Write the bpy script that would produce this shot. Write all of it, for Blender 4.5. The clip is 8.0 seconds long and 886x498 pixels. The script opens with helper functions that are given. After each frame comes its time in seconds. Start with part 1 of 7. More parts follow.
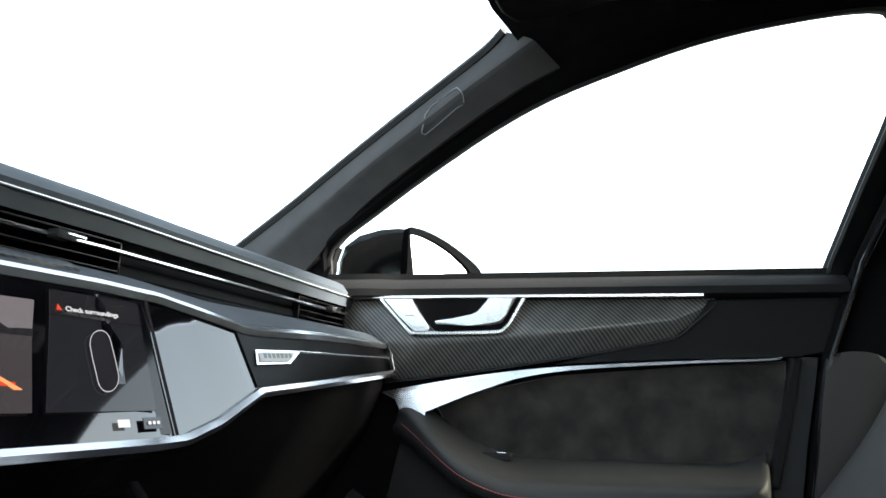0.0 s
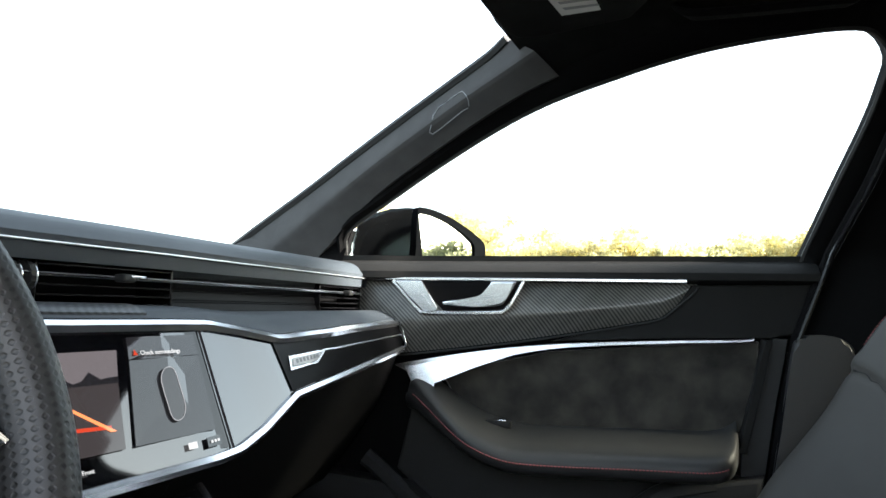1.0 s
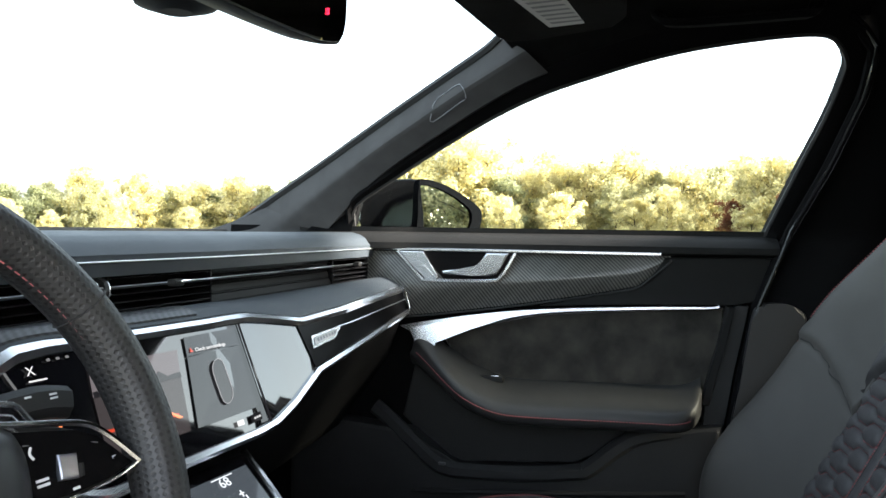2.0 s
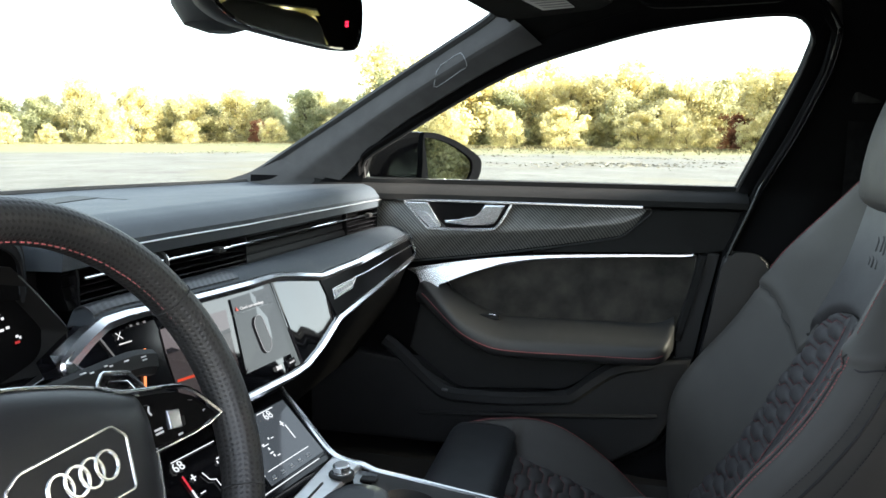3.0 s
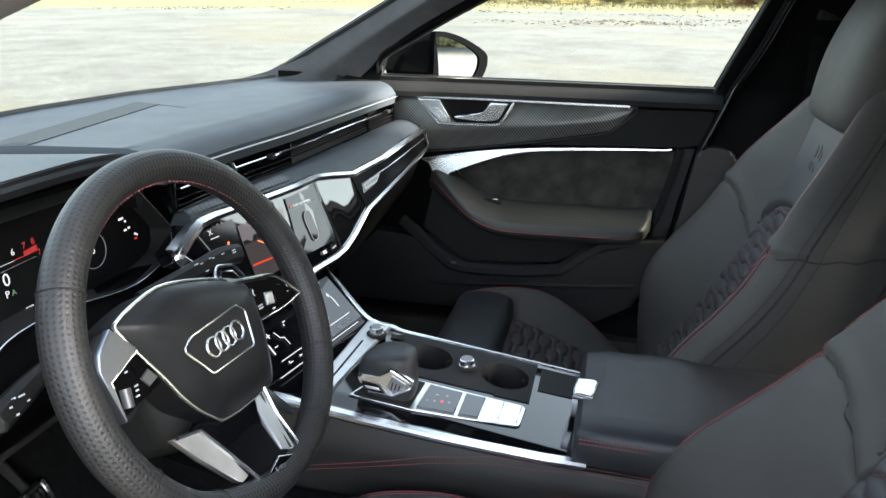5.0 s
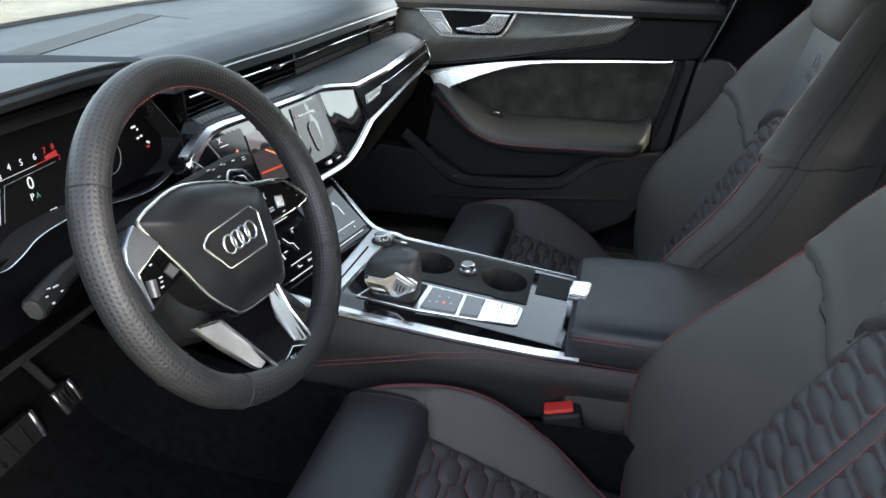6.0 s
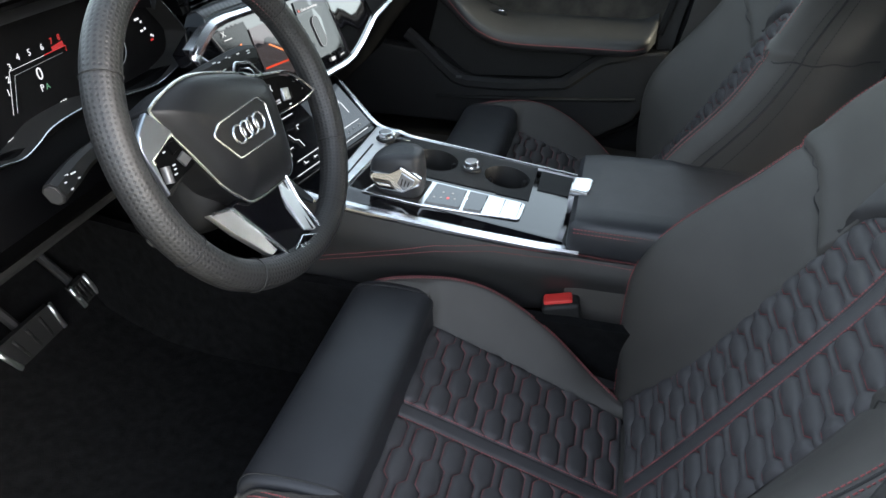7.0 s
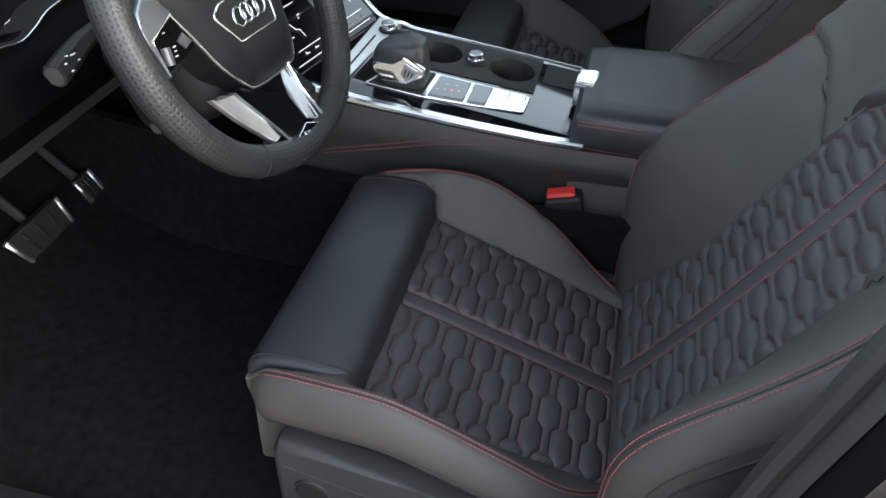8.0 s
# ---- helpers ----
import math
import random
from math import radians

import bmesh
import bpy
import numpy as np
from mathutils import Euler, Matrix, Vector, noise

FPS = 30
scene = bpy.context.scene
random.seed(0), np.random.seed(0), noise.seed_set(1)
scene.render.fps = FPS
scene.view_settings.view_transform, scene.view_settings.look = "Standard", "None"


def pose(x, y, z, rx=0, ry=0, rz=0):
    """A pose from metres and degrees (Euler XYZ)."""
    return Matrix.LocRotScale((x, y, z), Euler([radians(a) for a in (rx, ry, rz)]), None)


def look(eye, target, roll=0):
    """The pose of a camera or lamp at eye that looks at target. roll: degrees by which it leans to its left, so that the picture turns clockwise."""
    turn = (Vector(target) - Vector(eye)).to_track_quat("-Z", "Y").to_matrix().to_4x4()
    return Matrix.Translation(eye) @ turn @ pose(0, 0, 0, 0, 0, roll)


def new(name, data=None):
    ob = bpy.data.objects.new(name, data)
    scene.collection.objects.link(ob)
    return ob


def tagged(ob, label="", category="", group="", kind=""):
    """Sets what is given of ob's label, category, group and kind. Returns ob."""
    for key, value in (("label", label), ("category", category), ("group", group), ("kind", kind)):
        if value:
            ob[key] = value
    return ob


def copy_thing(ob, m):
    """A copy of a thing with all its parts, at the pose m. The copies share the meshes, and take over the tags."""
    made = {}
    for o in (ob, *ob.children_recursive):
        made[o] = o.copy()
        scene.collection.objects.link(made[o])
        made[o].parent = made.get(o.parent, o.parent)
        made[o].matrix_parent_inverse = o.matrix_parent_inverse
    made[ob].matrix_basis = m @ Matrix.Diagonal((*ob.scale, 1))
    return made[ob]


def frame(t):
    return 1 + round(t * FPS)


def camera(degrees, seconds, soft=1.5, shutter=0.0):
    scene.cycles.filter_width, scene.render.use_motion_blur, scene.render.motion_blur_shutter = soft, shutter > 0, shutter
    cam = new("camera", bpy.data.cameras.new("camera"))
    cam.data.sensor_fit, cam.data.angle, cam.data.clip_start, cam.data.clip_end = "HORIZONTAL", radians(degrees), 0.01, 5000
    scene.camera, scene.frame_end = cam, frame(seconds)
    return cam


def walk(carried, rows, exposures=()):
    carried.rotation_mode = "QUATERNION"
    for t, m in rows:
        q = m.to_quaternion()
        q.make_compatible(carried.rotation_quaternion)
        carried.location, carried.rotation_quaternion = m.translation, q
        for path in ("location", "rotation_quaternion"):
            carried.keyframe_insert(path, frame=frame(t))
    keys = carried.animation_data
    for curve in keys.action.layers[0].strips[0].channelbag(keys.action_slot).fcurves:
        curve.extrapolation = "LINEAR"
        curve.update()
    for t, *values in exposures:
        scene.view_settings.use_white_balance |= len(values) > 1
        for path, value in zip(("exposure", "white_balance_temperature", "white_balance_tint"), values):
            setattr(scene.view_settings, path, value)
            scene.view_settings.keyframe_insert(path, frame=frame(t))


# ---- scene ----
cam = camera(63.0, 8.0)
PATH = [
    (0, (0.2531, -0.3816, 0.7954), (-0.1789, 1.5314, 1.1876), 1.32),
    (0.5, (0.2664, -0.4351, 0.8468), (-0.1784, 1.4943, 1.1294), 1.32),
    (1, (0.2714, -0.4933, 0.8916), (-0.1740, 1.4495, 1.0567), 1.15),
    (2.5, (0.3144, -0.6865, 1.0193), (-0.1261, 1.2575, 0.8557), 0.91),
    (3, (0.3251, -0.7522, 1.0581), (-0.1131, 1.1780, 0.7711), 0.91),
    (3.5, (0.3321, -0.8122, 1.0960), (-0.1037, 1.0980, 0.6948), 0.91),
    (4, (0.3360, -0.8713, 1.1331), (-0.0931, 1.0182, 0.6372), 1.14),
    (5.5, (0.3620, -0.9793, 1.1648), (-0.0520, 0.8276, 0.4141), 0.95),
    (6, (0.3653, -0.9987, 1.1593), (-0.0385, 0.7616, 0.3001), 0.95),
    (6.5, (0.3675, -1.0146, 1.1550), (-0.0237, 0.6903, 0.1854), 1.05),
    (7, (0.3697, -1.0297, 1.1509), (-0.0086, 0.6138, 0.0757), 1.04),
    (7.5, (0.3719, -1.0401, 1.1451), (0.0054, 0.5335, -0.0337), 0.99),
    (8, (0.3746, -1.0482, 1.1357), (0.0251, 0.4501, -0.1422), 1.16),
]
EXPOSURES = [(0.0, 3.6), (1.0, 3.6), (2.5, 3.6), (4.0, 3.62), (5.5, 3.66), (8.0, 3.74)]
walk(cam, [(t, look(eye, target, roll)) for t, eye, target, roll in PATH], EXPOSURES)

# ---- daylight ----
SUN_EL, SUN_AZ = radians(21), radians(1)
world = bpy.data.worlds.new("sky")
scene.world = world
world.use_nodes = True
wn = world.node_tree
sky = wn.nodes.new("ShaderNodeTexSky")
sky.sky_type, sky.sun_disc = "NISHITA", False
sky.sun_elevation, sky.sun_rotation = SUN_EL, radians(90) - SUN_AZ
sky.air_density, sky.dust_density, sky.ozone_density = 1.0, 3.0, 1.0
wn.nodes["Background"].inputs["Strength"].default_value = 0.15
haze = wn.nodes.new("ShaderNodeHueSaturation")
haze.inputs["Saturation"].default_value = 0.52
wn.links.new(sky.outputs[0], haze.inputs["Color"])
wn.links.new(haze.outputs[0], wn.nodes["Background"].inputs["Color"])
sun_data = bpy.data.lights.new("sun", "SUN")
sun_data.energy, sun_data.angle, sun_data.color = 3.6, radians(12), (1.0, 0.94, 0.84)
sun = new("sun", sun_data)
sun_dir = Vector((math.cos(SUN_EL) * math.cos(SUN_AZ), math.cos(SUN_EL) * math.sin(SUN_AZ), math.sin(SUN_EL)))
sun.matrix_world = look(sun_dir * 30, (0, 0, 0))


# ---- materials ----
def mat(name, base, rough=0.5, metal=0.0, var=0.12, vscale=9.0, bump=0.0, bscale=900.0, coat=0.0, spec=0.5, rvar=0.0, sheen=0.0):
    m = bpy.data.materials.new(name)
    m.use_nodes = True
    nt = m.node_tree
    b = nt.nodes["Principled BSDF"]
    b.inputs["Roughness"].default_value = rough
    b.inputs["Metallic"].default_value = metal
    b.inputs["Coat Weight"].default_value = coat
    b.inputs["Coat Roughness"].default_value = 0.04
    b.inputs["Specular IOR Level"].default_value = spec
    b.inputs["Sheen Weight"].default_value = sheen
    tc = nt.nodes.new("ShaderNodeTexCoord")
    n1 = nt.nodes.new("ShaderNodeTexNoise")
    n1.inputs["Scale"].default_value, n1.inputs["Detail"].default_value = vscale, 5
    nt.links.new(tc.outputs["Object"], n1.inputs["Vector"])
    ramp = nt.nodes.new("ShaderNodeValToRGB")
    c0 = [max(0.0, c * (1 - var)) for c in base]
    c1 = [min(1.0, c * (1 + var)) for c in base]
    ramp.color_ramp.elements[0].position, ramp.color_ramp.elements[1].position = 0.3, 0.7
    ramp.color_ramp.elements[0].color, ramp.color_ramp.elements[1].color = (*c0, 1), (*c1, 1)
    nt.links.new(n1.outputs["Fac"], ramp.inputs["Fac"])
    nt.links.new(ramp.outputs["Color"], b.inputs["Base Color"])
    if rvar:
        mr = nt.nodes.new("ShaderNodeMapRange")
        mr.inputs["To Min"].default_value, mr.inputs["To Max"].default_value = max(0.02, rough - rvar), min(1, rough + rvar)
        n3 = nt.nodes.new("ShaderNodeTexNoise")
        n3.inputs["Scale"].default_value = vscale * 2.3
        nt.links.new(tc.outputs["Object"], n3.inputs["Vector"])
        nt.links.new(n3.outputs["Fac"], mr.inputs["Value"])
        nt.links.new(mr.outputs[0], b.inputs["Roughness"])
    if bump:
        n2 = nt.nodes.new("ShaderNodeTexVoronoi")
        n2.inputs["Scale"].default_value = bscale
        nt.links.new(tc.outputs["Object"], n2.inputs["Vector"])
        bp = nt.nodes.new("ShaderNodeBump")
        bp.inputs["Strength"].default_value, bp.inputs["Distance"].default_value = bump, 0.001
        nt.links.new(n2.outputs["Distance"], bp.inputs["Height"])
        nt.links.new(bp.outputs[0], b.inputs["Normal"])
    return m


def glow(name, colour, strength, rough=0.05):
    m = bpy.data.materials.new(name)
    m.use_nodes = True
    b = m.node_tree.nodes["Principled BSDF"]
    b.inputs["Base Color"].default_value = (0.01, 0.01, 0.012, 1)
    b.inputs["Roughness"].default_value = rough
    b.inputs["Specular IOR Level"].default_value = 0.3
    b.inputs["Emission Color"].default_value = (*colour, 1)
    b.inputs["Emission Strength"].default_value = strength
    return m


def stripe_mat(name, dark, light, period, rough, coat, weave):
    """Woven surface: diagonal bands in object space, crossed by a second set where weave is on."""
    m = mat(name, dark, rough, 0, coat=coat)
    nt = m.node_tree
    b = nt.nodes["Principled BSDF"]
    tc = nt.nodes.new("ShaderNodeTexCoord")
    sep = nt.nodes.new("ShaderNodeSeparateXYZ")
    nt.links.new(tc.outputs["Object"], sep.inputs[0])

    def band(sx, sy, sz, per):
        dot = nt.nodes.new("ShaderNodeVectorMath")
        dot.operation = "DOT_PRODUCT"
        dot.inputs[1].default_value = (sx * 6.2832 / per, sy * 6.2832 / per, sz * 6.2832 / per)
        nt.links.new(tc.outputs["Object"], dot.inputs[0])
        s = nt.nodes.new("ShaderNodeMath")
        s.operation = "SINE"
        nt.links.new(dot.outputs["Value"], s.inputs[0])
        return s.outputs[0]

    a = band(0.72, 0.35, 0.69, period)
    c = band(0.69, 0.35, -0.72, period * (1.0 if weave else 5))
    mul = nt.nodes.new("ShaderNodeMath")
    mul.operation = "MULTIPLY_ADD"
    nt.links.new(c, mul.inputs[0])
    mul.inputs[1].default_value = 0.35 if weave else 0.1
    nt.links.new(a, mul.inputs[2])
    mr = nt.nodes.new("ShaderNodeMapRange")
    mr.inputs["From Min"].default_value, mr.inputs["From Max"].default_value = -1.0, 1.0
    nt.links.new(mul.outputs[0], mr.inputs["Value"])
    mix = nt.nodes.new("ShaderNodeMix")
    mix.data_type = "RGBA"
    mix.inputs["A"].default_value, mix.inputs["B"].default_value = (*dark, 1), (*light, 1)
    nt.links.new(mr.outputs[0], mix.inputs["Factor"])
    nt.links.new(mix.outputs["Result"], b.inputs["Base Color"])
    bp = nt.nodes.new("ShaderNodeBump")
    bp.inputs["Strength"].default_value, bp.inputs["Distance"].default_value = 0.3, 0.0006
    nt.links.new(mr.outputs[0], bp.inputs["Height"])
    nt.links.new(bp.outputs[0], b.inputs["Normal"])
    return m


def dotted_mat(name, base, nu, nv, rough):
    """Perforated leather: rows of small dimples laid out by the mesh's own UVs."""
    m = mat(name, base, rough, 0, var=0.1, vscale=30)
    nt = m.node_tree
    b = nt.nodes["Principled BSDF"]
    uv = nt.nodes.new("ShaderNodeUVMap")
    sep = nt.nodes.new("ShaderNodeSeparateXYZ")
    nt.links.new(uv.outputs[0], sep.inputs[0])
    outs = []
    for axis, n in (("X", nu), ("Y", nv)):
        k = nt.nodes.new("ShaderNodeMath")
        k.operation = "MULTIPLY"
        k.inputs[1].default_value = n * 6.28318
        nt.links.new(sep.outputs[axis], k.inputs[0])
        outs.append(k.outputs[0])
    sines = []
    for op in ("ADD", "SUBTRACT"):
        s = nt.nodes.new("ShaderNodeMath")
        s.operation = op
        nt.links.new(outs[0], s.inputs[0])
        nt.links.new(outs[1], s.inputs[1])
        f = nt.nodes.new("ShaderNodeMath")
        f.operation = "SINE"
        nt.links.new(s.outputs[0], f.inputs[0])
        sines.append(f.outputs[0])
    p = nt.nodes.new("ShaderNodeMath")
    p.operation = "MULTIPLY"
    nt.links.new(sines[0], p.inputs[0])
    nt.links.new(sines[1], p.inputs[1])
    mr = nt.nodes.new("ShaderNodeMapRange")
    mr.inputs["From Min"].default_value, mr.inputs["From Max"].default_value = 0.1, 0.75
    nt.links.new(p.outputs[0], mr.inputs["Value"])
    bp = nt.nodes.new("ShaderNodeBump")
    bp.invert = True
    bp.inputs["Strength"].default_value, bp.inputs["Distance"].default_value = 0.4, 0.0008
    nt.links.new(mr.outputs[0], bp.inputs["Height"])
    nt.links.new(bp.outputs[0], b.inputs["Normal"])
    mix = nt.nodes.new("ShaderNodeMix")
    mix.data_type = "RGBA"
    nt.links.new(b.inputs["Base Color"].links[0].from_socket, mix.inputs["A"])
    mix.inputs["B"].default_value = (0.004, 0.004, 0.004, 1)
    nt.links.new(mr.outputs[0], mix.inputs["Factor"])
    nt.links.new(mix.outputs["Result"], b.inputs["Base Color"])
    return m


def glass_mat(name, tint, rough=0.0):
    m = bpy.data.materials.new(name)
    m.use_nodes = True
    nt = m.node_tree
    nt.nodes.remove(nt.nodes["Principled BSDF"])
    tr, gl = nt.nodes.new("ShaderNodeBsdfTransparent"), nt.nodes.new("ShaderNodeBsdfGlossy")
    tr.inputs["Color"].default_value = (*tint, 1)
    gl.inputs["Roughness"].default_value = rough
    mx = nt.nodes.new("ShaderNodeMixShader")
    mx.inputs[0].default_value = 0.003
    nt.links.new(tr.outputs[0], mx.inputs[1])
    nt.links.new(gl.outputs[0], mx.inputs[2])
    nt.links.new(mx.outputs[0], nt.nodes["Material Output"].inputs["Surface"])
    return m


def leaf_mat(name, base):
    m = mat(name, base, 0.75, var=0.45, vscale=0.9)
    nt = m.node_tree
    b = nt.nodes["Principled BSDF"]
    tr, mx = nt.nodes.new("ShaderNodeBsdfTranslucent"), nt.nodes.new("ShaderNodeMixShader")
    nt.links.new(b.inputs["Base Color"].links[0].from_socket, tr.inputs["Color"])
    mx.inputs[0].default_value = 0.66
    nt.links.new(b.outputs[0], mx.inputs[1])
    nt.links.new(tr.outputs[0], mx.inputs[2])
    nt.links.new(mx.outputs[0], nt.nodes["Material Output"].inputs["Surface"])
    return m


LEATHER = mat("black_leather", (0.0345, 0.0335, 0.0340), 0.48, bump=0.16, bscale=1500, var=0.1, vscale=14, rvar=0.06)
THIGH_LEATHER = mat("smooth_leather", (0.0205, 0.0216, 0.0242), 0.46, spec=0.42, bump=0.12, bscale=1500, var=0.1, vscale=14, rvar=0.06)
LEATHER_SOFT = mat("matt_leather", (0.0430, 0.0400, 0.0362), 0.60, spec=0.40, bump=0.16, bscale=1500, var=0.1, vscale=12, rvar=0.06)
INSERT_LEATHER = mat("insert_leather", (0.041, 0.0390, 0.0402), 0.55, spec=0.35, bump=0.16, bscale=1500, var=0.1, vscale=14, rvar=0.06)
SIDE_PLASTIC = mat("grey_side_plastic", (0.024, 0.024, 0.0245), 0.5, bump=0.2, bscale=1600, var=0.1, vscale=8, spec=0.4)
WHEEL_LEATHER = mat("wheel_leather", (0.0095, 0.0098, 0.0108), 0.44, spec=0.34, bump=0.12, bscale=1500, var=0.1, vscale=14, rvar=0.05)
FLANK_LEATHER = mat("console_leather", (0.0235, 0.0232, 0.0228), 0.5, bump=0.16, bscale=1500, var=0.1, vscale=12, rvar=0.05)
DASH_SKIN = mat("dashboard_skin", (0.0245, 0.0315, 0.0395), 0.56, bump=0.22, bscale=1300, var=0.04, vscale=8, rvar=0.05)
PLASTIC = mat("black_plastic", (0.010, 0.010, 0.010), 0.55, spec=0.25, bump=0.2, bscale=1600, var=0.15, vscale=8)
DOOR_SKIN = mat("door_skin", (0.0135, 0.0134, 0.0132), 0.62, spec=0.10, bump=0.25, bscale=1500, var=0.1, vscale=7)
LOWER_SKIN = mat("lower_door_skin", (0.0190, 0.0190, 0.0194), 0.55, spec=0.35, bump=0.25, bscale=1500, var=0.1, vscale=7)
GLOSS = mat("piano_black", (0.004, 0.004, 0.005), 0.04, var=0.0, coat=0.6, rvar=0.015)
CHROME = mat("chrome", (0.82, 0.83, 0.85), 0.1, 1.0, var=0.03, rvar=0.04)
SATIN = mat("satin_aluminium", (0.72, 0.73, 0.75), 0.24, 1.0, var=0.04, vscale=40, rvar=0.03)
BRUSHED = mat("brushed_steel", (0.78, 0.79, 0.80), 0.4, 1.0, var=0.06, vscale=60, rvar=0.05)
SPOKE_METAL = mat("dark_satin_metal", (0.42, 0.45, 0.50), 0.34, 1.0, var=0.02, vscale=50)
KEY_GREY = mat("grey_key", (0.10, 0.10, 0.105), 0.35, 0.4, var=0.1)
DECK_GLOSS = mat("deck_black", (0.004, 0.004, 0.005), 0.05, var=0.0, spec=0.5, coat=0.3, rvar=0.015)
ALCANTARA = mat("suede", (0.034, 0.0305, 0.0255), 0.95, var=0.65, vscale=22, bump=0.5, bscale=2200, sheen=0.5, spec=0.15)
CARPET = mat("carpet", (0.0055, 0.0055, 0.0058), 1.0, var=0.5, vscale=60, bump=1.0, bscale=700, spec=0.1)
HEADLINER = mat("headliner", (0.006, 0.006, 0.006), 0.95, var=0.3, vscale=30, bump=0.3, bscale=1500, spec=0.1)
PILLAR = mat("pillar_cloth", (0.052, 0.051, 0.051), 0.85, var=0.12, vscale=30, bump=0.3, bscale=1700, spec=0.25)
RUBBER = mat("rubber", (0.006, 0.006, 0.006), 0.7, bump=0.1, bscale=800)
RED_STITCH = mat("red_thread", (0.24, 0.062, 0.064), 0.8, var=0.2)
DARK_STITCH = mat("black_thread", (0.012, 0.012, 0.012), 0.8)
RED_PLASTIC = mat("red_plastic", (0.55, 0.035, 0.03), 0.4, var=0.08)
WHITE_PRINT = mat("white_print", (0.6, 0.6, 0.6), 0.6, var=0.08)
GREY_LINE = mat("grey_line", (0.25, 0.26, 0.27), 0.6, var=0.05)
CARBON = stripe_mat("carbon_twill", (0.014, 0.0138, 0.013), (0.135, 0.132, 0.120), 0.0052, 0.35, 0.25, False)
CARBON_FINE = stripe_mat("fine_weave", (0.012, 0.013, 0.015), (0.04, 0.042, 0.046), 0.004, 0.4, 0.1, True)
PERFORATED = dotted_mat("perforated_leather", (0.0175, 0.0174, 0.0178), 110, 11, 0.5)
MIRROR = mat("mirror_silver", (0.62, 0.63, 0.62), 0.005, 1.0, var=0.0)
DARK_MIRROR = mat("dimming_mirror", (0.60, 0.62, 0.58), 0.02, 1.0, var=0.0)
BODY = mat("black_paint", (0.004, 0.004, 0.005), 0.12, 0.0, var=0.1, spec=0.4)
SOFT_BLACK = mat("soft_black", (0.0038, 0.0038, 0.0042), 0.8, bump=0.2, bscale=1600, spec=0.06, var=0.15)
VENT_BLACK = mat("satin_black", (0.006, 0.006, 0.0068), 0.24, var=0.1, spec=0.22)
BAND_BLACK = mat("band_black", (0.0018, 0.0018, 0.0021), 0.42, var=0.1, spec=0.04)
RIM_BLACK = mat("rim_black", (0.0035, 0.0037, 0.0042), 0.3, var=0.1, spec=0.0)
GLASS = glass_mat("window_glass", (0.78, 0.81, 0.79))
PANEL_GLASS = mat("panel_glass", (0.004, 0.004, 0.005), 0.10, var=0.0, spec=0.28, rvar=0.02)
TINTED = glass_mat("privacy_glass", (0.72, 0.73, 0.68))
SCREEN_DARK = glow("screen_dark", (0.012, 0.011, 0.012), 0.12)


# ---- mesh helpers ----
def part(name, bm, material, parent=None, label="", sharp=38, uv=None):
    bmesh.ops.recalc_face_normals(bm, faces=bm.faces)
    mean = sum(f.calc_area() for f in bm.faces) / max(1, len(bm.faces))
    for f in bm.faces:
        f.smooth = len(f.verts) <= 4 and f.calc_area() < 4 * mean
    lim = radians(sharp)
    for e in bm.edges:
        e.smooth = len(e.link_faces) == 2 and e.calc_face_angle(0) < lim
    me = bpy.data.meshes.new(name)
    bm.to_mesh(me)
    bm.free()
    me.materials.append(material)
    ob = new(name, me)
    if parent is not None:
        ob.parent = parent
    if label:
        ob["label"] = label
    return ob


def thing(name, label, category, group="", kind="", at=(0, 0, 0)):
    ob = new(name)
    ob.location = at
    ob.empty_display_size = 0.05
    return tagged(ob, label, category, group, kind)


def rbox(c, s, bevel=0.004, seg=2, m=None, bm=None):
    bm = bm or bmesh.new()
    geo = bmesh.ops.create_cube(bm, size=1.0, matrix=Matrix.Translation(c) @ Matrix.Diagonal((*s, 1)))
    vs = geo["verts"]
    es = list({e for v in vs for e in v.link_edges})
    if bevel > 0:
        out = bmesh.ops.bevel(bm, geom=es, offset=min(bevel, min(s) * 0.49), segments=seg, affect="EDGES", profile=0.5)
        vs = list({v for f in out["faces"] for v in f.verts} | {v for v in vs if v.is_valid})
    if m is not None:
        bmesh.ops.transform(bm, matrix=m, verts=[v for v in vs if v.is_valid])
    return bm


def prism(poly, axis, lo, hi, bevel=0.003, seg=2, warp=None, bm=None):
    """A polygon swept from lo to hi along an axis. 'y' takes (x, z) corners, 'x' takes (y, z), 'z' takes (x, y)."""
    bm = bm or bmesh.new()

    def put(a, b, h):
        return {"x": (h, a, b), "y": (a, h, b), "z": (a, b, h)}[axis]

    n = len(poly)
    v0 = [bm.verts.new(put(a, b, lo)) for a, b in poly]
    v1 = [bm.verts.new(put(a, b, hi)) for a, b in poly]
    bm.faces.new(v0), bm.faces.new(v1[::-1])
    for i in range(n):
        bm.faces.new((v0[i], v0[(i + 1) % n], v1[(i + 1) % n], v1[i]))
    if bevel > 0:
        caps = [e for e in bm.edges if (e.verts[0] in v0 and e.verts[1] in v0) or (e.verts[0] in v1 and e.verts[1] in v1)]
        bmesh.ops.bevel(bm, geom=caps, offset=bevel, segments=seg, affect="EDGES", profile=0.5)
    if warp:
        for v in bm.verts:
            v.co = Vector(warp(v.co))
    return bm


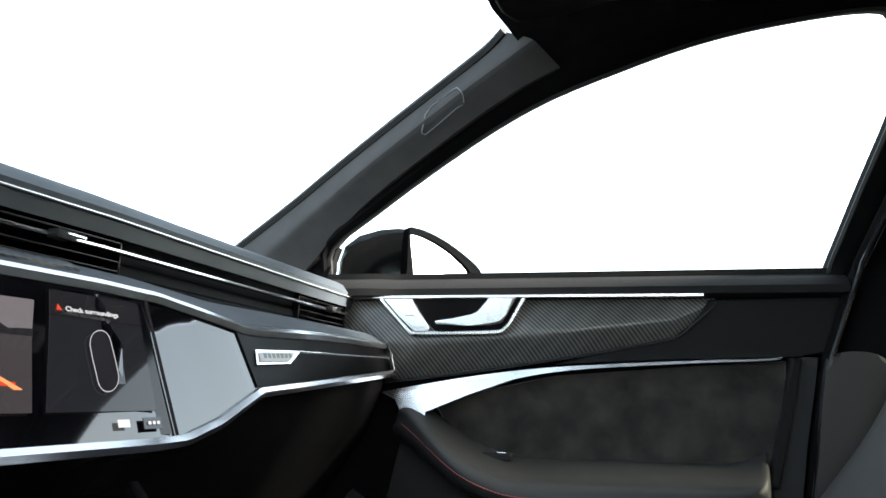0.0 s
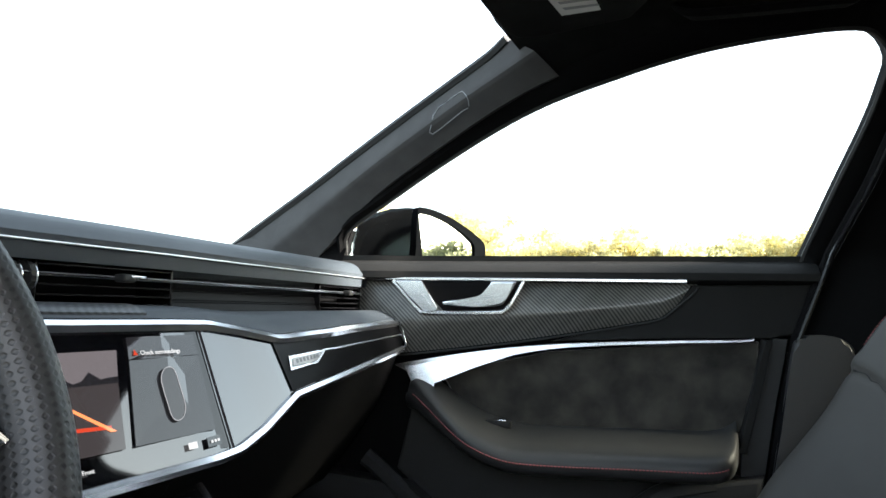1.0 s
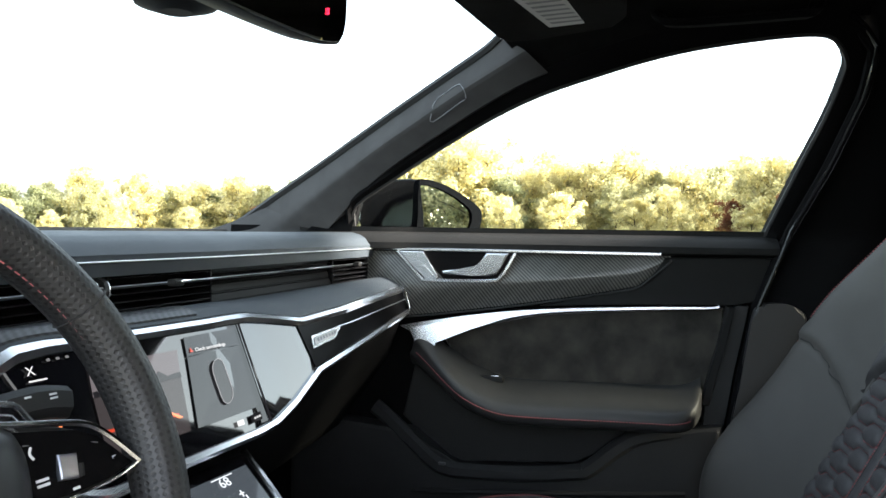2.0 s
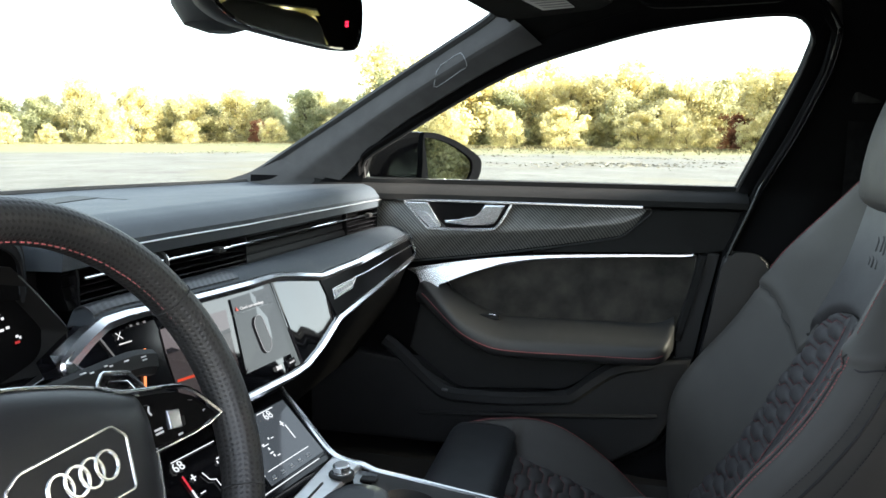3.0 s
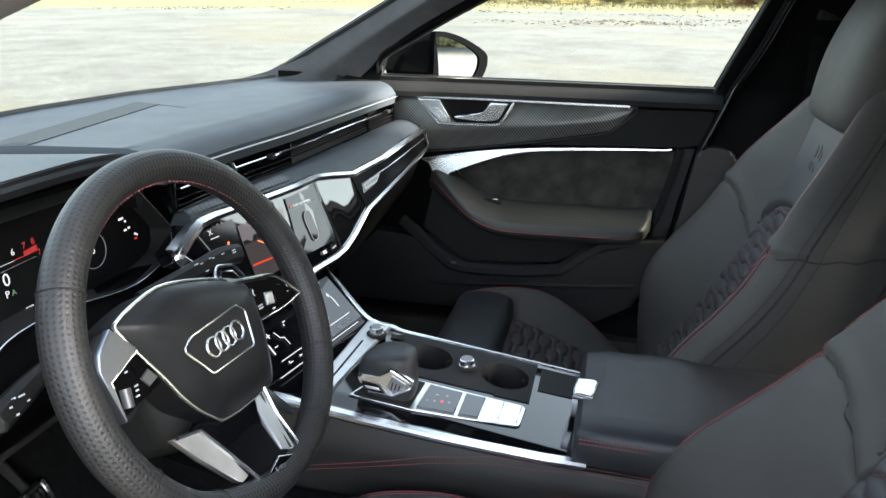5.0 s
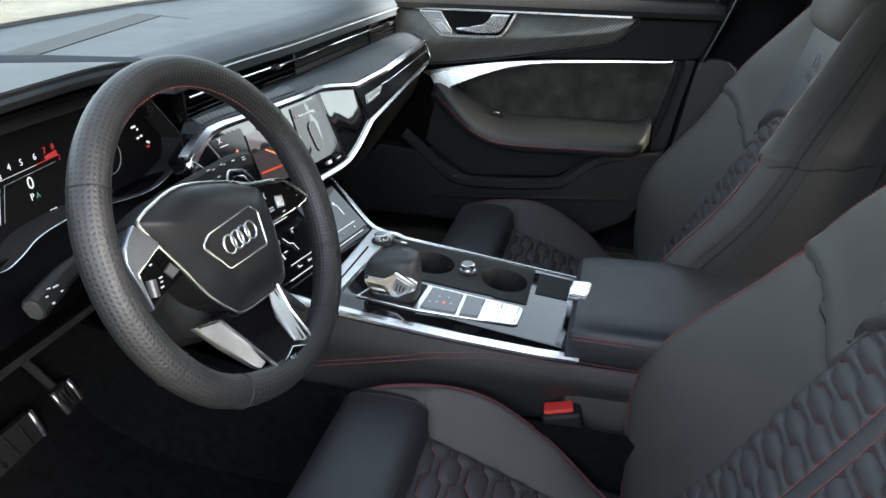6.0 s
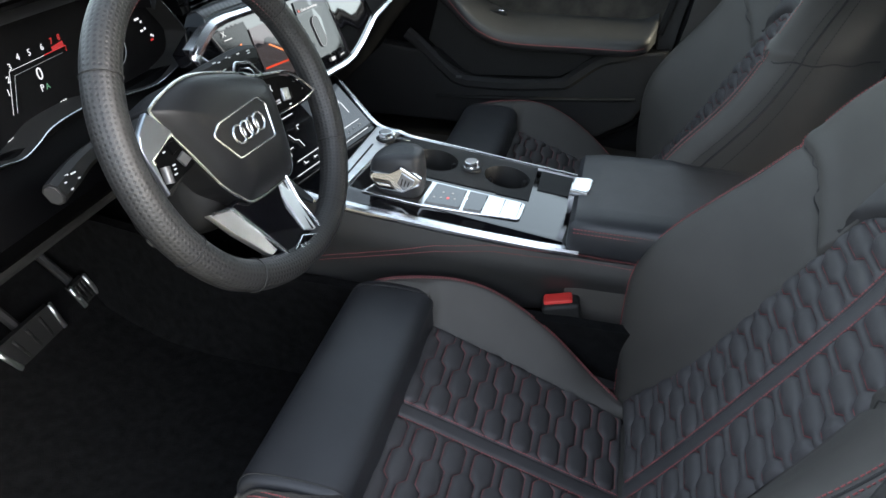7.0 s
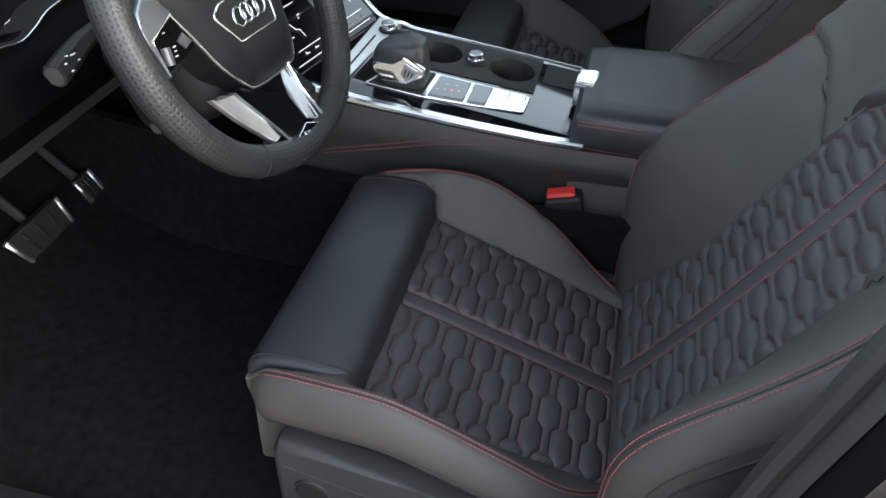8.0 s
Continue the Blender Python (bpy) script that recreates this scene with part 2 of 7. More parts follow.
def smooth_path(pts, n=8, closed=False):
    """Catmull-Rom curve through points."""
    pts = [Vector(p) for p in pts]
    out, m = [], len(pts)
    for i in range(m if closed else m - 1):
        g = (lambda k: pts[k % m]) if closed else (lambda k: pts[min(max(k, 0), m - 1)])
        p0, p1, p2, p3 = g(i - 1), g(i), g(i + 1), g(i + 2)
        for k in range(n):
            t = k / n
            out.append(0.5 * ((2 * p1) + (p2 - p0) * t + (2 * p0 - 5 * p1 + 4 * p2 - p3) * t * t + (3 * p1 - p0 - 3 * p2 + p3) * t ** 3))
    if not closed:
        out.append(pts[-1])
    return out


def loft(rings, closed=True, caps=True, bm=None):
    bm = bm or bmesh.new()
    vs = [[bm.verts.new(p) for p in r] for r in rings]
    n = len(vs[0])
    for a, b in zip(vs, vs[1:]):
        for i in range(n if closed else n - 1):
            bm.faces.new((a[i], a[(i + 1) % n], b[(i + 1) % n], b[i]))
    if caps and closed:
        bm.faces.new(vs[0][::-1]), bm.faces.new(vs[-1])
    return bm


def sweep(path, profile, up=(0, 0, 1), loop=False, scale=None, bm=None):
    """A closed profile of (sideways, upwards) pairs carried along a path."""
    path = [Vector(p) for p in path]
    up, rings, n = Vector(up), [], len(path)
    for i, p in enumerate(path):
        a = path[(i - 1) % n] if (loop or i) else p
        b = path[(i + 1) % n] if (loop or i < n - 1) else p
        t = (b - a).normalized()
        side = t.cross(up)
        side = side.normalized() if side.length > 1e-6 else Vector((1, 0, 0))
        u = side.cross(t)
        k = scale(i / max(1, n - 1)) if scale else 1.0
        rings.append([p + side * (x * k) + u * (y * k) for x, y in profile])
    if loop:
        rings.append(rings[0])
        bm = loft(rings, True, False, bm)
        bmesh.ops.remove_doubles(bm, verts=bm.verts, dist=1e-6)
        return bm
    return loft(rings, True, True, bm)


def circle(r, n=10, ry=None):
    return [(r * math.cos(2 * math.pi * i / n), (ry or r) * math.sin(2 * math.pi * i / n)) for i in range(n)]


def rect(w, h, b=0.0):
    w, h = w / 2, h / 2
    if b <= 0:
        return [(-w, -h), (w, -h), (w, h), (-w, h)]
    return [(-w + b, -h), (w - b, -h), (w, -h + b), (w, h - b), (w - b, h), (-w + b, h), (-w, h - b), (-w, -h + b)]


def tube(path, r, n=8, loop=False, scale=None, bm=None, up=(0.01, 0.02, 1)):
    return sweep(path, circle(r, n), up, loop, scale, bm)


def sheet(fn, nu, nv, off, bm=None):
    """A curved sheet fn(u, v), with its back shifted by off."""
    bm = bm or bmesh.new()
    off = Vector(off)
    top = [[bm.verts.new(fn(i / nu, j / nv)) for j in range(nv + 1)] for i in range(nu + 1)]
    low = [[bm.verts.new(v.co + off) for v in row] for row in top]
    for i in range(nu):
        for j in range(nv):
            bm.faces.new((top[i][j], top[i + 1][j], top[i + 1][j + 1], top[i][j + 1]))
            bm.faces.new((low[i][j], low[i][j + 1], low[i + 1][j + 1], low[i + 1][j]))
    for i in range(nu):
        bm.faces.new((top[i][0], low[i][0], low[i + 1][0], top[i + 1][0]))
        bm.faces.new((top[i][nv], top[i + 1][nv], low[i + 1][nv], low[i][nv]))
    for j in range(nv):
        bm.faces.new((top[0][j], top[0][j + 1], low[0][j + 1], low[0][j]))
        bm.faces.new((top[nu][j], low[nu][j], low[nu][j + 1], top[nu][j + 1]))
    return bm


def dashes(path, length, gap, r, normal, bm=None, lift=0.0):
    """Sewn stitches along a path."""
    bm = bm or bmesh.new()
    path = [Vector(p) for p in path]
    acc, normal = 0.0, Vector(normal)
    for a, b in zip(path, path[1:]):
        d = (b - a).length
        if d < 1e-9:
            continue
        t = (b - a) / d
        pos = -acc
        while pos < d:
            s, e = max(pos, 0), min(pos + length, d)
            if e - s > length * 0.3:
                p, q = a + t * s + normal * lift, a + t * e + normal * lift
                side = t.cross(normal).normalized() * r
                n = normal * r
                ring = [[bm.verts.new(o + k) for k in (side, n, -side, -n)] for o in (p, q)]
                for i in range(4):
                    bm.faces.new((ring[0][i], ring[0][(i + 1) % 4], ring[1][(i + 1) % 4], ring[1][i]))
                bm.faces.new(ring[0][::-1]), bm.faces.new(ring[1])
            pos += length + gap
        acc = (length + gap) - (pos - d) if pos > d else 0.0
        acc %= length + gap
    return bm


def words(body, size, m, material, parent, name="lettering"):
    cu = bpy.data.curves.new(name, "FONT")
    cu.body, cu.size, cu.extrude = body, size, 0.0002
    cu.resolution_u = 2
    tmp = bpy.data.objects.new(name, cu)
    scene.collection.objects.link(tmp)
    bpy.context.view_layer.update()
    me = bpy.data.meshes.new_from_object(tmp.evaluated_get(bpy.context.evaluated_depsgraph_get()))
    bpy.data.objects.remove(tmp)
    me.name = name
    me.materials.clear()
    me.materials.append(material)
    ob = new(name, me)
    ob.matrix_world = m
    if parent is not None:
        ob.parent = parent
    return ob


def lerp(a, b, t):
    return a + (b - a) * t


def table(xs, ys):
    """Piecewise-linear function, eased by the caller where wanted."""
    def f(x):
        return float(np.interp(x, xs, ys))
    return f


# ---- outdoors: gravel lot, weeds and a belt of autumn trees ----
def ground_z(x, y):
    return 0.018 * max(0.0, y - 3) * min(1.0, max(0.25, 1.0 + (x + 15) / 70))


def ground_mat():
    m = mat("pale_gravel", (0.101, 0.1012, 0.0945), 0.95, var=0.28, vscale=0.35)
    nt = m.node_tree
    b = nt.nodes["Principled BSDF"]
    old = b.inputs["Base Color"].links[0].from_socket
    geo = nt.nodes.new("ShaderNodeNewGeometry")
    fine = nt.nodes.new("ShaderNodeTexNoise")
    fine.inputs["Scale"].default_value, fine.inputs["Detail"].default_value, fine.inputs["Roughness"].default_value = 9.0, 12, 0.82
    nt.links.new(geo.outputs["Position"], fine.inputs["Vector"])
    big = nt.nodes.new("ShaderNodeTexNoise")
    big.inputs["Scale"].default_value, big.inputs["Detail"].default_value = 0.16, 9
    nt.links.new(geo.outputs["Position"], big.inputs["Vector"])
    r1 = nt.nodes.new("ShaderNodeValToRGB")
    r1.color_ramp.elements[0].position, r1.color_ramp.elements[1].position = 0.35, 0.62
    r1.color_ramp.elements[0].color, r1.color_ramp.elements[1].color = (0.30, 0.30, 0.28, 1), (1, 1, 1, 1)
    nt.links.new(fine.outputs["Fac"], r1.inputs["Fac"])
    mul = nt.nodes.new("ShaderNodeMix")
    mul.data_type, mul.blend_type = "RGBA", "MULTIPLY"
    mul.inputs["Factor"].default_value = 0.8
    nt.links.new(old, mul.inputs["A"])
    nt.links.new(r1.outputs[0], mul.inputs["B"])
    mid = nt.nodes.new("ShaderNodeTexNoise")
    mid.inputs["Scale"].default_value, mid.inputs["Detail"].default_value, mid.inputs["Roughness"].default_value = 1.1, 8, 0.7
    nt.links.new(geo.outputs["Position"], mid.inputs["Vector"])
    r3 = nt.nodes.new("ShaderNodeValToRGB")
    r3.color_ramp.elements[0].position, r3.color_ramp.elements[1].position = 0.38, 0.56
    r3.color_ramp.elements[0].color, r3.color_ramp.elements[1].color = (0.66, 0.65, 0.60, 1), (1.06, 1.06, 1.06, 1)
    nt.links.new(mid.outputs["Fac"], r3.inputs["Fac"])
    stain = nt.nodes.new("ShaderNodeMix")
    stain.data_type, stain.blend_type = "RGBA", "MULTIPLY"
    stain.inputs["Factor"].default_value = 0.8
    nt.links.new(mul.outputs["Result"], stain.inputs["A"])
    nt.links.new(r3.outputs[0], stain.inputs["B"])
    r2 = nt.nodes.new("ShaderNodeValToRGB")
    r2.color_ramp.elements[0].position, r2.color_ramp.elements[1].position = 0.52, 0.60
    nt.links.new(big.outputs["Fac"], r2.inputs["Fac"])
    mx = nt.nodes.new("ShaderNodeMix")
    mx.data_type = "RGBA"
    mx.inputs["B"].default_value = (0.082, 0.074, 0.050, 1)
    half = nt.nodes.new("ShaderNodeMath")
    half.operation = "MULTIPLY"
    half.inputs[1].default_value = 0.7
    nt.links.new(r2.outputs[0], half.inputs[0])
    nt.links.new(half.outputs[0], mx.inputs["Factor"])
    nt.links.new(stain.outputs["Result"], mx.inputs["A"])
    # dry grass takes over towards the trees
    sep = nt.nodes.new("ShaderNodeSeparateXYZ")
    nt.links.new(geo.outputs["Position"], sep.inputs[0])
    wob = nt.nodes.new("ShaderNodeMath")
    wob.operation = "MULTIPLY_ADD"
    nt.links.new(big.outputs["Fac"], wob.inputs[0])
    wob.inputs[1].default_value = 14.0
    reach = nt.nodes.new("ShaderNodeMath")
    reach.operation = "MULTIPLY_ADD"
    nt.links.new(sep.outputs["X"], reach.inputs[0])
    reach.inputs[1].default_value = -0.35
    nt.links.new(sep.outputs["Y"], reach.inputs[2])
    nt.links.new(reach.outputs[0], wob.inputs[2])
    edge = nt.nodes.new("ShaderNodeMapRange")
    edge.inputs["From Min"].default_value, edge.inputs["From Max"].default_value = 42.0, 48.0
    nt.links.new(wob.outputs[0], edge.inputs["Value"])
    meadow = nt.nodes.new("ShaderNodeMix")
    meadow.data_type = "RGBA"
    meadow.inputs["B"].default_value = (0.100, 0.098, 0.034, 1)
    nt.links.new(edge.outputs[0], meadow.inputs["Factor"])
    nt.links.new(mx.outputs["Result"], meadow.inputs["A"])
    nt.links.new(meadow.outputs["Result"], b.inputs["Base Color"])
    bp = nt.nodes.new("ShaderNodeBump")
    bp.inputs["Strength"].default_value, bp.inputs["Distance"].default_value = 0.5, 0.03
    nt.links.new(fine.outputs["Fac"], bp.inputs["Height"])
    nt.links.new(bp.outputs[0], b.inputs["Normal"])
    return m


def build_ground():
    bm = bmesh.new()
    xs = [-900, -300, -150, -100, -80, -70, -60, -50, -40, -30, -20, -15, -3, 10, 40, 100, 300, 900]
    ys = [-900, -300, -80, -20, 3, 15, 30, 60, 120, 300, 900]
    vs = [[bm.verts.new((x, y, ground_z(x, min(y, 120)))) for y in ys] for x in xs]
    for i in range(len(xs) - 1):
        for j in range(len(ys) - 1):
            bm.faces.new((vs[i][j], vs[i + 1][j], vs[i + 1][j + 1], vs[i][j + 1]))
    ob = part("ground", bm, ground_mat())
    tagged(ob, "pale gravel lot with dry weedy patches", "ground", kind="structure")


LEAF_OLIVE = leaf_mat("olive_leaves", (0.50, 0.47, 0.27))
LEAF_YELLOW = leaf_mat("yellow_leaves", (0.67, 0.60, 0.33))
LEAF_GREEN = leaf_mat("green_leaves", (0.36, 0.365, 0.215))
LEAF_RED = leaf_mat("red_leaves", (0.32, 0.14, 0.08))
BARK = mat("bark", (0.10, 0.08, 0.06), 0.9, var=0.3, vscale=3, bump=0.4, bscale=20)
WEED = mat("brown_weed", (0.105, 0.096, 0.072), 0.9, var=0.4, vscale=0.8)
DRY_GRASS = mat("dry_grass", (0.125, 0.105, 0.045), 0.9, var=0.4, vscale=0.6)


def tree(seed, h, spread, leaves, label, low=0.02):
    """A small field tree: tapered trunk with limbs, and a crown of leaf clumps with gaps."""
    rng = random.Random(seed)
    root = thing("tree", label, "tree", "trees at the edge of the lot")
    bm = bmesh.new()
    tube(smooth_path([(0, 0, -0.3), (0.05, 0.03, h * 0.25), (0.12, -0.05, h * 0.5), (0.05, 0.0, h * 0.8)], 4), 0.14 * h / 7, 7, scale=lambda u: 1.1 - 0.9 * u, bm=bm)
    part("trunk", bm, BARK, root)
    centres = []
    for k in range(11):
        a, z = rng.uniform(0, 6.28), h * rng.uniform(0.3, 0.75)
        r = spread * rng.uniform(0.5, 0.95)
        tip = Vector((math.cos(a) * r, math.sin(a) * r, z + h * rng.uniform(0.05, 0.25)))
        bm = tube(smooth_path([(0.05, 0, z * 0.75), tip * 0.5 + Vector((0, 0, z * 0.42)), tip], 3), 0.05 * h / 7, 5, scale=lambda u: 1.05 - 0.85 * u)
        part("limb", bm, BARK, root)
        centres.append(tip)
    for k in range(96):
        a, u = rng.uniform(0, 6.28), rng.uniform(0, 1) ** 1.25
        z = h * (low + (1 - low) * u)
        w = spread * (1.0 - 0.75 * max(0, u - 0.35) ** 1.3 / 0.57) * rng.uniform(0.55, 1.05)
        r = w * math.sqrt(rng.random())
        centres.append(Vector((math.cos(a) * r, math.sin(a) * r, z)))
    vs, fs = [], []
    for c in centres:
        cr = rng.uniform(0.55, 1.05) * h / 7
        for k in range(110):
            d = Vector((rng.gauss(0, 1), rng.gauss(0, 1), rng.gauss(0, 0.8)))
            p = c + d.normalized() * cr * rng.random() ** 0.42
            s = rng.uniform(0.08, 0.16) * h / 7
            nrm = d.normalized() * 0.7 + Vector((rng.gauss(0, 0.7), rng.gauss(0, 0.7), 0.4 + rng.gauss(0, 0.7)))
            q = nrm.to_track_quat("Z", "Y").to_matrix() @ Matrix.Rotation(rng.uniform(0, 6.28), 3, "Z")
            n = len(vs)
            vs += [p + q @ Vector(v) * s for v in ((-0.5, -0.9, 0), (0.6, -0.6, 0.1), (0.5, 0.9, 0), (-0.6, 0.6, -0.1))]
            fs.append((n, n + 1, n + 2, n + 3))
    me = bpy.data.meshes.new("crown")
    me.from_pydata([tuple(v) for v in vs], [], fs)
    me.materials.append(leaves)
    crown = new("crown", me)
    crown.parent = root
    return root


def build_trees():
    kinds = [
        (tree(1, 6.5, 3.5, LEAF_OLIVE, "olive green bushy tree at the edge of the lot"), 0),
        (tree(2, 7.0, 3.6, LEAF_YELLOW, "yellowing bushy tree at the edge of the lot"), 1),
        (tree(3, 6.0, 3.5, LEAF_GREEN, "dark green leafy tree at the edge of the lot"), 2),
        (tree(4, 4.2, 2.6, LEAF_YELLOW, "low yellow shrub at the edge of the lot", 0.0), 3),
        (tree(5, 3.6, 1.6, LEAF_RED, "small reddish autumn shrub among the trees", 0.0), 4),
    ]
    rng = random.Random(11)
    spots = []
    for k in range(64):
        a = lerp(-58, 68, k / 63) + rng.uniform(-0.8, 0.8)
        d = np.interp(a, [-58, -40, -20, -12, 0, 20, 68], [100, 92, 86, 62, 57, 58, 62]) + rng.uniform(-2, 5)
        left = a < -18
        c = rng.random()
        kind = (0 if c < 0.4 else 2 if c < 0.78 else 1) if left else (1 if c < 0.42 else 0 if c < 0.62 else 3 if c < 0.85 else 2)
        spots.append((a, d, kind, rng.uniform(0.85, 1.2) * (0.88 if left else 1.25 if a < -9 else 0.80 if a < 20 else 0.75)))
    for k in range(26):
        a = lerp(-54, 60, k / 25) + rng.uniform(-1.5, 1.5)
        d = np.interp(a, [-58, -20, -12, 68], [94, 80, 56, 58]) - rng.uniform(1, 3)
        spots.append((a, d, 3, rng.uniform(0.45, 0.85)))
    for k in range(34):
        a = lerp(-56, 64, k / 33) + rng.uniform(-1.2, 1.2)
        d = np.interp(a, [-58, -20, -12, 68], [104, 92, 66, 68]) + rng.uniform(0, 3)
        spots.append((a, d, rng.choice((0, 2, 1)), rng.uniform(0.8, 1.1) * (0.85 if a < -18 else 1.0)))
    for a, d in ((9, 56), (11.5, 57), (-27, 84), (12.5, 55)):
        spots.append((a, d, 4, 0.8))
    for k in range(16):
        a = lerp(72, 125, k / 15)
        spots.append((a, 48 + rng.uniform(-3, 6), rng.choice((0, 2)), rng.uniform(1.1, 1.5)))
    used = set()
    for a, d, kind, s in spots:
        x, y = 0.3 + d * math.sin(radians(a)), -0.8 + d * math.cos(radians(a))
        m = Matrix.Translation((x, y, ground_z(x, min(y, 120)) - 0.1)) @ Matrix.Rotation(rng.uniform(0, 6.28), 4, "Z") @ Matrix.Diagonal((s, s, s * rng.uniform(0.85, 1.12), 1))
        if kind not in used:
            used.add(kind)
            kinds[kind][0].matrix_world = m
        else:
            t = copy_thing(kinds[kind][0], m)
            t.matrix_world = m


def build_grass():
    """Dry grass and weeds in a band before the trees, and scattered over the lot."""
    rng = random.Random(5)
    vs, fs = [], []
    for k in range(24000):
        a = rng.uniform(-58, 70)
        dm = np.interp(a, [-58, -20, -12, 68], [94, 80, 56, 58])
        d = dm - abs(rng.gauss(0, 5.0)) if k < 23000 else dm - rng.uniform(0, 12)
        x, y = 0.3 + d * math.sin(radians(a)), -0.8 + d * math.cos(radians(a))
        z = ground_z(x, min(y, 120))
        h = rng.uniform(0.05, 0.26) if k < 23000 else rng.uniform(0.04, 0.14)
        w = rng.uniform(0.02, 0.07)
        b = rng.uniform(0, 3.14)
        dx, dy = math.cos(b) * w, math.sin(b) * w
        n = len(vs)
        lx, ly = rng.uniform(-0.2, 0.2), rng.uniform(-0.2, 0.2)
        vs += [(x - dx, y - dy, z - 0.05), (x + dx, y + dy, z - 0.05), (x + dx * 0.3 + lx, y + dy * 0.3 + ly, z + h)]
        fs.append((n, n + 1, n + 2))
    me = bpy.data.meshes.new("dry_grass")
    me.from_pydata(vs, [], fs)
    me.materials.append(DRY_GRASS)
    tagged(new("dry_grass", me), "dry yellow grass and weeds along the lot", "grass", kind="stuff")
    # low brown weeds in loose drifts over the lot
    vs, fs = [], []
    for c in range(130):
        a = rng.uniform(-56, 66)
        dm = np.interp(a, [-58, -20, -12, 68], [94, 80, 56, 58])
        d0 = dm * (1 - 0.55 * rng.random() ** 1.8) - 2
        for k in range(rng.randint(40, 150)):
            d, q = d0 + rng.gauss(0, 0.9), a + rng.gauss(0, 2.6)
            x, y = 0.3 + d * math.sin(radians(q)), -0.8 + d * math.cos(radians(q))
            z = ground_z(x, min(y, 120))
            w, h, b = rng.uniform(0.05, 0.17), rng.uniform(0.012, 0.045), rng.uniform(0, 3.14)
            dx, dy, n = math.cos(b) * w, math.sin(b) * w, len(vs)
            vs += [(x - dx, y - dy, z - 0.02), (x + dx, y + dy, z - 0.02), (x + rng.uniform(-0.05, 0.05), y + rng.uniform(-0.05, 0.05), z + h)]
            fs.append((n, n + 1, n + 2))
    me = bpy.data.meshes.new("weeds")
    me.from_pydata(vs, [], fs)
    me.materials.append(WEED)
    tagged(new("weeds", me), "low brown weeds scattered over the gravel", "weeds", kind="stuff")


build_ground()
build_trees()
build_grass()


# ---- car body shell ----
WINDOW = [(-0.19, 0.985), (-0.176, 1.024), (-0.093, 1.071), (-0.003, 1.119), (0.104, 1.171), (0.189, 1.204), (0.28, 1.229), (0.354, 1.247), (0.423, 1.259), (0.5, 1.267),
          (0.573, 1.271), (0.612, 1.265), (0.636, 1.239), (0.635, 1.21), (0.625, 1.162), (0.6, 1.083), (0.572, 0.99)]
seal_x = table([0.40, 0.42, 0.454, 0.523, 0.614, 0.737, 0.857, 0.962, 1.083, 1.186, 1.24, 1.30], [0.30, 0.378, 0.448, 0.49, 0.511, 0.529, 0.552, 0.592, 0.635, 0.661, 0.662, 0.64])


def side_y(z):
    return 0.735 - max(0.0, z - 0.98) * 0.74


def holed(fn, nu, nv, off, skip):
    """A thick sheet with the cells left out where skip is true."""
    bm = bmesh.new()
    off = Vector(off)
    a = [[bm.verts.new(fn(i / nu, j / nv)) for j in range(nv + 1)] for i in range(nu + 1)]
    b = [[bm.verts.new(v.co + off) for v in row] for row in a]
    gone = lambda i, j: not (0 <= i < nu and 0 <= j < nv) or skip((i + 0.5) / nu, (j + 0.5) / nv)
    for i in range(nu):
        for j in range(nv):
            if gone(i, j):
                continue
            bm.faces.new((a[i][j], a[i + 1][j], a[i + 1][j + 1], a[i][j + 1]))
            bm.faces.new((b[i][j], b[i][j + 1], b[i + 1][j + 1], b[i + 1][j]))
            for (di, dj), (p, q) in (((-1, 0), ((i, j), (i, j + 1))), ((1, 0), ((i + 1, j), (i + 1, j + 1))), ((0, -1), ((i, j), (i + 1, j))), ((0, 1), ((i, j + 1), (i + 1, j + 1)))):
                if gone(i + di, j + dj):
                    bm.faces.new((a[p[0]][p[1]], a[q[0]][q[1]], b[q[0]][q[1]], b[p[0]][p[1]]))
    for v in [v for v in bm.verts if not v.link_faces]:
        bm.verts.remove(v)
    return bm


